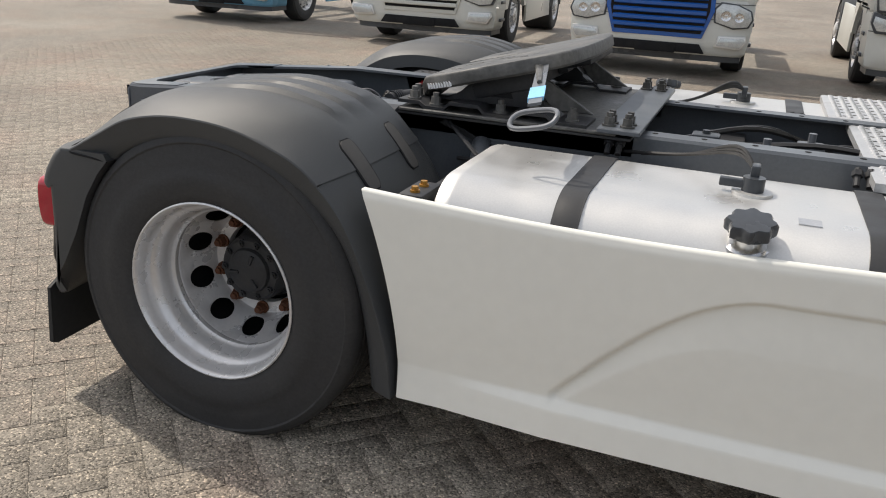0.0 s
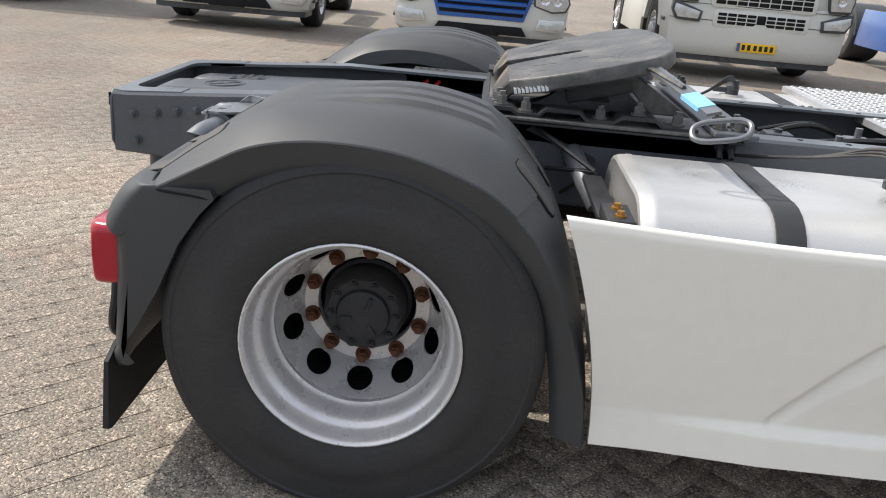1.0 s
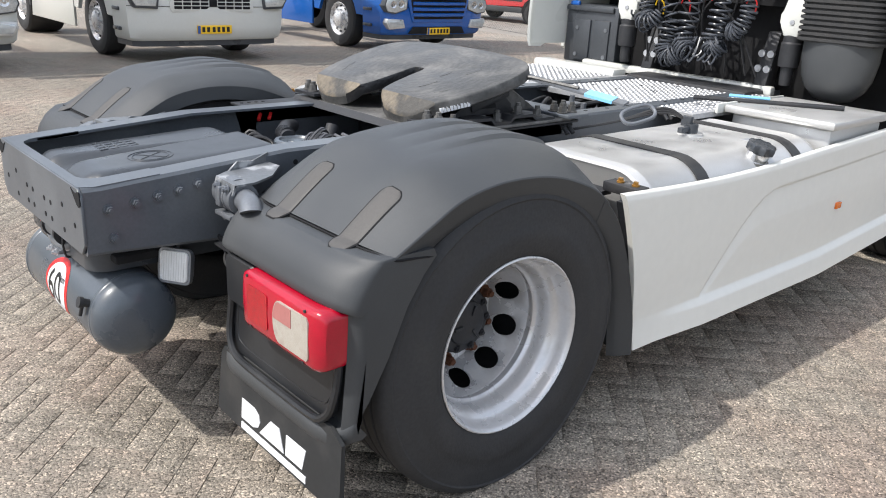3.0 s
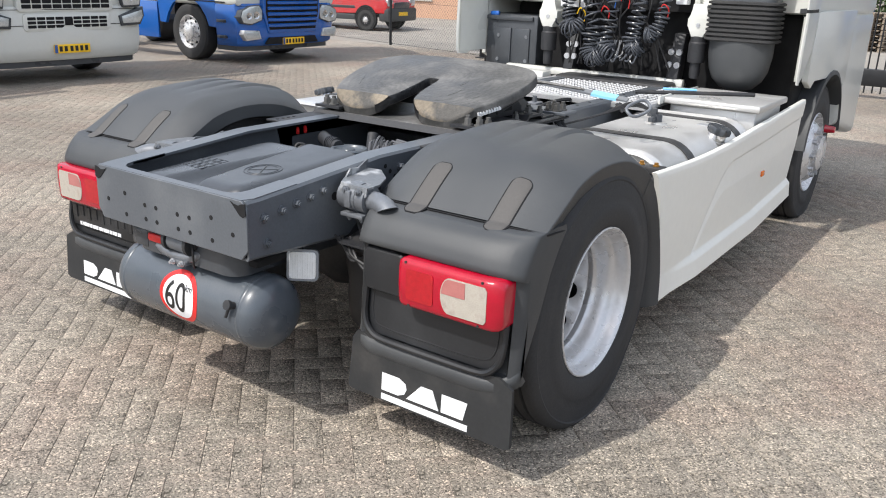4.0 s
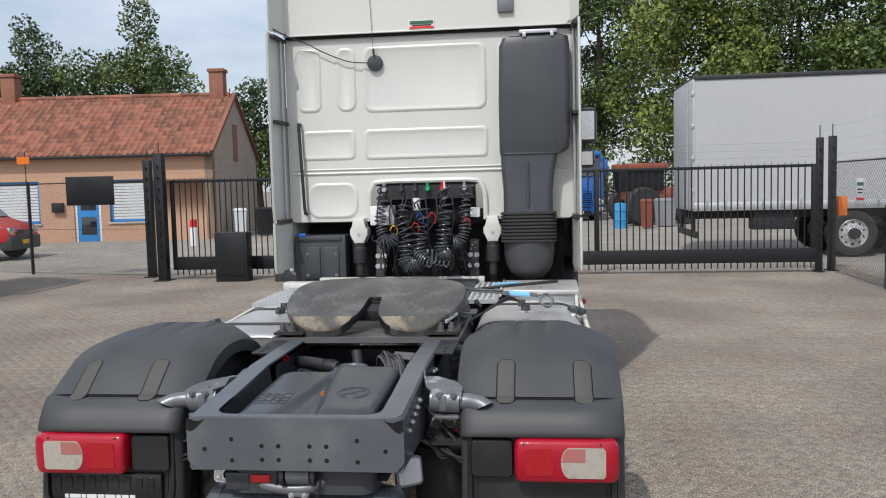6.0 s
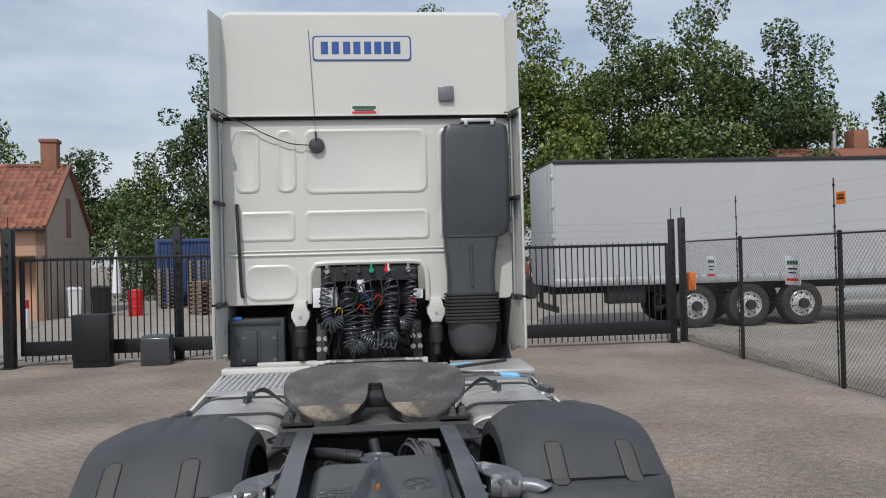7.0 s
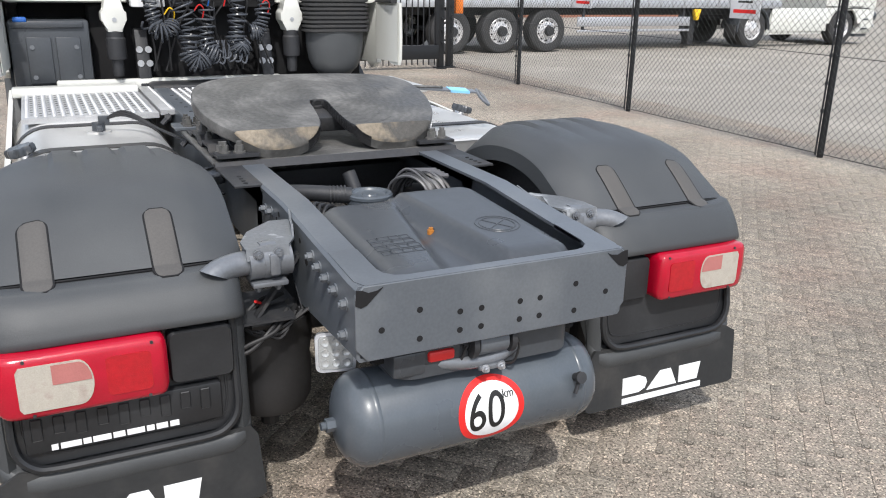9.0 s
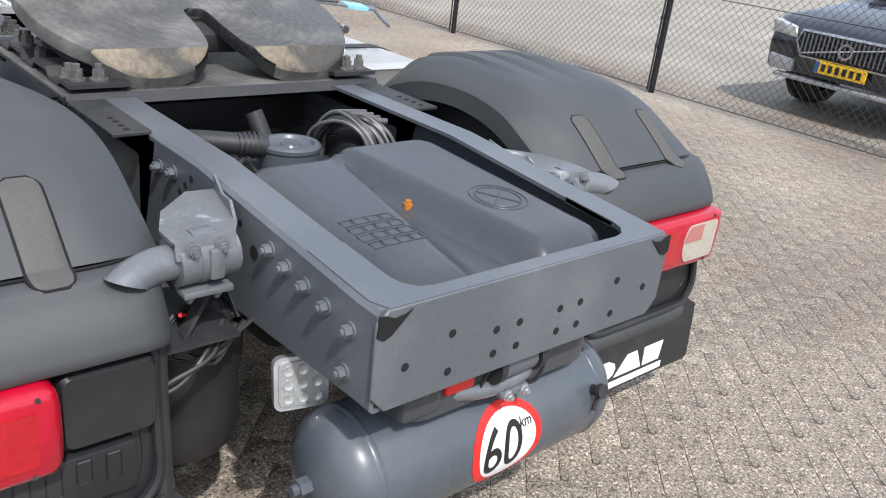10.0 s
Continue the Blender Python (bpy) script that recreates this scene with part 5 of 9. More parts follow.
    o = rrect(-0.050, 0.050, -0.050, 0.050, 0.015)
    loft(bm, [[(-0.021, y, z) for y, z in o], [(-0.027, y * 0.97, z * 0.97) for y, z in o]])
    part("lens", bm, M_LAMPGLASS if side > 0 else M_LAMPWHITE, lamp)
    for i in range(3 if side > 0 else 0):
        for j in range(3):
            bm = B()
            y, z = -0.030 + i * 0.030, -0.030 + j * 0.030
            revolve(bm, [(0.012, 0.0268), (0.011, 0.0300), (0.006, 0.0285), (0.001, 0.0280)], 14, "x", (0, y, z))
            for v in bm.verts:
                v.co.x = -v.co.x
            part("lens_cell", bm, M_LENSCELL, lamp)
    for i in range(11):
        bm = B()
        q = -0.045 + i * 0.009
        box(bm, -0.0285, -0.026, q - 0.0012, q + 0.0012, -0.046, 0.046)
        part("lens_rib", bm, M_LAMPGLASS if side > 0 else M_LAMPWHITE, lamp)
    bm = B()
    cyl(bm, (0.0, 0, 0.055), (0.0, 0, 0.09), 0.008, n=8)
    part("stalk", bm, M_DARKSTEEL, lamp)
    for k in range(2):
        bm = B()
        tube(bm, smooth_path([(x, y * side, z) for x, y, z in ((-0.60, 0.47, 0.70), (-0.655, 0.52 + 0.02 * k, 0.66), (-0.665, 0.60, 0.635 - 0.02 * k), (-0.64, 0.66, 0.60), (-0.61, 0.69, 0.605))], 6), 0.0065, 8)
        part("loop_cable", bm, M_CABLE, truck)
    bm = B()
    cyl(bm, (-0.585, 0.545 * side, 0.725), (-0.61, 0.565 * side, 0.742), 0.0045, n=8)
    part("red_terminal", bm, M_REDPLASTIC, truck)
    bm = B()
    for k in range(3):
        tube(bm, smooth_path(((-0.62, (0.41 + 0.02 * k) * side, 0.70), (-0.63, 0.50 * side, 0.655 - 0.015 * k), (-0.60, 0.56 * side, 0.63 + 0.01 * k), (-0.57, 0.60 * side, 0.665), (-0.55, 0.54 * side, 0.70 + 0.01 * k), (-0.52, 0.46 * side, 0.72)), 5), 0.006, 6)
    part("cable", bm, M_CABLE, truck)

# ---- fifth wheel ----
fw = new("fifth_wheel")
fw.parent = truck
fw["label"] = "greasy dark steel fifth wheel coupling plate, tilted back"
fw.matrix_basis = pose(0.55, 0, 1.146, 0, -15, 0) @ Matrix.Diagonal((1, 1.05, 1, 1))
FW_HALF = ((0.0, 0.0), (-0.004, 0.024), (-0.030, 0.034), (-0.10, 0.037), (-0.18, 0.044), (-0.25, 0.058), (-0.297, 0.088), (-0.326, 0.140), (-0.338, 0.215), (-0.334, 0.290), (-0.315, 0.336), (-0.28, 0.384), (-0.18, 0.440), (-0.05, 0.474), (0.08, 0.478), (0.176, 0.454), (0.236, 0.400), (0.274, 0.310), (0.291, 0.2), (0.299, 0.1), (0.301, 0.0))
line = [(v.x, v.y) for v in smooth_path([(a, b, 0) for a, b in FW_HALF], 4)]
outl = line + [(u, -v) for u, v in reversed(line[1:-1])]


def fw_top(u, v):
    """The plate is flat and its two horns bend down at the rear."""
    return -0.75 * max(0.0, -0.272 - u) - 0.002 * math.sin(9 * u + 4 * v)


def fw_ring(inset, z):
    """The plate's outline drawn in by some way, at a height that z gives for each place."""
    n = len(outl)
    res = []
    for i, (u, v) in enumerate(outl):
        (a, b), (c, d) = outl[i - 1], outl[(i + 1) % n]
        k = math.hypot(c - a, d - b)
        du, dv = (d - b) / k * inset, -(c - a) / k * inset
        res.append((u + du, v + dv, z(u, v)))
    return res


# which way the outline runs
TURN = 1 if sum(a[0] * b[1] - b[0] * a[1] for a, b in zip(outl, outl[1:] + outl[:1])) < 0 else -1
bm = B()
loft(bm, [fw_ring(TURN * 0.030, lambda u, v: -0.040), fw_ring(TURN * 0.008, lambda u, v: -0.052), fw_ring(0.0, lambda u, v: -0.044),
          fw_ring(0.0, lambda u, v: -0.009), fw_ring(TURN * 0.003, lambda u, v: -0.003), fw_ring(TURN * 0.010, lambda u, v: 0.0)])
for u in (0.15, 0.0, -0.15, -0.262, -0.272, -0.282, -0.31):
    bmesh.ops.bisect_plane(bm, geom=bm.verts[:] + bm.edges[:] + bm.faces[:], plane_co=(u, 0, 0), plane_no=(1, 0, 0))
bmesh.ops.triangulate(bm, faces=[f for f in bm.faces if len(f.verts) > 4])
bmesh.ops.recalc_face_normals(bm, faces=bm.faces[:])
top = [f.index for f in (bm.faces.index_update(), bm.faces)[1] if f.normal.z > 0.3 and max(v.co.x for v in f.verts) < -0.2715]
lip = [f.index for f in bm.faces if abs(f.normal.z) < 0.5 and max(abs(v.co.y) for v in f.verts) < 0.13 and max(v.co.x for v in f.verts) < 0.02]
for v in bm.verts:
    v.co.z += fw_top(v.co.x, v.co.y)
# rubbed brown ramps of the two rear horns, cut from the plate
ramp, slot = bm.copy(), bm.copy()
bmesh.ops.delete(ramp, geom=[f for f in ramp.faces if f.index not in set(top)], context="FACES")
bmesh.ops.delete(slot, geom=[f for f in slot.faces if f.index not in set(lip)], context="FACES")
bmesh.ops.delete(bm, geom=[f for f in bm.faces if f.index in set(top + lip)], context="FACES")
part("slot_wall", slot, M_BLACKGREASE, fw, "slot walls caked with black grease")
part("coupling_plate", bm, M_GREASE, fw, angle=40)
for s in (-1, 1):
    half = ramp.copy()
    bmesh.ops.delete(half, geom=[f for f in half.faces if f.calc_center_median().y * s < 0], context="FACES")
    part("horn_ramp", half, M_WORN, fw, "brown rubbed steel ramp", angle=40)
bm = B()
prism(bm, [(-0.05, -0.05), (0.16, -0.05), (0.16, 0.05), (-0.05, 0.05)], -0.10, -0.045, "z", 0.01)
cyl(bm, (0.05, 0, -0.03), (0.05, 0, -0.11), 0.062, n=24)
box(bm, -0.02, 0.25, -0.05, 0.40, -0.085, -0.05, 0.008)
box(bm, -0.10, 0.12, -0.40, 0.40, -0.11, -0.042, 0.012)
part("lock_jaw", bm, M_DARKSTEEL, fw)
for i in range(9):
    bm = B()
    x0 = -0.262 + i * 0.0125
    v0 = -0.4045 - i * 0.0056
    loft(bm, [[(x0, v0 + d, -0.048), (x0 + 0.009, v0 - 0.004 + d, -0.048), (x0 + 0.009, v0 - 0.004 + d, -0.030 - 0.004 * (i % 3)), (x0, v0 + d, -0.028)] for d in (0, 0.006)])
    part("printed_bar", bm, M_PRINT, fw)
# smeared grease welts on the top
rg = random.Random(5)
for k in range(26):
    u, v = rg.uniform(-0.24, 0.22), rg.uniform(-0.38, 0.38)
    if u < 0.06 and abs(v) < 0.16:
        continue
    q = math.atan2(v, u) + math.pi / 2 + rg.uniform(-0.3, 0.3)
    n = rg.uniform(0.012, 0.045)
    pts = [(u + w * n * math.cos(q), v + w * n * math.sin(q) + 0.006 * w * w) for w in (-1, -0.5, 0, 0.5, 1)]
    bm = B()
    tube(bm, [(x, y, fw_top(x, y) - 0.0018) for x, y in pts], 0.0032, 6)
    part("grease_welt", bm, M_GREASE, fw)

mount = new("fifth_wheel_mount")
mount.parent = truck
mount.location.x = 0.10
mount["label"] = "dark steel mounting plate and pedestals under the fifth wheel"
bm = B()
box(bm, 0.13, 0.90, -0.505, 0.505, 0.962, 0.974, 0.003, 1)
part("mounting_plate", bm, M_GREASE, mount)
bm = B()
prism(bm, [(0.112, 0.944), (0.135, 0.966), (0.128, 0.974), (0.104, 0.948)], -0.50, 0.50)
part("front_lip", bm, M_DARKSTEEL, mount)
bm = B()
box(bm, 0.84, 0.98, -0.53, 0.53, 0.974, 0.990, 0.003, 1)
part("cross_bar", bm, M_FRAME, mount)
for s in (-1, 1):
    bm = B()
    # corrugated foot
    wave = [(0.12, 1.0), (0.20, 1.0), (0.225, 0.985), (0.29, 0.985), (0.315, 1.008), (0.42, 1.008), (0.445, 0.985), (0.53, 0.985), (0.555, 1.006), (0.66, 1.006), (0.69, 0.984), (0.80, 0.984)]
    prism(bm, wave + [(x, z - 0.012) for x, z in reversed(wave)], s * 0.33, s * 0.49)
    part("corrugated_foot", bm, M_DARKSTEEL, mount)
    bm = B()
    prism(bm, [(0.24, 1.0), (0.66, 1.0), (0.60, 1.03), (0.535, 1.10), (0.50, 1.135), (0.42, 1.135), (0.375, 1.10), (0.34, 1.03)], s * 0.34, s * 0.41, "y", 0.012)
    part("pedestal", bm, M_DARKSTEEL, mount)
    bm = B()
    prism(bm, [(0.385, 1.03), (0.52, 1.03), (0.50, 1.085), (0.41, 1.085)], s * 0.409, s * 0.4125, "y")
    part("pedestal_opening", bm, M_BLACK, mount)
    bm = B()
    prism(bm, [(0.66, 1.0), (0.80, 1.0), (0.60, 1.12), (0.56, 1.10)], s * 0.36, s * 0.375, "y", 0.003, 1)
    part("rib", bm, M_GREASE, mount)
    for x, y, z in ((0.16, 0.40, 1.0), (0.17, 0.455, 1.0), (0.25, 0.45, 0.985), (0.49, 0.45, 0.985), (0.61, 0.45, 1.006), (0.74, 0.44, 0.984), (0.87, 0.42, 0.99), (0.87, 0.47, 0.99), (0.93, 0.42, 0.99), (0.93, 0.47, 0.99)):
        bm = B()
        q = Vector((x, s * y, z))
        cyl(bm, q, q + Vector((0, 0, 0.006)), 0.024, n=16)
        cyl(bm, q + Vector((0, 0, 0.006)), q + Vector((0, 0, 0.030)), 0.018, 0.017, n=6)
        cyl(bm, q + Vector((0, 0, 0.030)), q + Vector((0, 0, 0.044)), 0.011, n=10)
        part("bolt", bm, M_GREASE, mount)
# release handle: a flat rod with a long loop and a blue tag
bm = B()
c = Vector((0.835, -0.955, 1.075))
e1, e2 = Vector((0.93, -0.25, 0.22)).normalized() * 0.074, Vector((-0.1, -0.75, -0.62)).normalized() * 0.034
loop = []
for i in range(33):
    a = 2 * math.pi * i / 32
    cs, sn = math.cos(a), math.sin(a)
    loop.append(c + e1 * (abs(cs) ** 0.6 * (1 if cs > 0 else -1)) + e2 * (abs(sn) ** 0.8 * (1 if sn > 0 else -1)))
tube(bm, loop, 0.0075, 10, False)
part("release_handle", bm, M_PIPE, truck, "grey steel loop handle")
rod0, rod1 = Vector((0.72, -0.42, 1.165)), Vector((0.822, -0.905, 1.108))
along = (rod1 - rod0).normalized()
wide = Vector((1, 0.12, 0.25)).normalized()
bm = B()
loft(bm, [[p + wide * a + Vector((0, 0, b)) for a, b in ((-0.020, -0.004), (0.020, -0.004), (0.020, 0.004), (-0.020, 0.004))] for p in (rod0, rod1)])
part("handle_rod", bm, M_PIPE, truck)
bm = B()
loft(bm, [[p + wide * a + Vector((0, 0, b)) for a, b in ((-0.024, -0.006), (0.024, -0.006), (0.024, 0.006), (-0.024, 0.006))] for p in (rod0.lerp(rod1, 0.66), rod0.lerp(rod1, 0.90))])
part("blue_tag", bm, M_LIGHTBLUE, truck, "light blue tape tag")
bm = B()
for k in range(3):
    tube(bm, (Vector((0.58 + 0.03 * k, -0.30, 1.13)), Vector((0.72, -0.44 - 0.03 * k, 1.160)), Vector((0.78, -0.70, 1.140))), 0.008, 6)
part("lock_linkage", bm, M_GREASE, truck)

# ---- fuel tanks and straps ----


def fuel_tank(side, x0, x1, straps, name="fuel_tank"):
    flip = mirror_y if side > 0 else (lambda b: b)
    t = new(name)
    t.parent = truck
    t.location = (-0.034 if side < 0 else -0.060, 0, -0.026)
    t["label"] = "brushed aluminium fuel tank held by black straps"
    sec = rrect(-1.205, -0.485, 0.31, 0.944, 0.17, 8)
    bm = B()
    cy, cz = -0.84, 0.627
    rings = []
    for x, k in ((x0 + 0.012, 0.90), (x0, 0.955), (x0 + 0.004, 0.985), (x0 + 0.015, 0.997), (x0 + 0.03, 1.0), (x0 + 0.036, 1.006), (x0 + 0.05, 1.006), (x0 + 0.056, 1.0), (x1 - 0.056, 1.0), (x1 - 0.05, 1.006), (x1 - 0.036, 1.006), (x1 - 0.03, 1.0), (x1 - 0.01, 0.99), (x1, 0.955), (x1 - 0.012, 0.90)):
        rings.append([(x, cy + (y - cy) * k, cz + (z - cz) * k) for y, z in sec])
    loft(bm, rings)
    part("shell", flip(bm), M_ALU, t, "brushed aluminium tank shell")
    for xs in straps:
        bm = B()
        out = [(cy + (y - cy) * 1.016, cz + (z - cz) * 1.016) for y, z in sec]
        loft(bm, [[(x, y, z) for y, z in out] for x in (xs - 0.036, xs - 0.030)] + [[(x, cy + (y - cy) * 1.003, cz + (z - cz) * 1.003) for y, z in out] for x in (xs - 0.020, xs + 0.020)] + [[(x, y, z) for y, z in out] for x in (xs + 0.030, xs + 0.036)])
        part("strap", flip(bm), M_STRAP, t, "black rubber-lined strap")
        bm = B()
        for dx in (-0.018, 0.018):
            cyl(bm, (xs + dx, -0.505, 0.93), (xs + dx, -0.46, 0.975), 0.010, n=8)
            cyl(bm, (xs + dx, -0.48, 0.955), (xs + dx, -0.467, 0.968), 0.017, n=6)
        part("strap_bolt", flip(bm), M_DARKSTEEL, t)
    return t, flip


tank_r, _ = fuel_tank(-1, 0.66, 1.98, (1.03, 1.78))
tank_l, _ = fuel_tank(1, 0.66, 2.30, (1.03, 1.64))
# filler neck and cap, level sender
for t, side in ((tank_r, -1), (tank_l, 1)):
    cap = Vector((1.475 if side < 0 else 1.05, side * 1.138, 0.890))
    d = Vector((0, side * 0.28, 1)).normalized()
    bm = B()
    cyl(bm, cap - d * 0.04, cap + d * 0.045, 0.047, n=24)
    cyl(bm, cap - d * 0.002, cap + d * 0.008, 0.054, n=24)
    part("filler_neck", bm, M_CHROME, t)
    bm = B()
    a, b = axes(d)
    rings = []
    for h, r in ((0.042, 0.05), (0.048, 0.056), (0.070, 0.057), (0.079, 0.052), (0.081, 0.02)):
        rings.append([cap + d * h + (a * math.cos(q) + b * math.sin(q)) * r * (1 + (0.10 if r > 0.05 else 0) * math.cos(8 * q)) for q in [2 * math.pi * i / 48 for i in range(48)]])
    loft(bm, rings)
    part("filler_cap", bm, M_PLASTIC2, t, "dark plastic filler cap")
    bm = B()
    q = Vector((1.47 if side < 0 else 1.42, side * 0.82, 0.946))
    cyl(bm, q - Vector((0, 0, 0.01)), q + Vector((0, 0, 0.006)), 0.055, n=24)
    part("sender_flange", bm, M_ALU, t)
    bm = B()
    cyl(bm, q + Vector((0, 0, 0.006)), q + Vector((0, 0, 0.045)), 0.030, n=20)
    box(bm, q.x - 0.09, q.x - 0.02, q.y - 0.012, q.y + 0.012, q.z + 0.012, q.z + 0.036, 0.004)
    box(bm, q.x - 0.012, q.x + 0.012, q.y, q.y + 0.05 * -side, q.z + 0.03, q.z + 0.075, 0.004)
    part("level_sender", bm, M_PLASTIC2, t)
    bm = B()
    for k in range(3):
        tube(bm, smooth_path(((q.x - 0.0, q.y + 0.03 * -side, q.z + 0.06), (q.x - 0.06, q.y + 0.12 * -side, q.z + 0.08 + 0.01 * k), (q.x - 0.2, q.y + 0.25 * -side, q.z + 0.03), (q.x - 0.35 - 0.03 * k, q.y + 0.36 * -side, q.z - 0.01)), 5), 0.006, 6)
    part("sender_cable", bm, M_CABLE, t)
# decal beside the cap
bm = B()
box(bm, 1.585, 1.64, -1.055, -1.00, 0.9420, 0.9455, 0, 1, None)
part("tank_decal", bm, M_GALV, tank_r)

# ---- side skirts ----


def skirt(side):
    flip = mirror_y if side > 0 else (lambda b: b)
    s = new("side_skirt")
    s.parent = truck
    s.location = (-0.060, 0, -0.026)
    s["label"] = "white painted side skirt with pressed curved line"

    def xr(z):
        f = (z - 0.304) / 0.603
        return 0.635 - 0.135 * f ** 1.9

    def xf(z):
        f = (z - 0.304) / 0.603
        return 2.84 + 0.24 * f ** 1.3

    def y_of(x, z):
        y = -1.228
        sill = max(0.0, min(1.0, (0.412 - z) / 0.024))
        y -= 0.024 * sill * max(0.15, min(1.0, (x - 0.72) / 0.35)) + 0.16 * max(0.0, 0.388 - z)
        arc = 0.435 + 0.365 * math.sin(min(1.0, max(0.0, (x - 1.085) / 0.50)) * math.pi / 2) if x > 1.085 else 0.0
        if x > 1.085:
            fade = max(0.3, 1 - (x - 1.1) / 1.6) * (1 - sill)
            band = max(0.0, min(1.0, (arc - z) / (0.05 + 0.09 * min(1.0, (x - 1.085) / 0.5))))
            y += (0.021 * max(0.0, min(1.0, (arc - z) / 0.006)) - 0.019 * band) * fade
        if z > 0.885:
            y += (z - 0.885) * 0.3
        # swells a little towards the rear edge
        y -= 0.004 * math.sin(max(0.0, min(1.0, (z - 0.4) / 0.5)) * math.pi)
        return y
    zs = sorted(set([0.304, 0.312, 0.33, 0.36, 0.378, 0.386, 0.390, 0.396, 0.402, 0.408, 0.413] + [0.42 + 0.006 * i for i in range(79)] + [0.894, 0.900, 0.907]))
    n = 220
    rows = []
    for z in zs:
        rise = 0.0
        rows.append([(xr(z) + (xf(z) - xr(z)) * i / n, z) for i in range(n + 1)])
    bm = B()

    def lift(x, z):
        up = 0.065 * max(0, (x - 2.05)) / 0.9
        tp = 0.045 * max(0, (x - 1.9)) / 1.1
        f = (z - 0.304) / 0.603
        dip = -0.022 * math.sin(min(1, max(0, (x - 0.5) / 1.4)) * math.pi) * f
        return z + up * (1 - f) + tp * f + dip
    grid = [[bm.verts.new((x, y_of(x, z), lift(x, z))) for x, z in r] for r in rows]
    back = [[bm.verts.new((x, y_of(x, z) + 0.022, lift(x, z))) for x, z in r] for r in rows]
    for a, b, c, d in ((grid, grid, 0, 0),):
        for j in range(len(zs) - 1):
            for i in range(n):
                bm.faces.new((grid[j][i], grid[j][i + 1], grid[j + 1][i + 1], grid[j + 1][i]))
    m = len(zs) - 1
    for i in range(n):
        bm.faces.new((grid[0][i], back[0][i], back[0][i + 1], grid[0][i + 1]))
        bm.faces.new((grid[m][i], grid[m][i + 1], back[m][i + 1], back[m][i]))
    for j in range(m):
        bm.faces.new((grid[j][0], grid[j + 1][0], back[j + 1][0], back[j][0]))
        bm.faces.new((grid[j][n], back[j][n], back[j + 1][n], grid[j + 1][n]))
    for v in [v for r in back[1:-1] for v in r[1:-1]]:
        bm.verts.remove(v)
    part("panel", flip(bm), M_SKIRT, s, angle=75)
    bm = B()
    box(bm, 2.165, 2.215, -1.242, -1.226, 0.60, 0.632, 0.005)
    part("side_marker", flip(bm), M_AMBER, s, "amber side marker lamp")
    bm = B()
    box(bm, 0.60, 0.67, -1.20, -1.05, 0.870, 0.905, 0.004)
    box(bm, 0.60, 0.66, -1.05, -0.62, 0.845, 0.865, 0.004)
    part("stay", flip(bm), M_DARKSTEEL, s)
    for y in (-1.165, -1.10):
        bm = B()
        cyl(bm, (0.635, y, 0.905), (0.635, y, 0.911), 0.014, n=12)
        cyl(bm, (0.635, y, 0.911), (0.635, y, 0.921), 0.010, n=6)
        part("stay_bolt", flip(bm), M_BRASS, s, "yellow passivated bolt")
    bm = B()
    loft(bm, [[(xr(z) + a, y, z) for a, y in ((0.012, -1.206), (0.075, -1.206), (0.075, -1.17), (0.012, -1.17))] for z in (0.33, 0.48, 0.62, 0.75, 0.87)])
    part("backing_strip", flip(bm), M_DARKSTEEL, s)
    return s


skirt(-1)
skirt(1)

# ---- stays and hoses between mudguard and frame, chassis clutter ----
for side in (-1, 1):
    bm = B()
    tube(bm, ((0.52, side * 0.42, 0.86), (0.56, side * 0.56, 0.80), (0.60, side * 0.62, 0.74)), 0.034, 12)
    part("stay_tube", bm, M_PIPE, truck)
    bm = B()
    for a in ((0.40, 0.44, 0.93), (0.44, 0.43, 0.80), (0.50, 0.43, 0.72)):
        tube(bm, ((a[0], side * a[1], a[2]), (0.58, side * 0.60, 0.845)), 0.008, 6)
    prism(bm, [(0.36, 0.92), (0.60, 0.83), (0.60, 0.845), (0.38, 0.935)], side * 0.42, side * 0.43)
    part("stay_bracket", bm, M_DARKSTEEL, truck)
rng = random.Random(7)
for k in range(26):
    x = 0.95 + rng.random() * 1.6
    y = -0.26 + rng.random() * 0.52
    bm = B()
    if k % 3 == 0:
        s = 0.03 + rng.random() * 0.03
        box(bm, x - s, x + s, y - s * 0.8, y + s * 0.8, 0.80, 0.88 + rng.random() * 0.07, 0.008)
        cyl(bm, (x, y, 0.88), (x, y, 0.955), 0.014, n=8)
        part("valve", bm, rng.choice((M_PLASTIC2, M_DARKSTEEL, M_PIPE)), truck)
    else:
        x2, y2 = x + 0.25 + rng.random() * 0.5, -0.26 + rng.random() * 0.52
        tube(bm, smooth_path(((x, y, 0.86 + rng.random() * 0.07), ((x + x2) / 2, (y + y2) / 2 + rng.uniform(-0.1, 0.1), 0.86 + rng.random() * 0.09), (x2, y2, 0.85 + rng.random() * 0.07)), 6), 0.006 + 0.006 * rng.random(), 6)
        part("hose", bm, rng.choice((M_CABLE, M_CABLE, M_PIPE)), truck)
for x in (0.55, 1.35, 2.3):
    bm = B()
    box(bm, x - 0.05, x + 0.05, -0.39, 0.39, 0.74, 0.86, 0.01)
    part("cross_member", bm, M_DARKSTEEL, truck)
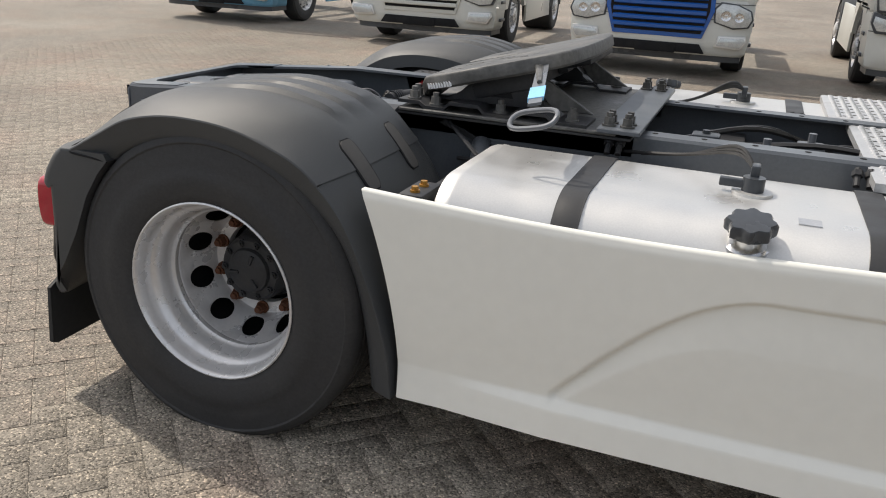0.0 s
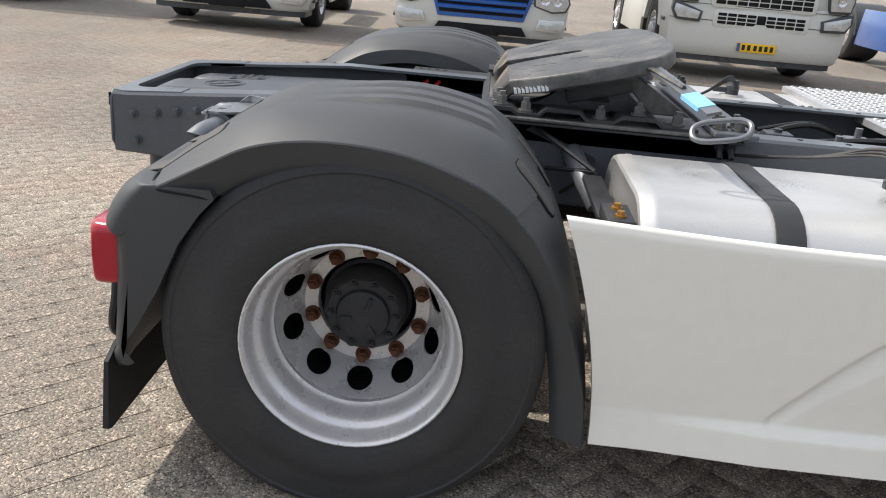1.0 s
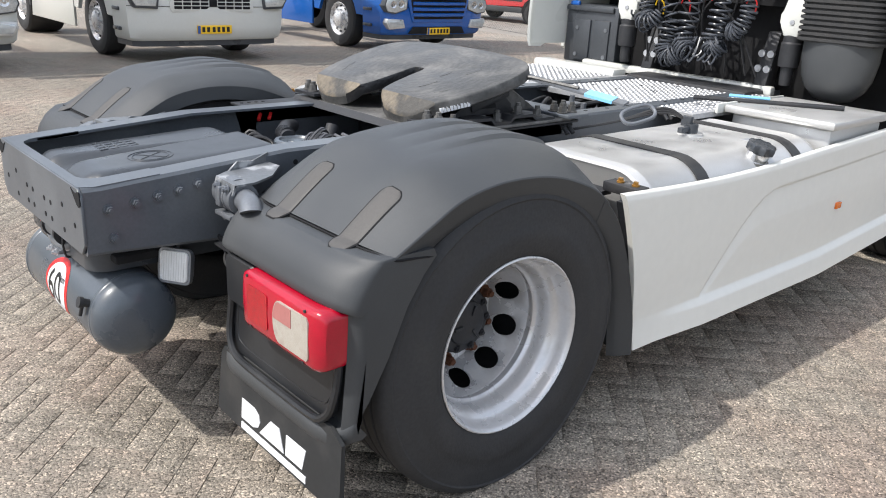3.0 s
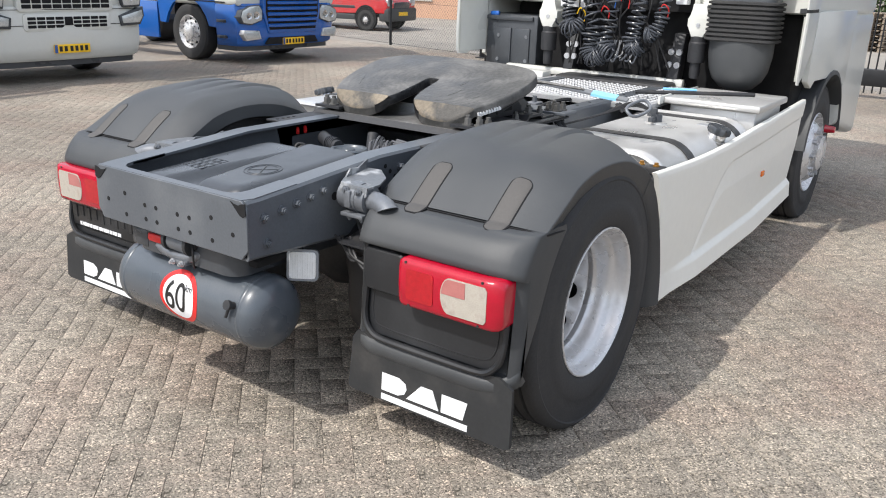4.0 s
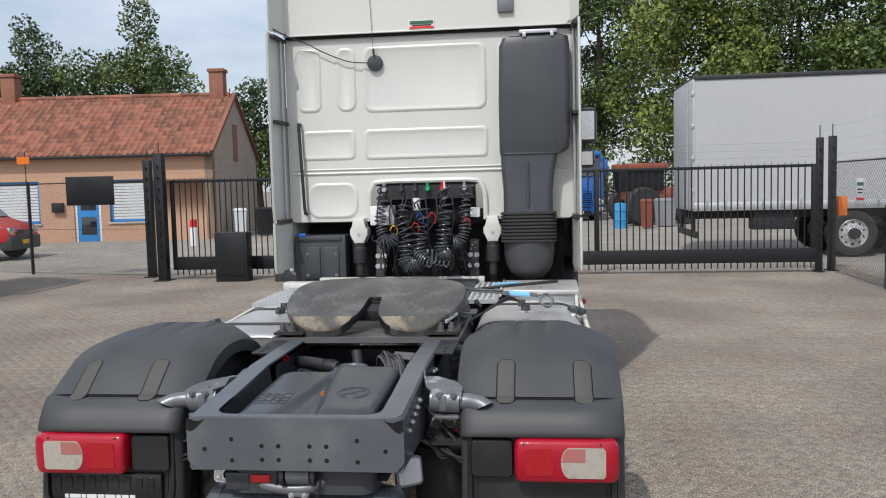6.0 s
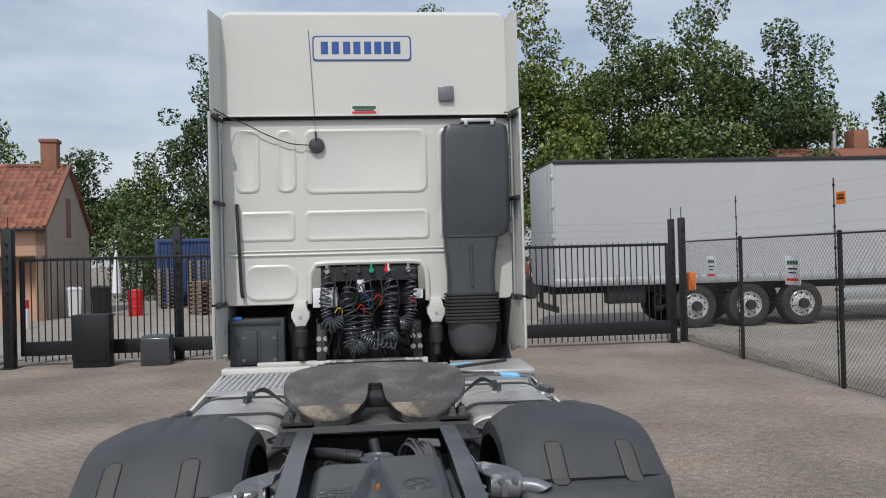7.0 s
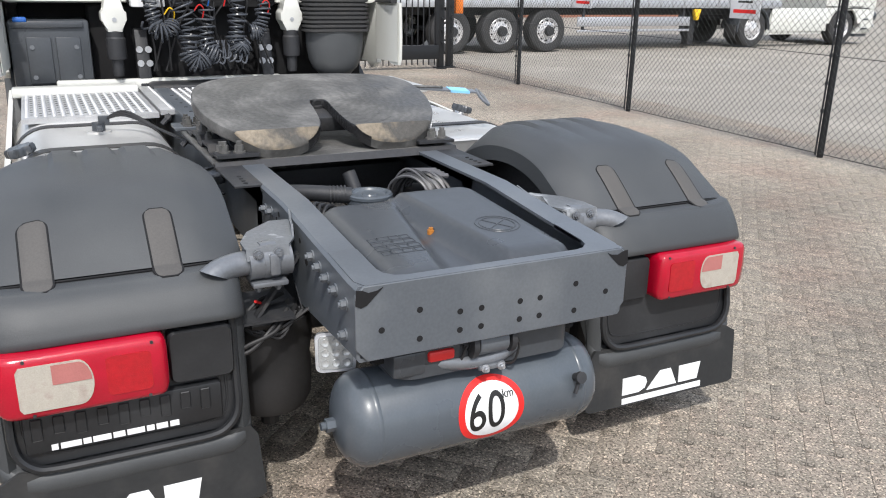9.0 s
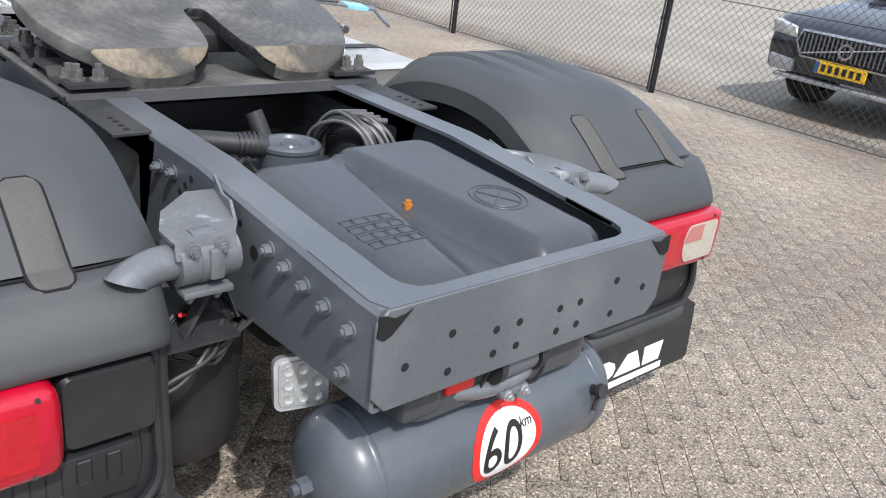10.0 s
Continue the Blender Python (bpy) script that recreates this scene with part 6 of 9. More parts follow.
# loom and hoses at the rear of the mounting plate
loom = random.Random(8)
for k in range(11):
    bm = B()
    y = -0.25 + 0.009 * k
    j = [loom.uniform(-0.022, 0.022) for _ in range(6)]
    tube(bm, smooth_path(((0.03 + j[0], y + 0.06, 0.80), (-0.01 + j[1], y + 0.05, 0.90 + j[2] * 0.5), (-0.08 + j[3], y + 0.02, 0.950 + 0.5 * j[4]), (-0.15 + 0.5 * j[5], y - 0.02, 0.91), (-0.19 + j[0], y - 0.04, 0.82), (-0.20 + j[3], y - 0.05, 0.72)), 6), 0.0055 if k % 3 else 0.0085, 6)
    part("loom_cable", bm, M_LOOM if k % 3 else M_CABLE, truck)
bm = B()
box(bm, -0.13, 0.05, -0.31, -0.17, 0.72, 0.875, 0.012)
part("valve_block", bm, M_BLACK, truck)
for k in range(4):
    bm = B()
    tube(bm, ((0.00 - 0.035 * k, -0.30, 0.93), (0.01 - 0.035 * k, -0.20, 0.935)), 0.009, 8)
    part("valve_fitting", bm, M_LOOM, truck)
# ribbed hose that runs into the neck of the moulded tank
bm = B()
tube(bm, smooth_path(((0.10, 0.32, 0.87), (0.02, 0.24, 0.885), (-0.05, 0.13, 0.885), (-0.066, 0.075, 0.880)), 6), 0.030, 14)
part("filler_hose", bm, M_DARKSTEEL, truck, "grey ribbed filler hose")
for k in range(5):
    bm = B()
    p, d = Vector((-0.046 - 0.003 * k, 0.150 - 0.013 * k, 0.885)), Vector((-0.25, -0.97, 0.0)).normalized()
    cyl(bm, p, p + d * 0.006, 0.0335, n=16)
    part("hose_rib", bm, M_DARKSTEEL, truck)
for k in range(3):
    bm = B()
    tube(bm, smooth_path(((-0.20, 0.24, 0.80), (-0.15, 0.20 + 0.02 * k, 0.865 + 0.01 * k), (-0.10, 0.15, 0.85 - 0.01 * k), (-0.12, 0.11, 0.80)), 5), 0.008, 8)
    part("loom_cable", bm, M_CABLE, truck)
bm = B()
cyl(bm, (0.05, -0.01, 0.80), (0.11, 0.02, 0.925), 0.026, n=14)
part("breather", bm, M_DARKSTEEL, truck)
for k in range(2):
    bm = B()
    cyl(bm, (0.02 - 0.05 * k, 0.365, 0.925), (0.0 - 0.05 * k, 0.345, 0.905), 0.008, n=10)
    part("red_plug", bm, M_REDPLASTIC, truck)
# lashed grab pipe and tools laid on the right tank cover
bm = B()
tube(bm, ((2.02, -0.45, 0.990), (2.42, -1.05, 0.998)), 0.012, 8)
part("rod", bm, M_DARKSTEEL, truck)
bm = B()
box(bm, -0.02, 0.02, -0.10, 0.10, 0, 0.012, 0.003, 1, pose(2.2, -0.66, 1.004, 0, 0, 30))
part("blue_handle", bm, M_LIGHTBLUE, truck)

# ---- catwalk plates ----


def catwalk(x0, x1, y0, y1, z, perf):
    p = new("catwalk_plate")
    p.parent = truck
    p["label"] = "pale aluminium tread plate with raised studs"
    bm = B()
    loft(bm, [[(x, y, z - 0.03) for x, y in ((x0, y0), (x1, y0), (x1, y1), (x0, y1))], [(x, y, z - 0.004) for x, y in ((x0, y0), (x1, y0), (x1, y1), (x0, y1))], [(x, y, z) for x, y in ((x0 + 0.01, y0 + 0.01), (x1 - 0.01, y0 + 0.01), (x1 - 0.01, y1 - 0.01), (x0 + 0.01, y1 - 0.01))]])
    part("sheet", bm, M_TREAD, p)
    bm = B()
    nx, ny = int((x1 - x0 - 0.08) / 0.042), int((y1 - y0 - 0.06) / 0.042)
    for i in range(nx + 1):
        for j in range(ny + 1):
            cx, cy = x0 + 0.04 + i * 0.042, y0 + 0.035 + j * 0.042
            cyl(bm, (cx, cy, z - 0.001), (cx, cy, z + 0.005), 0.013, 0.009, n=8)
    ob = part("tread_pattern", bm, M_TREAD, p)
    ob["kind"] = "stuff"
    bm = B()
    for i in range(nx):
        for j in range(ny):
            if (i + j) % 2 == 0:
                cx, cy = x0 + 0.061 + i * 0.042, y0 + 0.056 + j * 0.042
                cyl(bm, (cx, cy, z - 0.0005), (cx, cy, z + 0.0008), 0.008, n=8)
    ob = part("perforation", bm, M_BLACK, p)
    ob["kind"] = "stuff"
    return p


catwalk(1.70, 2.58, 0.500, 1.15, 0.948, True)
catwalk(1.76, 2.80, -0.62, 0.485, 0.952, True)
bm = B()
box(bm, 2.00, 2.62, -1.20, -0.64, 0.945, 0.985, 0.012)
box(bm, 2.05, 2.60, -1.17, -0.66, 0.50, 0.95, 0.02)
part("battery_cover", bm, M_ALU, truck, "smooth aluminium cover")
bm = B()
box(bm, 2.805, 2.86, -0.46, 0.95, 0.945, 0.998, 0.012)
box(bm, 2.585, 2.72, 0.50, 1.20, 0.930, 0.985, 0.012)
part("white_edge_panel", bm, M_WHITE, truck)
bm = B()
box(bm, 1.95, 2.62, -0.638, -0.622, 0.94, 0.99, 0.006)
part("white_trim", bm, M_WHITE, truck)

# ---- cab ----
cab = new("cab")
cab.parent = truck
cab["label"] = "white high-roof sleeper cab"
bm = B()
# body: rings from the rear wall to the windscreen
def cab_ring(x, hw, z0, z1, r):
    return [(x, y, z) for y, z in rrect(-hw, hw, z0, z1, r, 6)]
loft(bm, [cab_ring(2.90, 1.205, 1.47, 3.02, 0.05), cab_ring(2.94, 1.215, 1.46, 3.03, 0.06), cab_ring(4.6, 1.24, 1.40, 3.06, 0.08), cab_ring(5.0, 1.235, 1.35, 3.02, 0.16), cab_ring(5.14, 1.15, 1.30, 2.9, 0.22)])
part("shell", bm, M_WHITE, cab, angle=30)
bm = B()
loft(bm, [cab_ring(4.15, 1.235, 0.62, 1.46, 0.05), cab_ring(5.0, 1.235, 0.45, 1.46, 0.06), cab_ring(5.16, 1.17, 0.42, 1.40, 0.10)])
part("front_lower_body", bm, M_WHITE, cab)
for s in (-1, 1):
    bm = B()
    prism(bm, [(2.93, 1.48), (2.90, 1.05), (3.02, 1.00), (3.10, 1.05)] + [(FRONT_X + 0.60 * math.cos(radians(a)), HUB_Z + 0.60 * math.sin(radians(a))) for a in (112, 90, 70, 50)] + [(4.2, 0.95), (4.2, 1.48)], s * 1.20, s * 1.238, "y", 0.006)
    part("wheel_arch_panel", bm, M_WHITE, cab)
    bm = B()
    rings = []
    for a in range(10, 171, 10):
        c, q = math.cos(radians(a)), math.sin(radians(a))
        rings.append([(FRONT_X + r * c, s * y, HUB_Z + r * q) for r, y in ((0.56, 0.86), (0.58, 0.86), (0.60, 1.22), (0.60, 1.245), (0.57, 1.25), (0.56, 1.22))])
    loft(bm, rings)
    part("front_mudguard", bm, M_PLASTIC, cab)
# roof deflector above the seam
bm = B()
loft(bm, [[(2.86 + dx, y, z) for y, z in rrect(-1.205, 1.205, 3.03, zt, 0.10, 6)] for dx, zt in ((0.0, 3.88), (0.04, 3.92), (0.8, 3.95), (1.5, 3.70), (2.2, 3.2))])
part("roof_deflector", bm, M_WHITE, cab, angle=30)
bm = B()
box(bm, 2.862, 2.90, -1.19, 1.19, 3.008, 3.030, 0.003, 1)
part("seam_gap", bm, M_BLACK, cab)
bm = B()
box(bm, 2.845, 2.90, -1.2, 1.2, 3.030, 3.042, 0.004)
part("seam_lip", bm, M_WHITE, cab)


def rear_panel(y0, y1, z0, z1, r, inward=True):
    """A pressed field in the rear wall: a rounded ridge round a flat face."""
    bm = B()
    o = rrect(y0, y1, z0, z1, r, 5)
    cy, cz = (y0 + y1) / 2, (z0 + z1) / 2

    def ring(x, d):
        hy, hz = (y1 - y0) / 2, (z1 - z0) / 2
        return [(x, cy + (y - cy) * (hy - d) / hy, cz + (z - cz) * (hz - d) / hz) for y, z in o]
    loft(bm, [ring(2.905, 0.0), ring(2.8965, 0.0), ring(2.890, 0.010), ring(2.888, 0.018), ring(2.890, 0.027), ring(2.8955, 0.040)])
    part("pressed_panel", bm, M_WHITE, cab, angle=25)


for p in ((0.93, 1.135, 2.40, 2.93, 0.06), (0.63, 0.80, 2.40, 2.93, 0.07), (-0.47, 0.565, 2.385, 2.93, 0.07), (0.65, 1.11, 1.995, 2.245, 0.04), (-0.475, 0.570, 1.99, 2.245, 0.04), (-1.12, -0.56, 2.40, 2.93, 0.07), (-1.12, -0.56, 1.99, 2.245, 0.04), (0.64, 1.08, 1.50, 1.80, 0.10)):
    rear_panel(p[0] - 0.03, p[1] - 0.03, *p[2:])
bm = B()
for z, r in ((1.882, 0.010), (1.914, 0.006)):
    tube(bm, ((2.895, -1.16, z), (2.895, 1.16, z)), r, 8)
part("pressed_rib", bm, M_WHITE, cab)
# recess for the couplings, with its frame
# flat black face on the wall, its colour stands for shade in the recess
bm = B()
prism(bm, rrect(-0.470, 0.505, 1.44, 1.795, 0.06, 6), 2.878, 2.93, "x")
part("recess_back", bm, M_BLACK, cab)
# grey patches at both sides stand for the recess's white paint in shade
for y0, y1, z0, z1 in ((0.415, 0.495, 1.56, 1.765), (-0.460, -0.395, 1.56, 1.765)):
    bm = B()
    box(bm, 2.868, 2.880, y0, y1, z0, z1, 0.004)
    part("recess_liner", bm, M_SHADED_WHITE, cab, "white paint inside the coupling recess, coloured grey for its shade")
bm = B()
arch = [(2.880, -0.475, 1.47), (2.880, -0.470, 1.68), (2.880, -0.44, 1.765), (2.880, -0.37, 1.800), (2.880, 0.0, 1.803), (2.880, 0.41, 1.800), (2.880, 0.475, 1.765), (2.880, 0.508, 1.68), (2.880, 0.512, 1.47)]
tube(bm, smooth_path(arch, 4), 0.022, 8)
part("recess_frame", bm, M_WHITE, cab)
for y in (0.585, -0.535):
    bm = B()
    prism(bm, [(y - 0.05, 1.50), (y - 0.05, 1.425), (y - 0.075, 1.41), (y - 0.075, 1.355), (y - 0.052, 1.34), (y - 0.045, 1.29), (y + 0.045, 1.29), (y + 0.052, 1.34), (y + 0.075, 1.355), (y + 0.075, 1.41), (y + 0.05, 1.425), (y + 0.05, 1.50)], 2.76, 2.90, "x", 0.008)
    part("cab_mount_bracket", bm, M_WHITE, cab)
    bm = B()
    cyl(bm, (2.755, y, 1.365), (2.762, y, 1.365), 0.014, n=10)
    part("bolt", bm, M_GALV, cab)
    bm = B()
    revolve(bm, [(0.03, 1.02), (0.035, 1.05), (0.035, 1.12), (0.055, 1.125), (0.058, 1.15), (0.058, 1.25), (0.05, 1.26), (0.05, 1.29), (0.03, 1.30)], 20, "z", (2.80, y, 0))
    part("cab_spring", bm, M_DARKSTEEL, truck)
    bm = B()
    sgn = 1 if y > 0 else -1
    prism(bm, [(2.80, 0.95), (2.92, 0.95), (2.98, 1.30), (2.90, 1.30)], y - sgn * 0.20, y - sgn * 0.12, "y", 0.01)
    part("cab_support", bm, M_DARKSTEEL, truck)
    for i in (0, 1):
        for j in (0, 1):
            bm = B()
            cyl(bm, (2.855 + 0.02 * j, y - sgn * (0.14 + 0.055 * i), 1.09 + 0.085 * j), (2.83 + 0.02 * j, y - sgn * (0.14 + 0.055 * i), 1.09 + 0.085 * j), 0.021, n=14)
            part("bright_bolt", bm, M_GALV, truck)
# side fairings behind the cab
for s in (-1, 1):
    f = new("side_fairing")
    f.parent = truck
    f["label"] = "white vertical air fairing at the edge of the cab"
    bm = B()
    rings = []
    for z, xe in ((1.50, 2.56), (1.6, 2.545), (2.3, 2.54), (3.0, 2.54), (3.03, 2.55)):
        rings.append([(2.93, s * 1.235, z), (2.70, s * 1.256, z), (xe + 0.01, s * 1.254, z), (xe, s * 1.247, z), (xe + 0.012, s * 1.235, z), (2.72, s * 1.236, z), (2.93, s * 1.218, z)])
    loft(bm, rings)
    part("panel", bm, M_WHITE, f)
    bm = B()
    rings = []
    for z, xe, xf in ((1.06, 2.57, 2.66), (1.10, 2.55, 2.75), (1.25, 2.545, 2.88), (1.48, 2.555, 2.93)):
        rings.append([(xf, s * 1.236, z), (xe + 0.01, s * 1.256, z), (xe, s * 1.248, z), (xe + 0.012, s * 1.236, z), (xf, s * 1.216, z)])
    loft(bm, rings)
    part("lower_panel", bm, M_WHITE, f)
    bm = B()
    loft(bm, [[(x, s * y, z) for x, y in ((2.90, 1.20), (2.58, 1.232), (2.57, 1.226), (2.89, 1.19))] for z in (1.08, 1.46)])
    part("fairing_inner", bm, M_WHITE, f)
    for z in (3.0, 2.31, 1.49):
        bm = B()
        box(bm, 2.60, 2.90, min(s * 1.19, s * 1.235), max(s * 1.19, s * 1.235), z - 0.014, z + 0.014, 0.003, 1)
        part("hinge", bm, M_DARKSTEEL, f)
    bm = B()
    tube(bm, ((2.80, s * 1.21, 1.5), (2.80, s * 1.21, 3.0)), 0.012, 8)
    part("hinge_rod", bm, M_GALV, f)
    # side strip of the deflector
    bm = B()
    loft(bm, [[(x, s * y, z) for x, y in ((2.90, 1.20), (2.62, 1.250), (2.60, 1.245), (2.61, 1.235), (2.89, 1.18))] for z in (3.05, 3.5, 3.85)])
    part("upper_panel", bm, M_WHITE, f)
# grab rail on the rear wall
bm = B()
tube(bm, ((2.89, 1.09, 2.30), (2.845, 1.09, 2.30), (2.84, 1.09, 2.27), (2.84, 1.065, 1.60), (2.845, 1.06, 1.545), (2.89, 1.06, 1.54)), 0.014, 8)
part("grab_rail", bm, M_DARKSTEEL, cab)
# round aerial foot, cable, sticker, lamp and plate on the deflector
bm = B()
revolve(bm, [(0.001, 2.845), (0.03, 2.846), (0.06, 2.855), (0.066, 2.868), (0.066, 2.885)], 28, "x", (0, 0.425, 2.79))
cyl(bm, (2.85, 0.425, 2.82), (2.84, 0.43, 2.90), 0.010, n=8)
cyl(bm, (2.84, 0.43, 2.90), (2.85, 0.47, 3.75), 0.0022, n=5)
part("aerial", bm, M_PLASTIC2, cab)
bm = B()
tube(bm, smooth_path(((2.855, 0.48, 2.79), (2.855, 0.65, 2.81), (2.855, 0.85, 2.89), (2.845, 1.0, 2.97), (2.80, 1.13, 3.02), (2.66, 1.23, 3.07)), 6), 0.005, 6)
part("aerial_cable", bm, M_CABLE, cab)
bm = B()
box(bm, 2.852, 2.8595, -0.085, 0.128, 3.036 + 0.012, 3.118, 0)
part("sticker", bm, M_PRINT, cab)
for y0, y1, z0, z1, mm in ((-0.075, 0.12, 3.088, 3.114, M_GREENPRINT), (-0.06, 0.10, 3.074, 3.083, M_BLACKPRINT), (-0.08, 0.122, 3.052, 3.069, M_REDPRINT)):
    bm = B()
    box(bm, 2.849, 2.8525, y0, y1, z0, z1)
    part("printed_bar", bm, mm, cab)
bm = B()
box(bm, 2.825, 2.862, -0.735, -0.605, 3.145, 3.275, 0.012)
part("deflector_lamp", bm, M_PIPE, cab)
bm = B()
o = rrect(-0.385, 0.44, 3.495, 3.705, 0.03)
loft(bm, [[(x, y, z) for y, z in o] for x in (2.8535, 2.8580)])
part("plate_border", bm, M_BLUEPRINT, cab)
bm = B()
o = rrect(-0.373, 0.428, 3.507, 3.693, 0.025)
loft(bm, [[(x, y, z) for y, z in o] for x in (2.8515, 2.8545)])
part("plate_face", bm, M_WHITE, cab)
for y in (0.34, 0.25, 0.155, 0.07, -0.02, -0.105, -0.185, -0.265):
    bm = B()
    box(bm, 2.8495, 2.8525, y - 0.03, y + 0.03, 3.55, 3.655)
    part("printed_bar", bm, M_BLUEPRINT, cab)

# ---- air intake on the right of the rear wall ----
snork = new("air_intake")
snork.parent = truck
snork["label"] = "black plastic air intake duct with ribbed bellows"
bm = B()
def duct(z, y0, y1, x0, x1, r):
    return [(x, y, z) for x, y in rrect(x0, x1, y0, y1, r, 5)]
loft(bm, [duct(2.94, -1.13, -0.70, 2.76, 2.88, 0.03), duct(2.925, -1.165, -0.645, 2.735, 2.88, 0.04), duct(2.86, -1.175, -0.615, 2.715, 2.88, 0.05), duct(2.4, -1.178, -0.605, 2.70, 2.88, 0.05), duct(2.10, -1.175, -0.605, 2.705, 2.88, 0.05), duct(2.03, -1.16, -0.605, 2.71, 2.88, 0.05), duct(1.995, -1.10, -0.61, 2.71, 2.88, 0.05)])
part("upper_box", bm, M_PLASTIC2, snork, angle=40)
bm = B()
loft(bm, [duct(2.00, -1.075, -0.612, 2.715, 2.88, 0.05), duct(1.85, -1.045, -0.62, 2.70, 2.88, 0.05), duct(1.70, -1.03, -0.632, 2.68, 2.87, 0.06), duct(1.53, -1.03, -0.632, 2.66, 2.87, 0.06)])
part("duct", bm, M_PLASTIC2, snork, angle=40)
bm = B()
cyl(bm, (2.70, -0.83, 1.93), (2.655, -0.83, 1.58), 0.012, n=8)
box(bm, 2.705, 2.72, -1.05, -0.64, 1.99, 2.005, 0.004)
part("ridge", bm, M_PLASTIC2, snork)
bm = B()
rings = []
for i in range(9):
    z = 1.53 - i * 0.028
    for dz, k in ((0, 0.0), (0.006, 0.014), (0.018, 0.014), (0.024, 0.0)):
        rings.append(duct(z - dz, -1.045 - k, -0.620 + k, 2.655 - k, 2.865 + k, 0.07))
loft(bm, rings)
part("bellows", bm, M_RUBBER, snork)
bm = B()
loft(bm, [[(2.76 + 0.11 * k * math.cos(a), -0.832 + 0.205 * k * math.sin(a), z) for a in [2 * math.pi * i / 28 for i in range(28)]] for z, k in ((1.30, 1.0), (1.20, 1.0), (1.10, 0.92), (1.04, 0.78), (0.99, 0.52), (0.972, 0.2))])
part("bowl", bm, M_PLASTIC, snork)
bm = B()
box(bm, 2.75, 2.90, -1.08, -0.78, 2.955, 2.985, 0.004)
for y in (-0.82, -1.04):
    box(bm, 2.72, 2.78, y - 0.015, y + 0.015, 2.92, 2.96, 0.004)
part("top_bracket", bm, M_GALV, snork)

# battery / service box below the wall on the left, with lid and screws
sb = new("service_box")
sb.parent = truck
sb.location = (0.25, 0.02, -0.072)
sb["label"] = "dark plastic service box under the cab"
bm = B()
box(bm, 2.62, 2.95, 0.705, 1.16, 1.03, 1.43, 0.02)
part("body", bm, M_PLASTIC2, sb)
bm = B()
for y0, y1 in ((0.765, 0.905), (0.93, 1.07)):
    box(bm, 2.606, 2.625, y0, y1, 1.05, 1.33, 0.008)
box(bm, 2.60, 2.63, 0.74, 1.15, 1.385, 1.42, 0.008)
part("lid", bm, M_PLASTIC2, sb)
for y, z in ((0.79, 1.27), (0.79, 1.09), (1.04, 1.27), (1.04, 1.09)):
    bm = B()
    cyl(bm, (2.607, y, z), (2.600, y, z), 0.014, n=12)
    part("screw", bm, M_PIPE, sb)
bm = B()
box(bm, 2.61, 2.64, 1.05, 1.13, 1.415, 1.45, 0.012)
part("blue_cap", bm, M_BLUE, sb)
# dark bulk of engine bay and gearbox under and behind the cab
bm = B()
# plain near-black blocks, the shade under the cab is put into their colour
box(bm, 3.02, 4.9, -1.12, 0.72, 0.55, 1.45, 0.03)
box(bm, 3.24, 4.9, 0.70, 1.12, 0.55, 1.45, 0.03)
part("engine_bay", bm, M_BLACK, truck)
bm = B()
box(bm, 2.60, 2.86, -0.42, 0.42, 0.72, 0.98, 0.03)
part("gearbox", bm, M_DARKSTEEL, truck)

# ---- coupling bar and coiled hoses ----
coup = new("coupling_panel")
coup.parent = truck
coup["label"] = "bar of air and electric couplings with coiled hoses"
bm = B()
loft(bm, [[(x, y, z) for y, z in ((-0.385, 1.65), (0.395, 1.65), (0.375, 1.765), (-0.365, 1.765))] for x in (2.80, 2.87)])
part("bar", bm, M_DARKSTEEL, coup)
for y, mm, r in ((0.36, M_GALV, 0.024), (0.215, M_PLASTIC2, 0.022), (0.10, M_PLASTIC2, 0.020), (-0.005, M_GREEN, 0.024), (-0.125, M_REDPRINT, 0.018), (-0.145, M_PRINT, 0.016), (-0.31, M_GALV, 0.024)):
    bm = B()
    cyl(bm, (2.80, y, 1.735), (2.755, y, 1.735), r, r * 0.8, n=14)
    cyl(bm, (2.775, y, 1.735), (2.77, y, 1.79), r * 0.5, n=8)
    part("coupling", bm, mm, coup)
bm = B()
box(bm, 2.74, 2.86, 0.28, 0.48, 1.44, 1.60, 0.008)
part("white_box", bm, M_PRINT, coup)
bm = B()
box(bm, 2.80, 2.87, -0.43, -0.35, 1.49, 1.57, 0.008)
part("white_box", bm, M_PRINT, coup)
bm = B()
cyl(bm, (2.75, 0.09, 1.56), (2.75, 0.09, 1.66), 0.035, n=14)
part("pale_bottle", bm, M_PRINT, coup)


def coil(pts, turns, r, w, material, name="coiled_hose"):
    """A hose wound round the line through pts."""
    line = smooth_path(pts, 24)
    n = turns * 12
    out = []
    for i in range(n + 1):
        f = (i / n) ** 0.72 * (len(line) - 1)
        a = min(int(f), len(line) - 2)
        p = line[a].lerp(line[a + 1], f - a)
        d = (line[a + 1] - line[a]).normalized()
        u, v = axes(d)
        t = 2 * math.pi * i / 12
        k = 1 + 0.20 * math.sin(i * 0.137 + turns) + 0.08 * math.sin(i * 0.37)
        out.append(p + (u * math.cos(t) + v * math.sin(t)) * r * k)
    bm = B()
    tube(bm, out, w, 6)
    part(name, bm, material, coup)


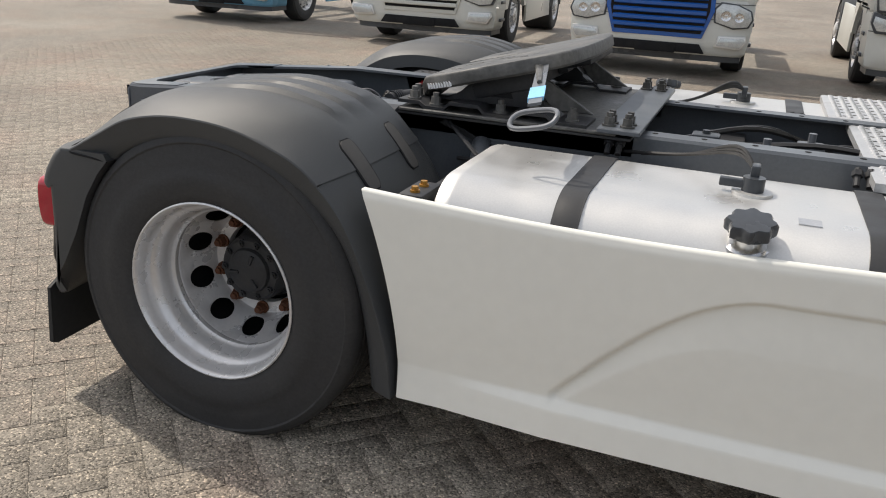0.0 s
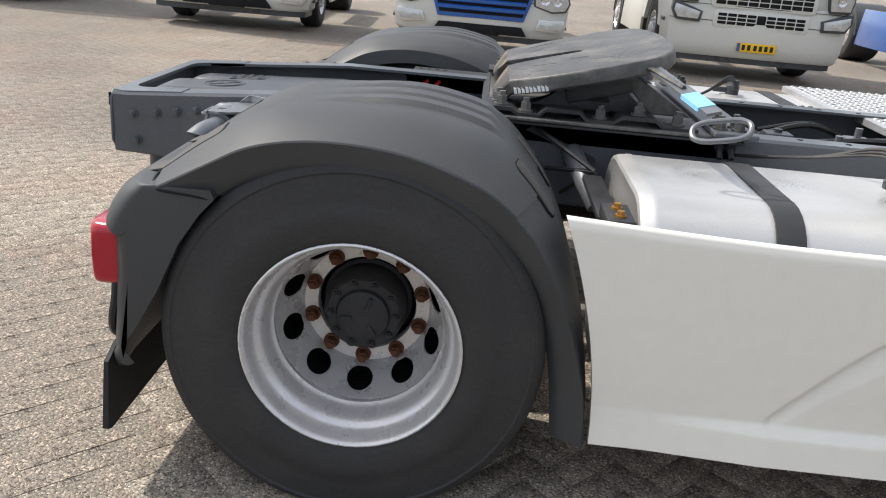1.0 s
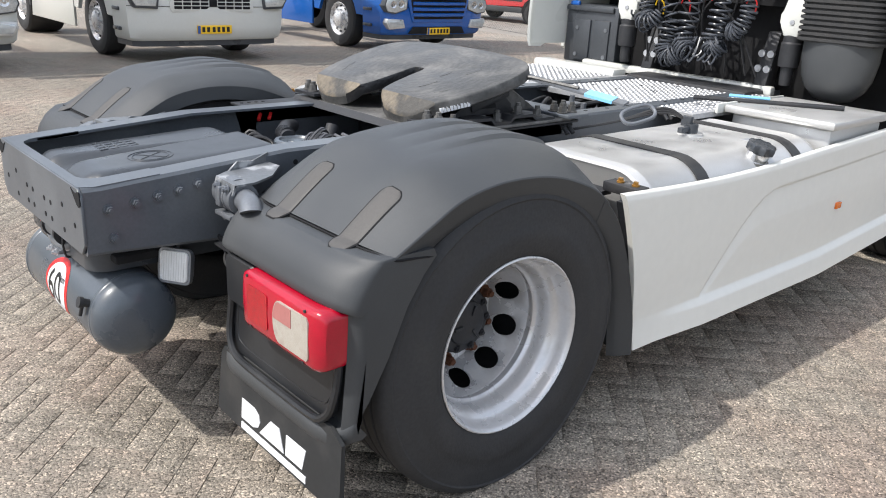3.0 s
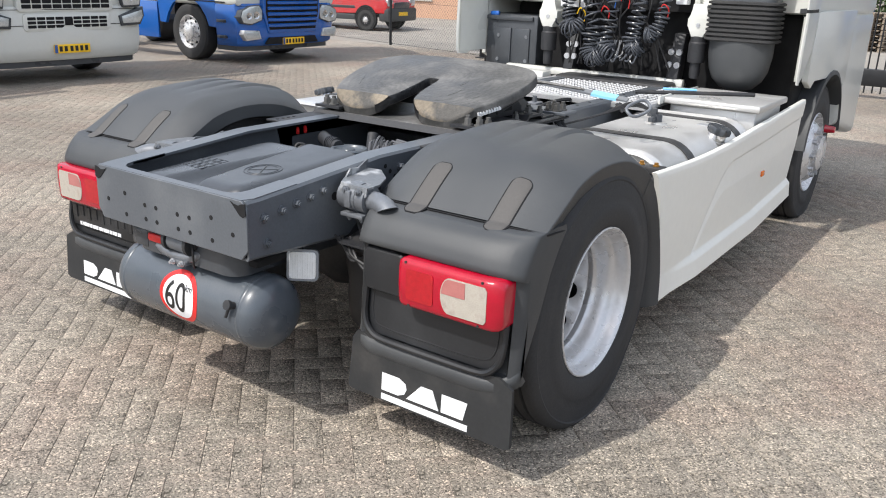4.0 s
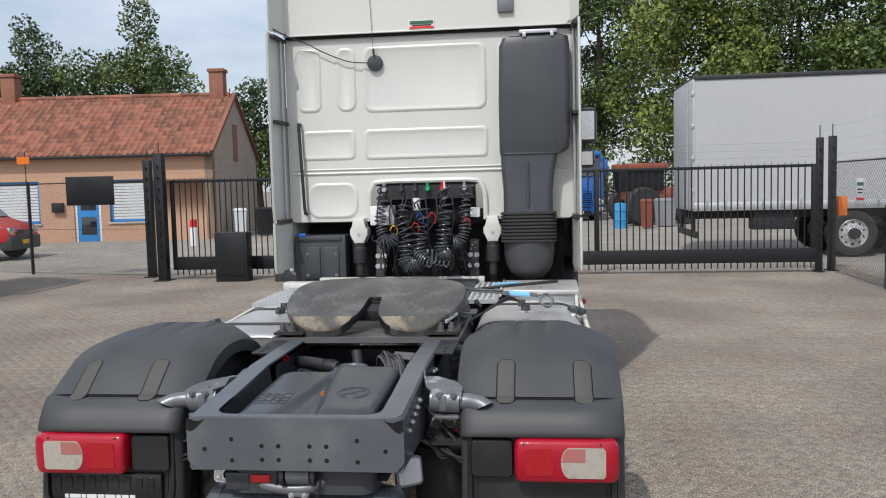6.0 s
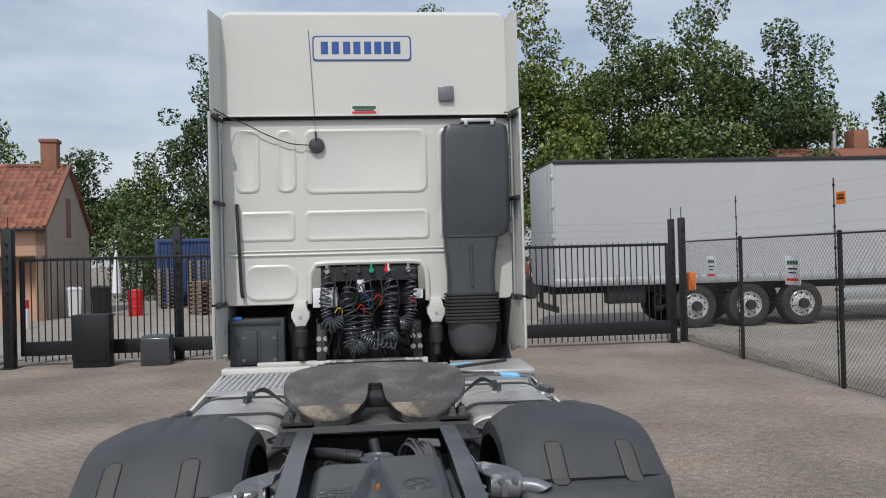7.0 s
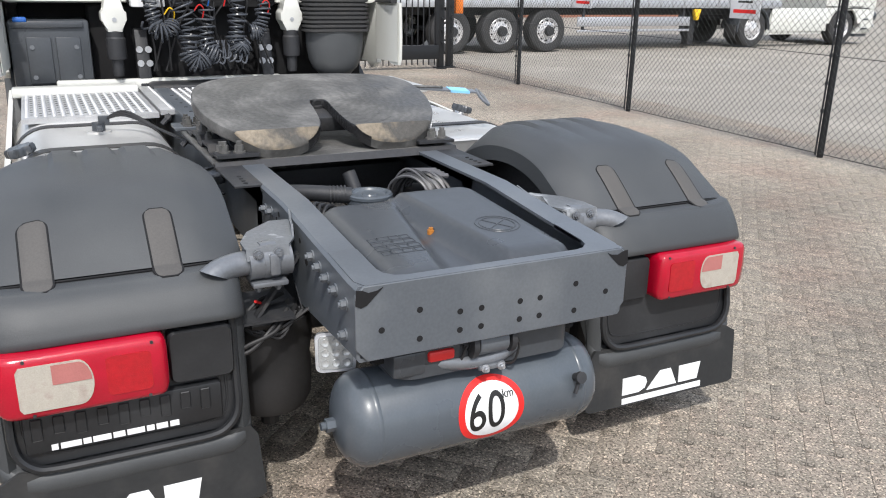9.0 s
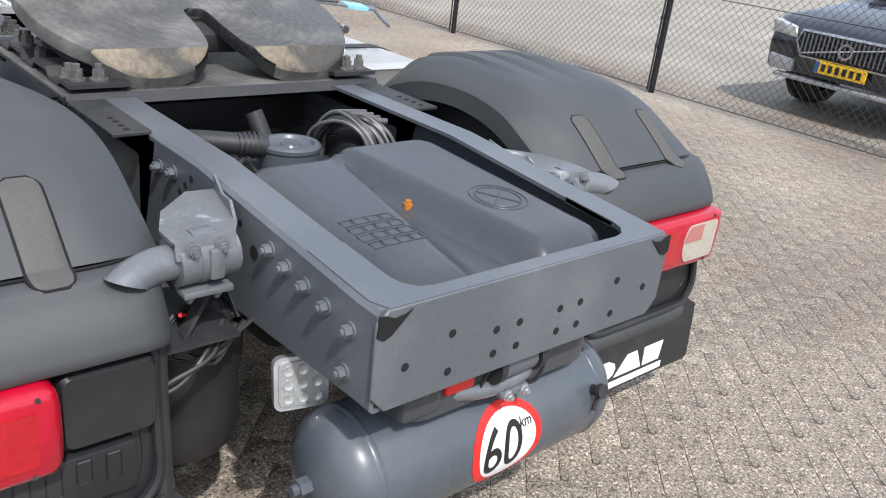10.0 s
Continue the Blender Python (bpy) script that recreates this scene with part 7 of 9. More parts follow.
coil(((2.72, 0.37, 1.77), (2.68, 0.36, 1.62), (2.67, 0.38, 1.48), (2.66, 0.36, 1.36), (2.65, 0.33, 1.32)), 17, 0.040, 0.0065, M_COIL)
coil(((2.65, 0.41, 1.36), (2.62, 0.36, 1.30), (2.62, 0.29, 1.30), (2.65, 0.25, 1.35)), 9, 0.045, 0.0065, M_COIL)
coil(((2.72, 0.17, 1.64), (2.67, 0.20, 1.50), (2.65, 0.16, 1.32), (2.63, 0.17, 1.17), (2.62, 0.13, 1.11), (2.63, 0.07, 1.14)), 21, 0.058, 0.0065, M_COIL)
coil(((2.72, 0.04, 1.66), (2.67, 0.03, 1.50), (2.66, 0.06, 1.32), (2.64, 0.05, 1.19), (2.62, 0.01, 1.15), (2.63, 0.09, 1.20)), 19, 0.052, 0.0065, M_COIL)
coil(((2.72, -0.14, 1.74), (2.68, -0.16, 1.58), (2.66, -0.15, 1.40), (2.65, -0.13, 1.25), (2.64, -0.15, 1.19), (2.65, -0.19, 1.22)), 22, 0.052, 0.007, M_COIL)
coil(((2.72, -0.34, 1.76), (2.69, -0.32, 1.60), (2.67, -0.32, 1.42), (2.65, -0.28, 1.30), (2.65, -0.23, 1.29)), 20, 0.042, 0.0065, M_COIL)
for k in range(9):
    y = -0.16 + 0.035 * k
    bm = B()
    tube(bm, smooth_path(((2.66, y, 1.24), (2.62, y + 0.02, 1.14 - 0.01 * (k % 3)), (2.60, y - 0.01, 1.10 + 0.012 * (k % 4)), (2.62, y - 0.03, 1.16), (2.66, y - 0.02, 1.24)), 5), 0.0065, 6)
    part("hose_loop", bm, M_COIL, coup)
for y, z, mm in ((0.30, 1.40, M_YELLOW), (-0.02, 1.50, M_REDPLASTIC), (-0.30, 1.45, M_REDPLASTIC), (0.12, 1.42, M_REDPLASTIC), (0.08, 1.50, M_BLUE)):
    bm = B()
    tube(bm, smooth_path(((2.66, y, z), (2.64, y - 0.03, z + 0.04), (2.66, y - 0.06, z + 0.01), (2.68, y - 0.05, z - 0.05)), 4), 0.0045, 6)
    part("colour_marker", bm, mm, coup)
rng = random.Random(3)
for k in range(12):
    y = rng.uniform(-0.4, 0.42)
    y2 = y + rng.uniform(-0.25, 0.25)
    bm = B()
    tube(bm, smooth_path(((2.74, y, 1.70), (2.70, y + rng.uniform(-0.08, 0.08), 1.5), (2.70, (y + y2) / 2, 1.22 + rng.random() * 0.15), (2.74, y2, 1.05)), 6), 0.0065, 6)
    part("cable", bm, M_CABLE, coup)

# mirrors and side lamp
for s in (-1, 1):
    mir = new("door_mirror")
    mir.parent = truck
    bm = B()
    box(bm, 4.62, 4.80, min(s * 1.30, s * 1.52), max(s * 1.30, s * 1.52), 2.15, 2.52, 0.05)
    box(bm, 4.62, 4.80, min(s * 1.30, s * 1.50), max(s * 1.30, s * 1.50), 1.90, 2.10, 0.05)
    tube(bm, ((4.72, s * 1.25, 2.55), (4.72, s * 1.38, 2.56), (4.72, s * 1.40, 1.95), (4.72, s * 1.25, 1.9)), 0.02, 8)
    part("housing", bm, M_PLASTIC2, mir)
    bm = B()
    box(bm, 4.614, 4.622, min(s * 1.33, s * 1.49), max(s * 1.33, s * 1.49), 2.19, 2.48, 0.003, 1)
    box(bm, 4.614, 4.622, min(s * 1.33, s * 1.47), max(s * 1.33, s * 1.47), 1.93, 2.07, 0.003, 1)
    part("mirror_glass", bm, M_CHROME, mir)
bm = B()
cyl(bm, (3.62, -1.26, 0.665), (3.62, -1.33, 0.665), 0.030, 0.022, n=14)
part("red_side_lamp", bm, M_RED, truck)

# ---- parked vehicles ----


def small_wheel(name, parent, x, y, z, r, w, out, rim_mat, n=36):
    """A wheel whose axis is y; out is the sign of its outer side."""
    wh = new(name)
    wh.parent = parent
    wh.matrix_basis = Matrix.Translation((x, y, z))
    bm = B()
    revolve(bm, [(r * 0.58, 0), (r * 0.62, out * -0.012), (r * 0.8, out * -0.02), (r * 0.93, out * -0.010), (r * 0.99, out * 0.02), (r, out * 0.05), (r, out * (w - 0.05)), (r * 0.93, out * w), (r * 0.58, out * w)], n)
    part("tyre", bm, M_RUBBER, wh)
    bm = B()
    revolve(bm, [(r * 0.60, out * -0.004), (r * 0.585, out * -0.010), (r * 0.56, out * 0.01), (r * 0.50, out * 0.05), (r * 0.46, out * 0.05), (r * 0.40, out * 0.015), (r * 0.26, out * 0.0), (r * 0.25, out * -0.03), (r * 0.12, out * -0.05), (0.001, out * -0.055)], n)
    part("rim", bm, rim_mat, wh)
    bm = B()
    for i in range(10):
        a = 2 * math.pi * i / 10
        cyl(bm, (r * 0.335 * math.cos(a), out * 0.01, r * 0.335 * math.sin(a)), (r * 0.335 * math.cos(a), out * -0.022, r * 0.335 * math.sin(a)), r * 0.032, n=6)
    part("nut_circle", bm, M_GALV, wh)["kind"] = "stuff"
    for i in range(10):
        bm = B()
        a = 2 * math.pi * (i + 0.5) / 10
        cyl(bm, (r * 0.45 * math.cos(a), out * 0.030, r * 0.45 * math.sin(a)), (r * 0.45 * math.cos(a), out * 0.044, r * 0.45 * math.sin(a)), r * 0.045, n=8)
        part("hand_hole", bm, M_BLACK, wh)
    return wh


def parked_truck(m, body, lower, grille, label, style="slat", plate=True, deflector=True, wheelbase=3.7):
    """A parked tractor unit. Local frame: the front looks along -y, ground at z = 0, front face at y = 0."""
    t = thing("parked_truck", label, "truck", m, group="row of parked trucks")
    W = 1.24
    hz = -0.13 if style == "slat" else 0.0

    def ring(y, hw, z0, z1, r):
        return [(x, y, z) for x, z in rrect(-hw, hw, z0, z1, r, 5)]
    bm = B()
    loft(bm, [ring(0.06, 1.10, 1.02, 1.95, 0.12), ring(0.10, W - 0.02, 1.0, 2.0, 0.10), ring(0.26, W, 0.98, 2.9, 0.10), ring(0.55, W, 0.98, 3.15, 0.10), ring(2.25, W, 1.0, 3.2, 0.08)])
    part("cab_shell", bm, body, t, angle=30)
    if deflector:
        bm = B()
        loft(bm, [ring(0.62, W - 0.05, 3.0, 3.25, 0.08), ring(1.1, W - 0.03, 3.1, 3.65, 0.12), ring(2.2, W - 0.02, 3.1, 3.9, 0.12)])
        part("roof_deflector", bm, body, t, angle=30)
    # windscreen and side windows
    bm = B()
    loft(bm, [[(-1.10, 0.085, 2.02), (1.10, 0.085, 2.02), (1.06, 0.255, 2.86), (-1.06, 0.255, 2.86)], [(-1.10, 0.03, 2.02), (1.10, 0.03, 2.02), (1.06, 0.20, 2.86), (-1.06, 0.20, 2.86)]])
    part("windscreen", bm, M_GLASS, t)
    for s in (-1, 1):
        bm = B()
        prism(bm, [(0.42, 2.05), (1.30, 2.0), (1.30, 2.75), (0.55, 2.78)], s * (W - 0.01), s * (W + 0.006), "x")
        part("side_window", bm, M_GLASS, t)
        bm = B()
        prism(bm, [(0.36, 1.05), (1.36, 1.05), (1.36, 2.83), (1.34, 2.83), (1.34, 1.07), (0.36, 1.07)], s * (W - 0.01), s * (W + 0.004), "x")
        part("door_gap", bm, M_BLACK, t)
        bm = B()
        for k in (0.15, 0.45, 0.75):
            tube(bm, ((s * (k - 0.3) if s > 0 else s * (k - 0.1), 0.03, 1.98), (s * (k - 0.05), -0.0, 2.06)), 0.012, 6)
        part("wiper_arm", bm, M_PLASTIC2, t)
    bm = B()
    tube(bm, ((-1.05, 0.10, 2.96), (0, 0.04, 3.0), (1.05, 0.10, 2.96)), 0.10, 10)
    part("sun_visor", bm, lower if style == "slat" else M_PLASTIC2, t)
    # bumper
    bm = B()
    sec = [(-W, 0.62), (-W + 0.02, 0.12), (-W + 0.14, 0.03), (-0.8, 0.0), (0, -0.03), (0.8, 0.0), (W - 0.14, 0.03), (W - 0.02, 0.12), (W, 0.62)]
    back = [(W - 0.1, 0.66), (-W + 0.1, 0.66)]
    rings = []
    for z, k, dy in ((0.32, 0.94, 0.07), (0.36, 0.97, 0.03), (0.50, 0.99, 0.0), (0.72, 1.0, 0.0), (0.98, 1.0, 0.015), (1.05, 0.99, 0.03)):
        rings.append([(x * k, y + dy, z) for x, y in sec + back])
    loft(bm, rings)
    part("bumper", bm, lower if style == "slat" else body, t, angle=35)
    bm = B()
    loft(bm, [[(x * 0.93, y + 0.10, z) for x, y in sec + back] for z in (0.24, 0.325)])
    part("bumper_lip", bm, M_PLASTIC2, t)
    for z in (0.80, 1.01):
        bm = B()
        tube(bm, [(x * 1.001, y - 0.001, z) for x, y in sec[1:-1]], 0.004, 5)
        part("panel_gap", bm, M_BLACK, t)
    if style == "slat":
        bm = B()
        prism(bm, [(-0.66, 0.345), (0.66, 0.345), (0.58, 0.465), (-0.58, 0.465)], 0.06, -0.034, "y", 0.006)
        part("lower_intake", bm, M_BLACK, t)
    # wheel arches and lower cab side
    for s in (-1, 1):
        bm = B()
        poly = [(0.62, 1.12), (0.62, 0.62)] + [(1.42 + 0.62 * math.cos(radians(a)), 0.50 + 0.62 * math.sin(radians(a))) for a in (168, 150, 130, 110, 90, 70, 50, 30, 12)] + [(2.2, 0.64), (2.25, 1.12)]
        prism(bm, poly, s * (W - 0.06), s * W, "x", 0.006, 1)
        part("arch_panel", bm, lower, t)
        for k in (0.45, 0.72):
            bm = B()
            box(bm, min(s * (W - 0.1), s * (W + 0.01)), max(s * (W - 0.1), s * (W + 0.01)), 0.36, 0.60, k, k + 0.05, 0.01)
            part("step", bm, M_PLASTIC2, t)
        small_wheel("front_wheel", t, 0, 0, 0, 0.5, 0.3, 1, M_RIM).matrix_basis = Matrix.Translation((s * 1.19, 1.42, 0.5)) @ pose(0, 0, 0, 0, 0, -90 if s < 0 else 90)
        small_wheel("rear_wheel", t, 0, 0, 0, 0.5, 0.6, 1, M_RIM).matrix_basis = Matrix.Translation((s * 1.22, 1.42 + wheelbase, 0.5)) @ pose(0, 0, 0, 0, 0, -90 if s < 0 else 90)
        bm = B()
        prism(bm, [(2.28, 0.34), (2.28, 1.0), (4.35, 1.0), (4.5, 0.34)], s * (W - 0.05), s * (W - 0.01), "x", 0.008)
        part("side_skirt", bm, lower, t)
        bm = B()
        rings = []
        for a in range(0, 181, 15):
            c, q = math.cos(radians(a)), math.sin(radians(a))
            rings.append([(s * x, 1.42 + wheelbase + r * c, 0.5 + r * q) for r, x in ((0.55, 0.6), (0.58, 0.6), (0.58, 1.23), (0.54, 1.24))])
        loft(bm, rings)
        part("rear_mudguard", bm, M_PLASTIC, t)
        # headlamp: slanted lens in a dark recess, two reflectors behind a bar
        if style == "slat":
            lens = ((0.745, 0.90), (0.725, 1.06), (0.80, 1.145), (1.00, 1.130), (1.17, 1.06), (1.205, 0.96), (1.16, 0.86), (0.98, 0.835))
            cells, fog = ((0.87, 0.985, 0.066), (1.04, 0.975, 0.060)), ((0.80, 0.60), (0.84, 0.70), (1.14, 0.71), (1.16, 0.66), (1.10, 0.585))
        else:
            lens = ((0.90, 1.05), (0.84, 1.36), (0.86, 1.50), (0.93, 1.53), (1.16, 1.42), (1.19, 1.20), (1.16, 1.06))
            cells, fog = ((1.02, 1.18, 0.060), (0.99, 1.34, 0.052)), ((0.86, 0.80), (0.84, 0.90), (1.19, 0.99), (1.20, 0.90), (1.14, 0.81))
        mx, mz = sum(q[0] for q in lens) / len(lens), sum(q[1] for q in lens) / len(lens)
        bm = B()
        prism(bm, [(s * (mx + (u - mx) * 1.09), mz + (v - mz) * 1.10 + hz) for u, v in lens], 0.16, -0.010, "y", 0.008)
        part("lamp_recess", bm, M_PLASTIC2, t)
        bm = B()
        prism(bm, [(s * u, v + hz) for u, v in lens], 0.16, -0.022, "y", 0.012)
        h = part("headlamp", bm, M_HEADLAMP, t, "clear glass headlamp")
        for cx, cz, r in cells:
            bm = B()
            revolve(bm, [(r, -0.015), (r, -0.026), (r * 0.8, -0.018), (r * 0.3, -0.017), (0.001, -0.020)], 20, "y", (s * cx, -0.006, cz + hz))
            part("lamp_cell", bm, M_CHROME, h)
        bm = B()
        prism(bm, [(s * u, v + hz) for u, v in fog], 0.10, -0.030, "y", 0.006)
        part("fog_lamp", bm, M_HEADLAMP, t)
        fx, fz = sum(q[0] for q in fog) / 5, sum(q[1] for q in fog) / 5
        bm = B()
        prism(bm, [(s * (fx + (u - fx) * 1.16), fz + (v - fz) * 1.45 + hz) for u, v in fog], 0.10, -0.024, "y", 0.006)
        part("fog_lamp_frame", bm, M_ALU if style == "slat" else M_PLASTIC2, t)
        # mirror
        bm = B()
        box(bm, min(s * 1.32, s * 1.50), max(s * 1.32, s * 1.50), 0.30, 0.45, 2.05, 2.75, 0.04)
        tube(bm, ((s * 1.22, 0.42, 2.8), (s * 1.40, 0.38, 2.8)), 0.03, 8)
        part("mirror", bm, body, t)
    # grille
    if style == "slat":
        bm = B()
        poly = [(-0.72, 0.90), (-0.60, 0.54), (0.60, 0.54), (0.72, 0.90), (0.68, 1.60), (0.52, 1.74), (-0.52, 1.74), (-0.68, 1.60)]
        prism(bm, poly, 0.14, -0.036, "y", 0.01)
        part("grille_surround", bm, grille, t)
        bm = B()
        prism(bm, [(-0.58, 0.60), (0.58, 0.60), (0.66, 0.90), (0.64, 1.32), (-0.64, 1.32), (-0.66, 0.90)], 0.0, -0.042, "y")
        part("grille_opening", bm, M_BLACK, t)
        for i in range(7):
            z = 0.64 + i * 0.098
            bm = B()
            rings = []
            for x in np.linspace(-0.62, 0.62, 9):
                bow = -0.035 * (1 - (x / 0.62) ** 2)
                rings.append([(x, y - 0.03 + bow, z + dz) for y, dz in ((0.0, 0.0), (-0.028, 0.012), (-0.034, 0.05), (-0.008, 0.066), (0.01, 0.05))])
            loft(bm, rings)
            part("grille_slat", bm, grille, t)
        for u, w in ((-0.115, 0.06), (-0.035, 0.07), (0.045, 0.07)):
            bm = B()
            box(bm, u, u + w, -0.060, -0.050, 1.47, 1.53, 0.004)
            part("chrome_badge", bm, M_CHROME, t)
    else:
        for z0, z1, hw in ((0.76, 0.92, 0.60), (1.02, 1.22, 0.66), (1.34, 1.62, 0.60)):
            bm = B()
            prism(bm, rrect(-hw - 0.05, hw + 0.05, z0 - 0.035, z1 + 0.035, 0.05), 0.14, -0.020, "y", 0.006)
            part("grille_surround", bm, body, t)
            k = max(2, int((z1 - z0) / 0.05))
            for i in range(k):
                z = z0 + (z1 - z0) * i / k
                for j in range(9):
                    x = -hw + 2 * hw * j / 9
                    bm = B()
                    prism(bm, rrect(x + 0.008, x + 2 * hw / 9 - 0.008, z + 0.006, z + (z1 - z0) / k - 0.008, 0.008, 2), -0.017, -0.0235, "y")
                    part("grille_slot", bm, M_BLACK, t)
        bm = B()
        box(bm, -0.06, 0.06, -0.034, -0.018, 0.80, 0.90, 0.01)
        part("sensor", bm, M_BLACK, t)
    if plate:
        bm = B()
        pz = 0.33 if style == "slat" else 0.42
        box(bm, -0.27, 0.27, -0.052, -0.030, pz, pz + 0.12, 0.004)
        pl = part("number_plate", bm, M_YELLOW if plate == "yellow" else M_BLACK, t)
        if plate == "yellow":
            bm = B()
            box(bm, -0.268, -0.225, -0.0545, -0.051, pz + 0.004, pz + 0.116)
            part("blue_strip", bm, M_BLUEPRINT, pl)
            for i in range(6):
                bm = B()
                box(bm, -0.20 + i * 0.075 + (0.012 if i > 1 else 0), -0.155 + i * 0.075 + (0.012 if i > 1 else 0), -0.0545, -0.051, pz + 0.025, pz + 0.097)
                part("printed_bar", bm, M_BLACKPRINT, pl)
    bm = B()
    for s in (-1, 1):
        box(bm, s * 0.36 - 0.04, s * 0.36 + 0.04, 1.8, 1.42 + wheelbase + 0.9, 0.72, 0.95, 0.01)
    part("chassis", bm, M_DARKSTEEL, t)
    bm = B()
    prism(bm, [(x * 0.42, 1.45 + wheelbase + y) for x, y in ((-1, -0.3), (-0.9, 0.2), (-0.5, 0.4), (-0.1, 0.0), (0.1, 0.0), (0.5, 0.4), (0.9, 0.2), (1, -0.3), (0.5, -0.5), (-0.5, -0.5))], 1.10, 1.16, "z", 0.01)
    part("fifth_wheel", bm, M_GREASE, t)
    bm = B()
    box(bm, -1.0, 1.0, 0.4, 2.1, 0.45, 1.0, 0.05)
    part("engine", bm, M_BLACK, t)
    return t


parked_truck(pose(-8.3, 10.2, 0, 0, 0, 2), M_PALEBLUE, M_PALEBLUE, M_PALEBLUE, "pale blue tractor unit parked in the row, dark number plate", plate="dark")
parked_truck(pose(-3.75, 9.35, 0, 0, 0, 3), M_WHITE, M_WHITE, M_WHITE, "white tractor unit parked in the row, dark number plate", plate="dark")
parked_truck(pose(0.04, 8.70, 0, 0, 0, 2), M_WHITE, M_WHITE, M_BLUE, "white tractor unit with blue grille slats, dark number plate", plate="dark")
parked_truck(pose(3.88, 8.78, 0, 0, 0, 0), M_WHITE, M_WHITE, M_WHITE, "white tractor unit with slotted grille and yellow plate", style="slot", plate="yellow")
parked_truck(pose(8.36, 8.93, 0, 0, 0, 0), M_WHITE, M_BLUE, M_BLUE, "white and deep blue tractor unit with slatted grille", plate="yellow")

# ---- curtain-side trailer with its tractor beyond the fence ----
trailer = thing("semi_trailer", "long white curtain-side semi-trailer on three axles", "trailer")
TX, TY0, TY1 = 14.5, -4.30, -17.95
bm = B()
ys = np.linspace(TY0, TY1, 29)
vr = []
for i, y in enumerate(ys):
    b = 0.014 * math.sin(i * 1.9) + 0.010 * math.sin(i * 0.7)
    vr.append([(TX + 0.0, y, 1.22), (TX - 0.012 - b * 0.4, y, 1.9), (TX - 0.02 - b, y, 2.6), (TX - 0.012 - b * 0.5, y, 3.4), (TX, y, 3.90), (TX + 2.5, y, 3.90), (TX + 2.5, y, 1.22)])
loft(bm, vr)
part("curtain", bm, M_TARP, trailer, angle=50)
bm = B()
box(bm, TX - 0.03, TX + 2.53, TY1 - 0.02, TY0 + 0.02, 3.89, 3.985, 0.015)
part("roof_rail", bm, M_DARKSTEEL, trailer)
bm = B()
box(bm, TX - 0.03, TX + 2.53, TY1, TY0 + 0.02, 1.05, 1.23, 0.01)
part("side_rail", bm, M_GALV, trailer)
for i in range(34):
    bm = B()
    y = TY0 - 0.25 - i * 0.395
    box(bm, TX - 0.045, TX - 0.028, y - 0.025, y + 0.025, 1.10, 1.36, 0.004)
    part("buckle_strap", bm, M_GALV, trailer)
bm = B()
box(bm, TX - 0.015, TX + 2.515, TY0, TY0 + 0.05, 1.10, 3.92, 0.01)
part("rear_door", bm, M_TARP, trailer)
bm = B()
for z in (1.5, 2.2, 2.9, 3.6):
    box(bm, TX - 0.03, TX + 0.05, TY0 + 0.01, TY0 + 0.075, z - 0.05, z + 0.05, 0.01)
cyl(bm, (TX + 0.5, TY0 + 0.07, 1.1), (TX + 0.5, TY0 + 0.07, 3.9), 0.02, n=8)
part("hinge", bm, M_GALV, trailer)
bm = B()
for x in (TX + 0.75, TX + 1.75):
    box(bm, x - 0.06, x + 0.06, TY1 + 0.5, TY0, 0.85, 1.06, 0.01)
part("chassis_beam", bm, M_DARKSTEEL, trailer)
for k in range(3):
    y = -7.62 - k * 1.31
    for x, out in ((TX + 0.02, -1), (TX + 2.48, 1)):
        w = small_wheel("wheel", trailer, x, y, 0.51, 0.51, 0.36, 1, M_RIM)
        w.matrix_basis = Matrix.Translation((x, y, 0.51)) @ pose(0, 0, 0, 0, 0, -90 if out < 0 else 90)
    bm = B()
    cyl(bm, (TX - 0.03, y, 0.51), (TX - 0.13, y, 0.51), 0.125, 0.105, n=18)
    part("hub", bm, M_DARKSTEEL, trailer)
    bm = B()
    cyl(bm, (TX + 0.3, y, 0.51), (TX + 2.2, y, 0.51), 0.07, n=10)
    part("axle", bm, M_DARKSTEEL, trailer)
bm = B()
box(bm, TX + 0.02, TX + 0.05, -14.7, -11.1, 0.60, 0.83, 0.008)
part("side_guard", bm, M_GALV, trailer, "pale side guard board")
bm = B()
box(bm, TX + 0.02, TX + 0.05, -14.7, -11.1, 0.46, 0.52, 0.008)
part("guard_rail", bm, M_GALV, trailer)
for y in (-11.3, -12.9, -14.5):
    bm = B()
    box(bm, TX + 0.05, TX + 0.09, y - 0.04, y + 0.04, 0.48, 1.05, 0.006)
    part("guard_post", bm, M_DARKSTEEL, trailer)
bm = B()
prism(bm, [(-15.03, 1.02), (-14.80, 1.02), (-14.88, 0.74), (-14.95, 0.74)], TX - 0.02, TX + 0.10, "x", 0.01)
part("wheel_chock", bm, M_YELLOW, trailer, "yellow plastic wheel chock")
bm = B()
box(bm, TX + 0.1, TX + 0.5, -6.45, -5.55, 0.62, 1.06, 0.03)
part("tool_box", bm, M_DARKSTEEL, trailer)
bm = B()
box(bm, TX + 0.1, TX + 2.4, TY0 - 0.08, TY0 - 0.02, 0.45, 0.60, 0.01)
for x in (TX + 0.5, TX + 2.0):
    box(bm, x - 0.04, x + 0.04, TY0 - 0.1, TY0 - 0.02, 0.5, 1.05, 0.008)
part("underride_bar", bm, M_DARKSTEEL, trailer)
bm = B()
box(bm, TX + 0.15, TX + 0.4, -15.0, -14.8, 0.1, 1.05, 0.02)
part("landing_leg", bm, M_DARKSTEEL, trailer)
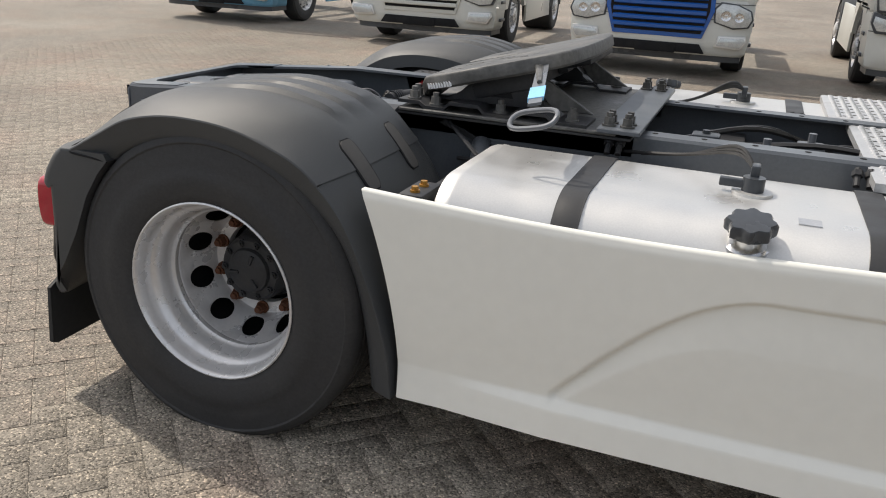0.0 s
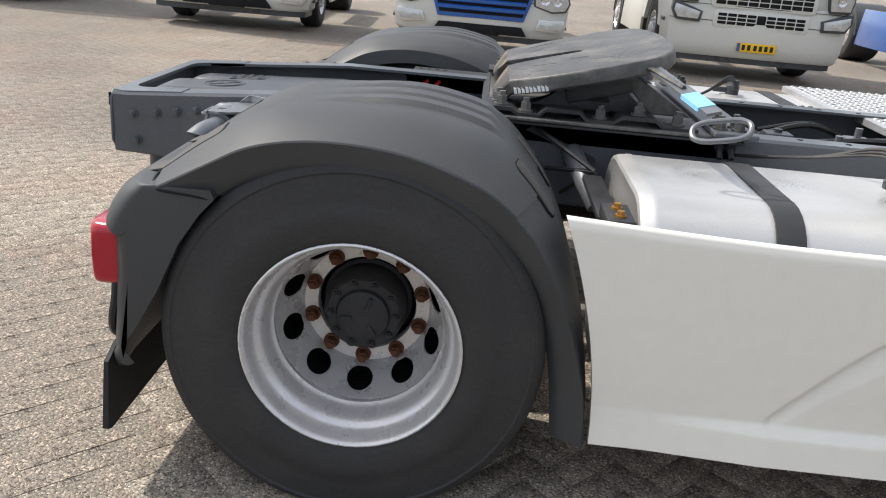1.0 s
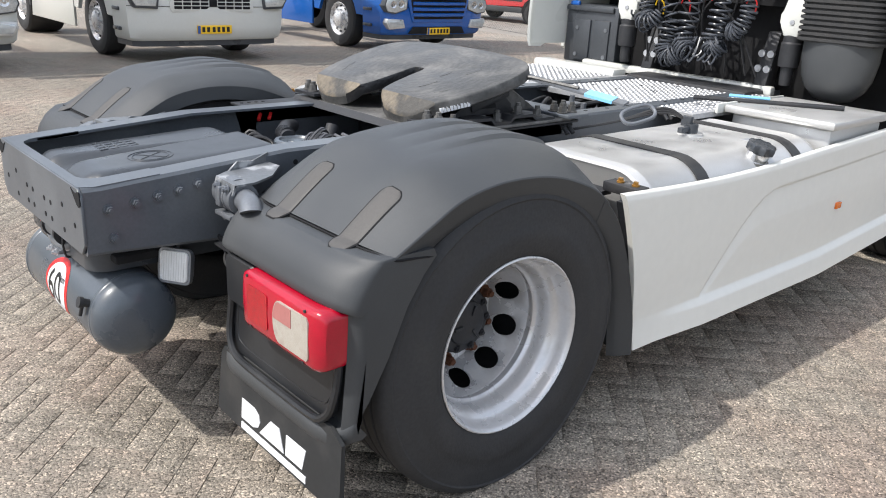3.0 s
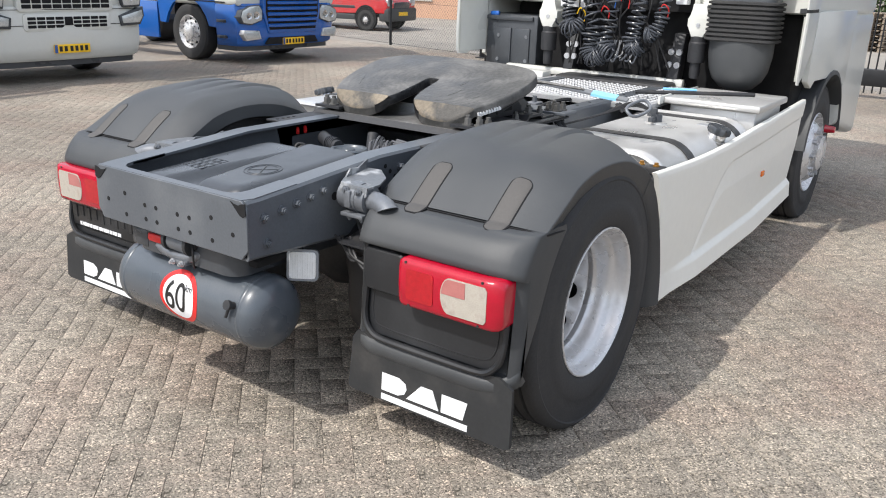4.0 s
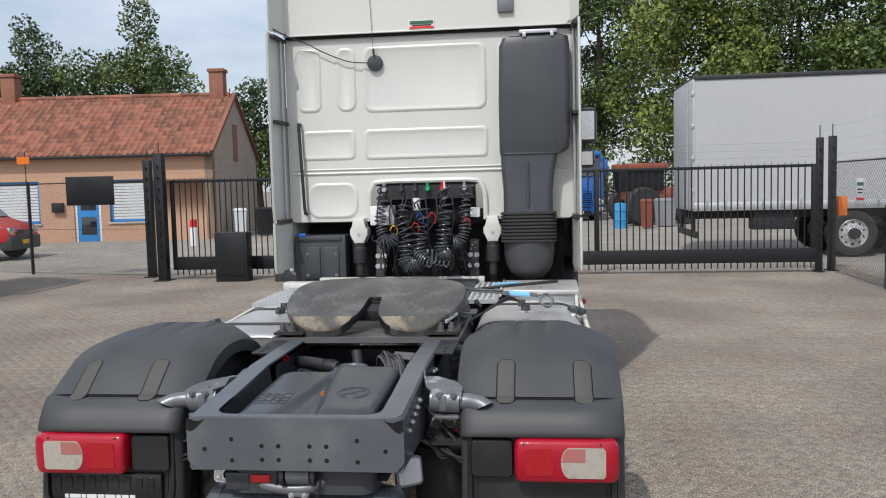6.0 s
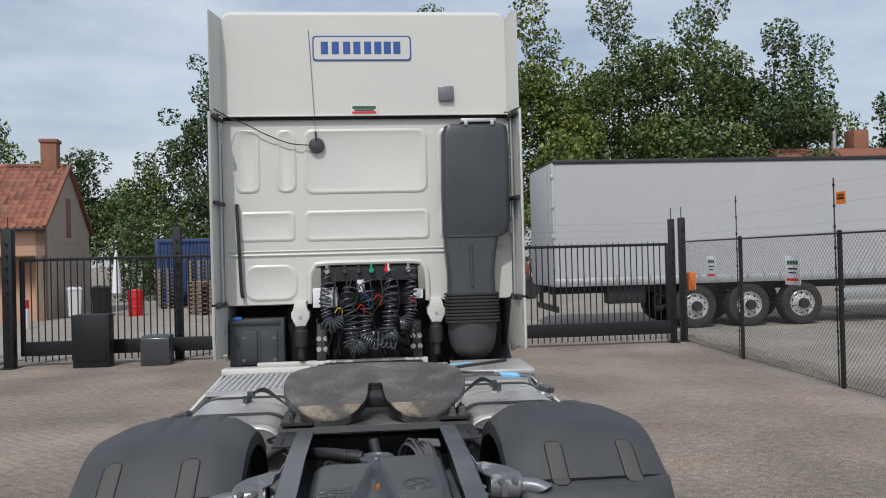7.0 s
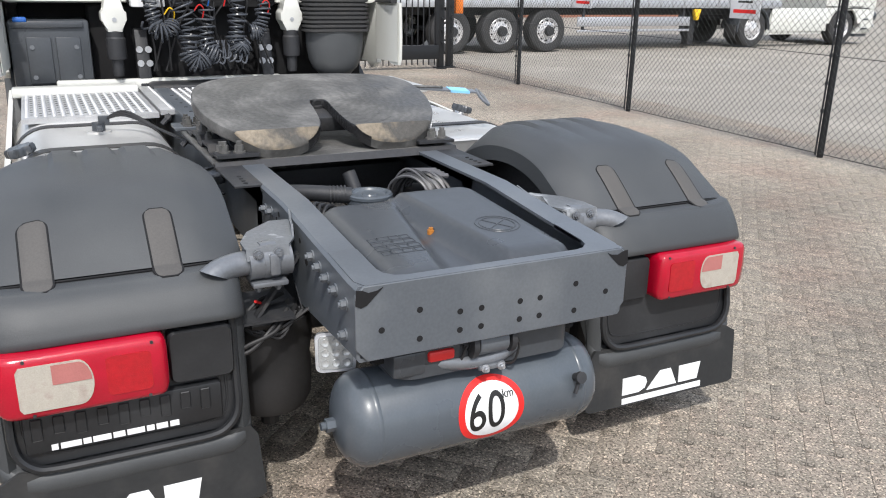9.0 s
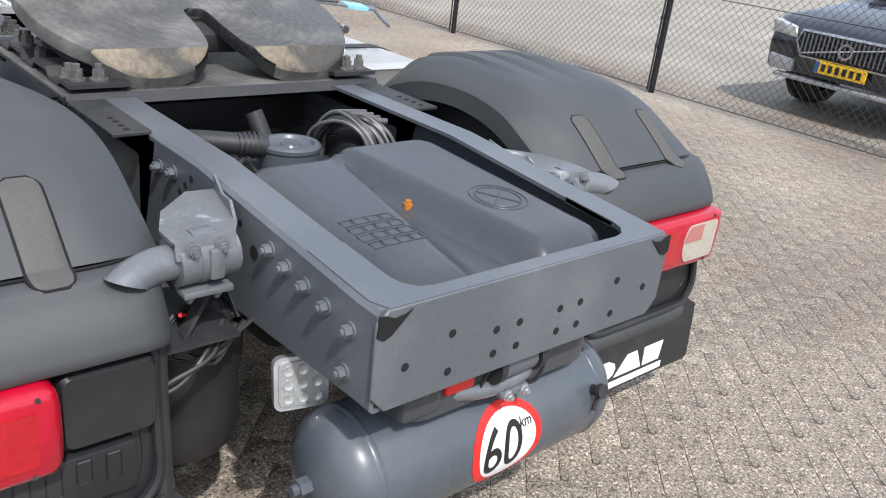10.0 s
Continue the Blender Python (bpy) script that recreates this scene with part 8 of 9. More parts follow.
t2 = parked_truck(pose(TX + 1.24, -22.0, 0, 0, 0, 0), M_WHITE, M_WHITE, M_WHITE, "white tractor unit coupled to the curtain-side trailer", plate="dark", wheelbase=3.6)
bm = B()
box(bm, -1.262, -1.235, 2.15, 4.38, 0.42, 1.06, 0.012)
part("side_skirt", bm, M_WHITE, t2)
bm = B()
loft(bm, [[(x, 5.02 + r * math.cos(q), 0.50 + r * math.sin(q)) for x, r in ((-1.262, 0.57), (-1.262, 0.61), (-0.80, 0.61), (-0.80, 0.57))] for q in [radians(-8 + 12 * k) for k in range(17)]])
part("mudguard", bm, M_PLASTIC2, t2)
bm = B()
box(bm, -1.24, -0.82, 5.64, 5.68, 0.26, 0.62, 0.008)
part("mud_flap", bm, M_RUBBER, t2)

# blue tractor unit behind the gate
parked_truck(pose(33.0, -2.6, 0, 0, 0, -78), M_FARBLUE, M_BLUE, M_BLUE, "blue tractor unit standing far behind the gate", plate="yellow", deflector=False)

# ---- red delivery van ----
van = thing("delivery_van", "red compact delivery van with black bumpers", "van", pose(17.2, 13.3, 0, 0, 0, 8))
prof = [(0.02, 0.50), (0.0, 0.78), (0.10, 0.92), (0.62, 1.08), (0.78, 1.16), (1.38, 1.74), (1.60, 1.81), (3.9, 1.80), (4.05, 1.70), (4.15, 1.0), (4.12, 0.45), (3.55, 0.38)]
bm = B()
rings = []
for x, k in ((-0.86, 0.93), (-0.82, 0.99), (-0.5, 1.0), (0.5, 1.0), (0.82, 0.99), (0.86, 0.93)):
    rings.append([(x * (1 - 0.12 * max(0, z - 1.0)), 2.05 + (y - 2.05) * k, 0.9 + (z - 0.9) * k) for y, z in prof])
loft(bm, rings)
part("body", bm, M_VANRED, van, angle=35)
bm = B()
box(bm, -0.84, 0.84, -0.05, 0.30, 0.28, 0.66, 0.06)
part("front_bumper", bm, M_PLASTIC, van)
bm = B()
box(bm, -0.84, 0.84, 3.95, 4.2, 0.3, 0.66, 0.05)
part("rear_bumper", bm, M_PLASTIC, van)
for s in (-1, 1):
    bm = B()
    box(bm, min(s * 0.80, s * 0.875), max(s * 0.80, s * 0.875), 1.1, 3.1, 0.30, 0.46, 0.02)
    part("sill", bm, M_PLASTIC, van)
    bm = B()
    box(bm, min(s * 0.83, s * 0.868), max(s * 0.83, s * 0.868), 1.1, 3.1, 0.62, 0.70, 0.01)
    part("side_strip", bm, M_PLASTIC, van)
bm = B()
loft(bm, [[(-0.70, 0.80, 1.18), (0.70, 0.80, 1.18), (0.64, 1.36, 1.71), (-0.64, 1.36, 1.71)], [(-0.70, 0.775, 1.195), (0.70, 0.775, 1.195), (0.64, 1.335, 1.725), (-0.64, 1.335, 1.725)]])
part("windscreen", bm, M_GLASS, van)
for s in (-1, 1):
    bm = B()
    a, b = s * 0.815, s * 0.84
    loft(bm, [[(x, 1.02, 1.16), (x, 2.05, 1.16), (x - s * 0.075, 2.05, 1.62), (x - s * 0.075, 1.46, 1.64)] for x in (a, b)])
    part("side_window", bm, M_GLASS, van)
    bm = B()
    prism(bm, rrect(min(s * 0.50, s * 0.80), max(s * 0.50, s * 0.80), 0.72, 0.90, 0.05), 0.10, -0.012 + 0.02, "y", 0.01)
    part("headlamp", bm, M_HEADLAMP, van)
    bm = B()
    box(bm, min(s * 0.84, s * 1.0), max(s * 0.84, s * 1.0), 1.05, 1.17, 1.12, 1.30, 0.03)
    part("mirror", bm, M_PLASTIC2, van)
    for y in (0.72, 3.35):
        small_wheel("wheel", van, 0, 0, 0, 0.31, 0.2, 1, M_RIM, 24).matrix_basis = Matrix.Translation((s * 0.86, y, 0.31)) @ pose(0, 0, 0, 0, 0, -90 if s < 0 else 90)
        bm = B()
        cyl(bm, (s * 0.80, y, 0.36), (s * 0.872, y, 0.36), 0.37, n=28)
        part("arch", bm, M_BLACK, van)
bm = B()
prism(bm, rrect(-0.45, 0.45, 0.66, 0.82, 0.05), 0.06, -0.012, "y", 0.01)
part("grille", bm, M_PLASTIC2, van)
bm = B()
box(bm, -0.26, 0.26, -0.064, -0.05, 0.44, 0.55, 0.003, 1)
part("number_plate", bm, M_YELLOW, van)

# ---- dark estate car beyond the fence ----
car = thing("parked_car", "blue-black estate car with chrome-edged grille", "car", pose(1.32, -6.70, 0, 0, 0, 173))
prof = [(0.05, 0.40), (0.0, 0.62), (0.04, 0.80), (0.16, 0.90), (1.15, 1.04), (1.30, 1.08), (2.0, 1.50), (2.3, 1.54), (3.9, 1.52), (4.5, 1.35), (4.75, 1.0), (4.8, 0.5), (4.6, 0.32), (0.6, 0.30)]
bm = B()
rings = []
for x, k in ((-0.93, 0.90), (-0.91, 0.975), (-0.80, 0.995), (-0.45, 1.0), (0.45, 1.0), (0.80, 0.995), (0.91, 0.975), (0.93, 0.90)):
    rings.append([(x * (1 - 0.28 * max(0, z - 1.0)) * (1 - 0.20 * max(0.0, 0.35 - y) ** 1.2), 2.4 + (y - 2.4) * k, 0.7 + (z - 0.7) * k) for y, z in prof])
loft(bm, rings)
part("body", bm, M_CARBLACK, car, angle=40)
bm = B()
loft(bm, [[(-0.70, 1.33, 1.11), (0.70, 1.33, 1.11), (0.60, 1.97, 1.49), (-0.60, 1.97, 1.49)], [(-0.70, 1.31, 1.125), (0.70, 1.31, 1.125), (0.60, 1.95, 1.505), (-0.60, 1.95, 1.505)]])
part("windscreen", bm, M_GLASS, car)
bm = B()
prism(bm, [(-0.50, 0.82), (-0.54, 0.70), (-0.46, 0.56), (0.46, 0.56), (0.54, 0.70), (0.50, 0.82)], 0.10, -0.016, "y", 0.008)
gr = part("grille_surround", bm, M_CHROME, car)
bm = B()
prism(bm, [(-0.48, 0.80), (-0.515, 0.70), (-0.445, 0.58), (0.445, 0.58), (0.515, 0.70), (0.48, 0.80)], 0.05, -0.020, "y")
part("grille_opening", bm, M_BLACK, gr)
for i in range(22):
    bm = B()
    x = -0.46 + i * 0.0438
    box(bm, x - 0.006, x + 0.006, -0.028, -0.018, 0.60, 0.79, 0.002, 1)
    part("grille_slat", bm, M_PIPE, gr)
bm = B()
revolve(bm, [(0.075, -0.030), (0.075, -0.040), (0.052, -0.040), (0.052, -0.030), (0.075, -0.030)], 28, "y", (0, 0, 0.69))
tube(bm, ((-0.44, -0.026, 0.60), (0.44, -0.026, 0.79)), 0.008, 6)
part("chrome_badge", bm, M_CHROME, gr)
for s in (-1, 1):
    bm = B()
    prism(bm, [(s * 0.56, 0.72), (s * 0.60, 0.82), (s * 0.86, 0.86), (s * 0.84, 0.74)], 0.30, 0.015, "y", 0.01)
    part("headlamp", bm, M_HEADLAMP, car)
    bm = B()
    prism(bm, [(s * 0.52, 0.40), (s * 0.52, 0.52), (s * 0.80, 0.54), (s * 0.78, 0.40)], 0.20, 0.0, "y", 0.01)
    part("air_vent", bm, M_GALV, car)
    for y in (0.95, 3.75):
        small_wheel("wheel", car, 0, 0, 0, 0.35, 0.24, 1, M_RIM, 28).matrix_basis = Matrix.Translation((s * 0.92, y, 0.35)) @ pose(0, 0, 0, 0, 0, -90 if s < 0 else 90)
        bm = B()
        cyl(bm, (s * 0.82, y, 0.40), (s * 0.925, y, 0.40), 0.40, n=28)
        part("arch", bm, M_BLACK, car)
bm = B()
box(bm, -0.70, 0.70, -0.012, 0.10, 0.335, 0.375, 0.01)
part("bumper_trim", bm, M_GALV, car)
bm = B()
box(bm, -0.26, 0.26, -0.040, -0.026, 0.455, 0.565, 0.003, 1)
pl = part("number_plate", bm, M_YELLOW, car)
bm = B()
box(bm, -0.258, -0.215, -0.0425, -0.039, 0.458, 0.562)
part("blue_strip", bm, M_BLUEPRINT, pl)
for i in range(6):
    bm = B()
    box(bm, -0.19 + i * 0.072, -0.148 + i * 0.072, -0.0425, -0.039, 0.478, 0.545)
    part("printed_bar", bm, M_BLACKPRINT, pl)

# ---- house behind the left fence ----
house = thing("cottage", "low salmon-coloured cottage with red tiled roof and blue door", "house", pose(23.92, 20.30, -0.1, 0, 0, -84))
# local frame: x runs along the front, y goes back, the front face at y = 0
HL, HD, HE, HR = 9.4, 6.6, 3.3, 5.75


def wall_with_openings(name, x0, x1, z0, z1, holes, thick, material, parent):
    """A wall in the x-z plane with rectangular openings cut through it."""
    xs = sorted({x0, x1, *[h[0] for h in holes], *[h[1] for h in holes]})
    zs = sorted({z0, z1, *[h[2] for h in holes], *[h[3] for h in holes]})
    bm = B()
    for a, b in zip(xs, xs[1:]):
        for c, d in zip(zs, zs[1:]):
            if not any(h[0] <= (a + b) / 2 <= h[1] and h[2] <= (c + d) / 2 <= h[3] for h in holes):
                box(bm, a, b, 0, thick, c, d)
    return part(name, bm, material, parent)


HOLES = [(HL - 3.87, HL - 2.35, 0.80, 2.35), (HL - 5.20, HL - 4.20, 0.0, 2.25), (HL - 8.25, HL - 6.45, 0.80, 2.35)]
wall_with_openings("front_wall", 0, HL, 0, HE, HOLES, 0.3, M_PLASTER, house)
bm = B()
prism(bm, [(0.0, 0.0), (HD, 0.0), (HD, HE), (HD / 2, HR - 0.1), (0.0, HE)], HL - 0.3, HL, "x")
part("gable_wall", bm, M_GABLE, house)
bm = B()
prism(bm, [(0.0, 0.0), (HD, 0.0), (HD, HE), (HD / 2, HR - 0.1), (0.0, HE)], 0.0, 0.3, "x")
part("gable_wall", bm, M_PLASTER, house)
bm = B()
box(bm, 0.3, HL - 0.3, HD - 0.3, HD, 0, HE)
part("rear_wall", bm, M_GABLE, house)
bm = B()
box(bm, HL - 0.03, HL + 0.012, 2.9, 3.6, 3.0, 4.5, 0.01)
part("gable_shutter", bm, M_BRICK, house)
for i, (a, b, c, d) in enumerate(HOLES):
    if c > 0.1:
        w = new("window")
        w.parent = house
        bm = B()
        for q in ((a, a + 0.09, c, d), (b - 0.09, b, c, d), (a, b, c, c + 0.09), (a, b, d - 0.09, d)):
            box(bm, q[0], q[1], 0.08, 0.16, q[2], q[3], 0.008)
        part("window_frame", bm, M_FRAMEBLUE, w)
        bm = B()
        box(bm, a + 0.08, b - 0.08, 0.12, 0.13, c + 0.08, d - 0.08)
        part("pane", bm, M_GLASS, w)
        bm = B()
        k = int((d - c - 0.2) / 0.11)
        for j in range(k):
            z = c + 0.10 + j * 0.11
            box(bm, a + 0.10, b - 0.10, 0.100, 0.117, z, z + 0.095)
        part("blind", bm, M_BLIND, w, "white closed blind")["kind"] = "stuff"
        bm = B()
        box(bm, a - 0.06, b + 0.06, -0.06, 0.14, c - 0.07, c, 0.01)
        part("sill", bm, M_CONCRETE, w)
    else:
        w = new("door")
        w.parent = house
        bm = B()
        for q in ((a, a + 0.10, c, d), (b - 0.10, b, c, d), (a, b, d - 0.10, d)):
            box(bm, q[0], q[1], 0.06, 0.16, q[2], q[3], 0.008)
        part("door_frame", bm, M_PRINT, w)
        bm = B()
        box(bm, a + 0.10, b - 0.10, 0.09, 0.14, 0.02, d - 0.10, 0.01)
        part("leaf", bm, M_FRAMEBLUE, w, "light blue panelled door")
        bm = B()
        box(bm, a + 0.22, b - 0.22, 0.080, 0.092, 1.25, 1.85, 0.01)
        box(bm, a + 0.22, b - 0.22, 0.080, 0.092, 0.35, 1.0, 0.01)
        part("door_glass", bm, M_GLASS, w)
# pantiled roof: rows of curved tiles with stepped courses
roof = new("roof")
roof.parent = house
roof["label"] = "weathered red clay pantile roof"
slope = math.hypot(HD / 2 + 0.25, HR - HE)
ux, uz = (HD / 2 + 0.25) / slope, (HR - HE) / slope
bm = B()
prism(bm, [(-0.25, HE - 0.05), (HD / 2, HR - 0.05), (HD + 0.25, HE - 0.05), (HD + 0.25, HE - 0.15), (HD / 2, HR - 0.17), (-0.25, HE - 0.15)], -0.1, HL + 0.1, "x")
part("roof_deck", bm, M_BRICK, roof)
vs, fs = [], []
rt = random.Random(5)
for side in (0, 1):
    courses = 14
    for c in range(courses):
        s0, s1 = c * slope / courses, (c + 1.12) * slope / courses
        for k in range(int((HL + 0.2) / 0.24)):
            x0 = -0.1 + k * 0.24
            b = len(vs)
            j = rt.uniform(-0.008, 0.008)
            for s, lift in ((s0, 0.045 + j), (s1, 0.012 + j)):
                for q in range(6):
                    f = q / 5
                    h = 0.030 * math.cos(f * 2 * math.pi) + lift
                    y = -0.25 + s * ux - h * uz
                    z = HE - 0.05 + s * uz + h * ux
                    vs.append((x0 + f * 0.25, y if side == 0 else HD - y, z))
            for q in range(5):
                fs.append((b + q, b + q + 1, b + q + 7, b + q + 6))
            for q in range(6):
                x, y, z = vs[b + q]
                vs.append((x, y, z - 0.03))
            for q in range(5):
                fs.append((b + q + 12, b + q + 13, b + q + 1, b + q))
me = bpy.data.meshes.new("roof_tiles")
me.from_pydata(vs, [], fs)
for p in me.polygons:
    p.use_smooth = True
me.materials.append(M_ROOF)
ob = new("roof_tiles", me)
ob.parent = roof
ob["kind"] = "stuff"
bm = B()
for k in range(24):
    cyl(bm, (-0.12 + k * 0.39, HD / 2, HR - 0.03), (0.29 + k * 0.39, HD / 2, HR - 0.03), 0.11, 0.10, n=10)
part("ridge_tiles", bm, M_ROOF, roof)
bm = B()
for q in (-1, 1):
    box(bm, HL, HL + 0.14, -0.02, slope, 0.0, 0.10, 0.01, 2, Matrix.Translation((0, HD / 2 + q * (HD / 2 + 0.25), HE - 0.04)) @ Matrix.Rotation(math.atan2(uz, ux) if q < 0 else math.pi - math.atan2(uz, ux), 4, "X"))
part("verge", bm, M_ROOF, roof)
bm = B()
box(bm, -0.1, HL + 0.1, -0.36, -0.26, HE - 0.16, HE - 0.06, 0.03)
part("gutter", bm, M_FENCE, house)
for x in (0.4, HL - 0.6):
    bm = B()
    box(bm, x - 0.28, x + 0.28, HD / 2 - 0.28, HD / 2 + 0.28, HR - 0.5, HR + 0.85, 0.01)
    box(bm, x - 0.33, x + 0.33, HD / 2 - 0.33, HD / 2 + 0.33, HR + 0.85, HR + 0.98, 0.01)
    part("chimney", bm, M_BRICK, house)
bm = B()
box(bm, HL - 5.95, HL - 5.55, -0.16, 0.0, 1.2, 1.55, 0.01)
part("letter_box", bm, M_FENCE, house)

# ---- small things behind the gate ----
bollard = thing("bollard", "white concrete bollard with red top", "bollard", pose(21.3, 10.2, 0))
bm = B()
cyl(bm, (0, 0, 0), (0, 0, 0.6), 0.12, n=16)
part("base", bm, M_PRINT, bollard)
bm = B()
cyl(bm, (0, 0, 0.6), (0, 0, 0.85), 0.12, 0.11, n=16)
part("cap", bm, M_REDPLASTIC, bollard)


def pallet_stack(x, y, turns, h, label):
    t = thing("pallet_stack", label, "pallets", pose(x, y, 0, 0, 0, turns), group="pallet stacks")
    for k in range(h):
        z = k * 0.15
        for q in (-0.34, 0.0, 0.34):
            bm = B()
            box(bm, -0.6, 0.6, q - 0.06, q + 0.06, z, z + 0.022)
            for b in (-0.52, 0, 0.52):
                box(bm, b - 0.07, b + 0.07, q - 0.05, q + 0.05, z + 0.022, z + 0.10)
            part("bearer", bm, M_WOOD, t)
        for i in range(5):
            bm = B()
            yy = -0.36 + i * 0.18
            box(bm, -0.6, 0.6, yy - 0.06, yy + 0.06, z + 0.10, z + 0.122)
            part("board", bm, M_WOOD, t)


for x, y, r, h in ((22.5, 4.4, 10, 9), (23.0, 2.9, 4, 6), (23.4, 1.4, -6, 7), (25.5, 5.8, 30, 8), (22.8, -1.0, 3, 4)):
    pallet_stack(x, y, r, h, "stack of weathered grey wooden pallets")
for k, y in enumerate((4.3, 5.6, 6.9, 8.2)):
    pallet_stack(30.3 + 0.2 * (k % 2), y, 2 + 3 * k, 13 - 2 * (k % 2), "tall stack of weathered wooden pallets before the container")
rc = random.Random(11)
for k, (x, y, s, mm, nm, lb, ct) in enumerate(((26.4, 9.6, 0.5, M_FENCE, "wheelie_bin", "dark wheeled waste bin standing by the hedge", "bin"), (26.2, 10.5, 0.4, M_PRINT, "crate", "white plastic crate by the hedge", "crate"), (26.0, 8.3, 0.4, M_REDPLASTIC, "red_drum", "red plastic drum standing by the hedge", "drum"),
                                       (27.0, -3.9, 0.42, M_DRUM, "blue_drum", "blue plastic drum on the far yard", "drum"), (26.5, -4.8, 0.3, M_TRACTOR, "orange_crate", "faded orange plastic crate on the far yard", "crate"), (27.5, -5.6, 0.5, M_GALV, "machine_frame", "grey machine frame on the far yard", "machine"))):
    t = thing(nm, lb, ct, pose(x, y, 0, 0, 0, rc.uniform(0, 60)))
    bm = B()
    if "drum" in nm:
        revolve(bm, [(0.001, 0), (s * 0.6, 0), (s * 0.62, 0.3), (s * 0.66, 0.32), (s * 0.62, 0.34), (s * 0.62, 0.62), (s * 0.66, 0.64), (s * 0.6, 0.9), (s * 0.2, 0.95), (0.001, 0.95)], 20, "z")
    else:
        o = rrect(-s * 0.6, s * 0.6, -s * 0.6, s * 0.6, 0.05)
        loft(bm, [[(u * 0.86, v * 0.86, 0.05) for u, v in o], [(u, v, 0.95) for u, v in o], [(u * 1.06, v * 1.06, 0.96) for u, v in o], [(u * 1.06, v * 1.06, 1.02) for u, v in o], [(u * 0.8, v * 0.8, 1.08) for u, v in o]])
    part("body", bm, mm, t)
par = thing("closed_parasol", "white closed garden parasol by the hedge", "parasol", pose(25.2, 8.7, 0))
bm = B()
revolve(bm, [(0.02, 0.0), (0.02, 0.8), (0.16, 0.85), (0.13, 1.5), (0.05, 2.2), (0.01, 2.35)], 14, "z")
part("canopy", bm, M_PRINT, par)
container = thing("shipping_container", "dark blue steel container beyond the gate", "container", pose(32.0, 6.0, -0.08, 0, 0, 4))
bm = B()
poly = []
for i in range(40):
    a = -3.0 + i * 0.15
    poly += [(0.0, a), (0.0, a + 0.05), (0.05, a + 0.075), (0.05, a + 0.125)]
loft(bm, [[(x, y, z) for x, y in poly + [(2.4, 3.0), (2.4, -3.0)]] for z in (0.25, 2.80)])
part("wall", bm, M_CONTAINER, container)
for z0, z1 in ((0.10, 0.25), (2.80, 2.95)):
    bm = B()
    box(bm, -0.03, 2.43, -3.03, 3.03, z0, z1, 0.01)
    part("rail", bm, M_CONTAINER, container)
for y in (-3.04, 2.90):
    bm = B()
    box(bm, -0.05, 0.10, y, y + 0.14, 0.08, 2.97, 0.01)
    part("corner_post", bm, M_CONTAINER, container)
tractor = thing("farm_tractor", "orange farm tractor parked on the far yard", "tractor", pose(29.5, -5.4, 0, 0, 0, 20))
bm = B()
box(bm, -0.5, 0.5, -1.2, 1.2, 0.95, 1.45, 0.1)
part("bonnet", bm, M_TRACTOR, tractor)
bm = B()
box(bm, -0.62, 0.62, -0.2, 1.3, 1.35, 2.15, 0.08)
part("cab", bm, M_FENCE, tractor)
for x in (-0.55, 0.55):
    bm = B()
    box(bm, x - 0.28, x + 0.28, -0.3, 1.4, 2.15, 2.42, 0.06)
    part("roof_half", bm, M_TRACTOR, tractor)
for x in (-0.55, 0.55):
    for y in (0.25, 1.35):
        bm = B()
        box(bm, x - 0.04, x + 0.04, y - 0.04, y + 0.04, 1.4, 2.35)
        part("cab_post", bm, M_FENCE, tractor)
for x in (-0.75, 0.75):
    for y, r in ((0.8, 0.75), (-1.0, 0.45)):
        bm = B()
        revolve(bm, [(0.001, -0.2), (r * 0.5, -0.18), (r * 0.9, -0.2), (r, -0.12), (r, 0.12), (r * 0.9, 0.2), (r * 0.5, 0.18), (0.001, 0.2)], 24, "x", (x, y, r))
        part("wheel", bm, M_RUBBER, tractor)

# ---- trees and hedges ----


def leaf_mesh(name, clusters, per, size, seed):
    """Leaf sprays scattered through clusters (centre, radius)."""
    r = np.random.RandomState(seed)
    base = np.array([[-0.5, 0, 0], [0, -0.28, 0.06], [0.5, 0, 0], [0, 0.28, 0.06]])
    cen = []
    for c, rad in clusters:
        k = max(6, int(per * rad * rad))
        d = r.normal(size=(k, 3))
        d /= np.linalg.norm(d, axis=1)[:, None]
        cen.append(np.array(c) + d * (rad * (0.45 + 0.55 * r.rand(k) ** 0.5))[:, None] * np.array([1, 1, 0.8]))
    cen = np.concatenate(cen)
    n = len(cen)
    a, b = r.normal(size=(n, 3)), r.normal(size=(n, 3))
    a /= np.linalg.norm(a, axis=1)[:, None]
    b -= a * (a * b).sum(1)[:, None]
    b /= np.linalg.norm(b, axis=1)[:, None]
    w = np.cross(a, b)
    s = (size * (0.6 + 0.8 * r.rand(n)))[:, None, None]
    V = cen[:, None] + (a[:, None] * base[None, :, 0:1] + b[:, None] * base[None, :, 1:2] + w[:, None] * base[None, :, 2:3]) * s
    F = (np.array([[0, 1, 2], [0, 2, 3]])[None] + (np.arange(n) * 4)[:, None, None]).reshape(-1, 3)
    me = bpy.data.meshes.new(name)
    me.vertices.add(n * 4)
    me.vertices.foreach_set("co", V.astype(np.float32).ravel())
    me.loops.add(len(F) * 3)
    me.loops.foreach_set("vertex_index", F.astype(np.int32).ravel())
    me.polygons.add(len(F))
    me.polygons.foreach_set("loop_start", np.arange(0, len(F) * 3, 3, dtype=np.int32))
    me.update(calc_edges=True)
    return me


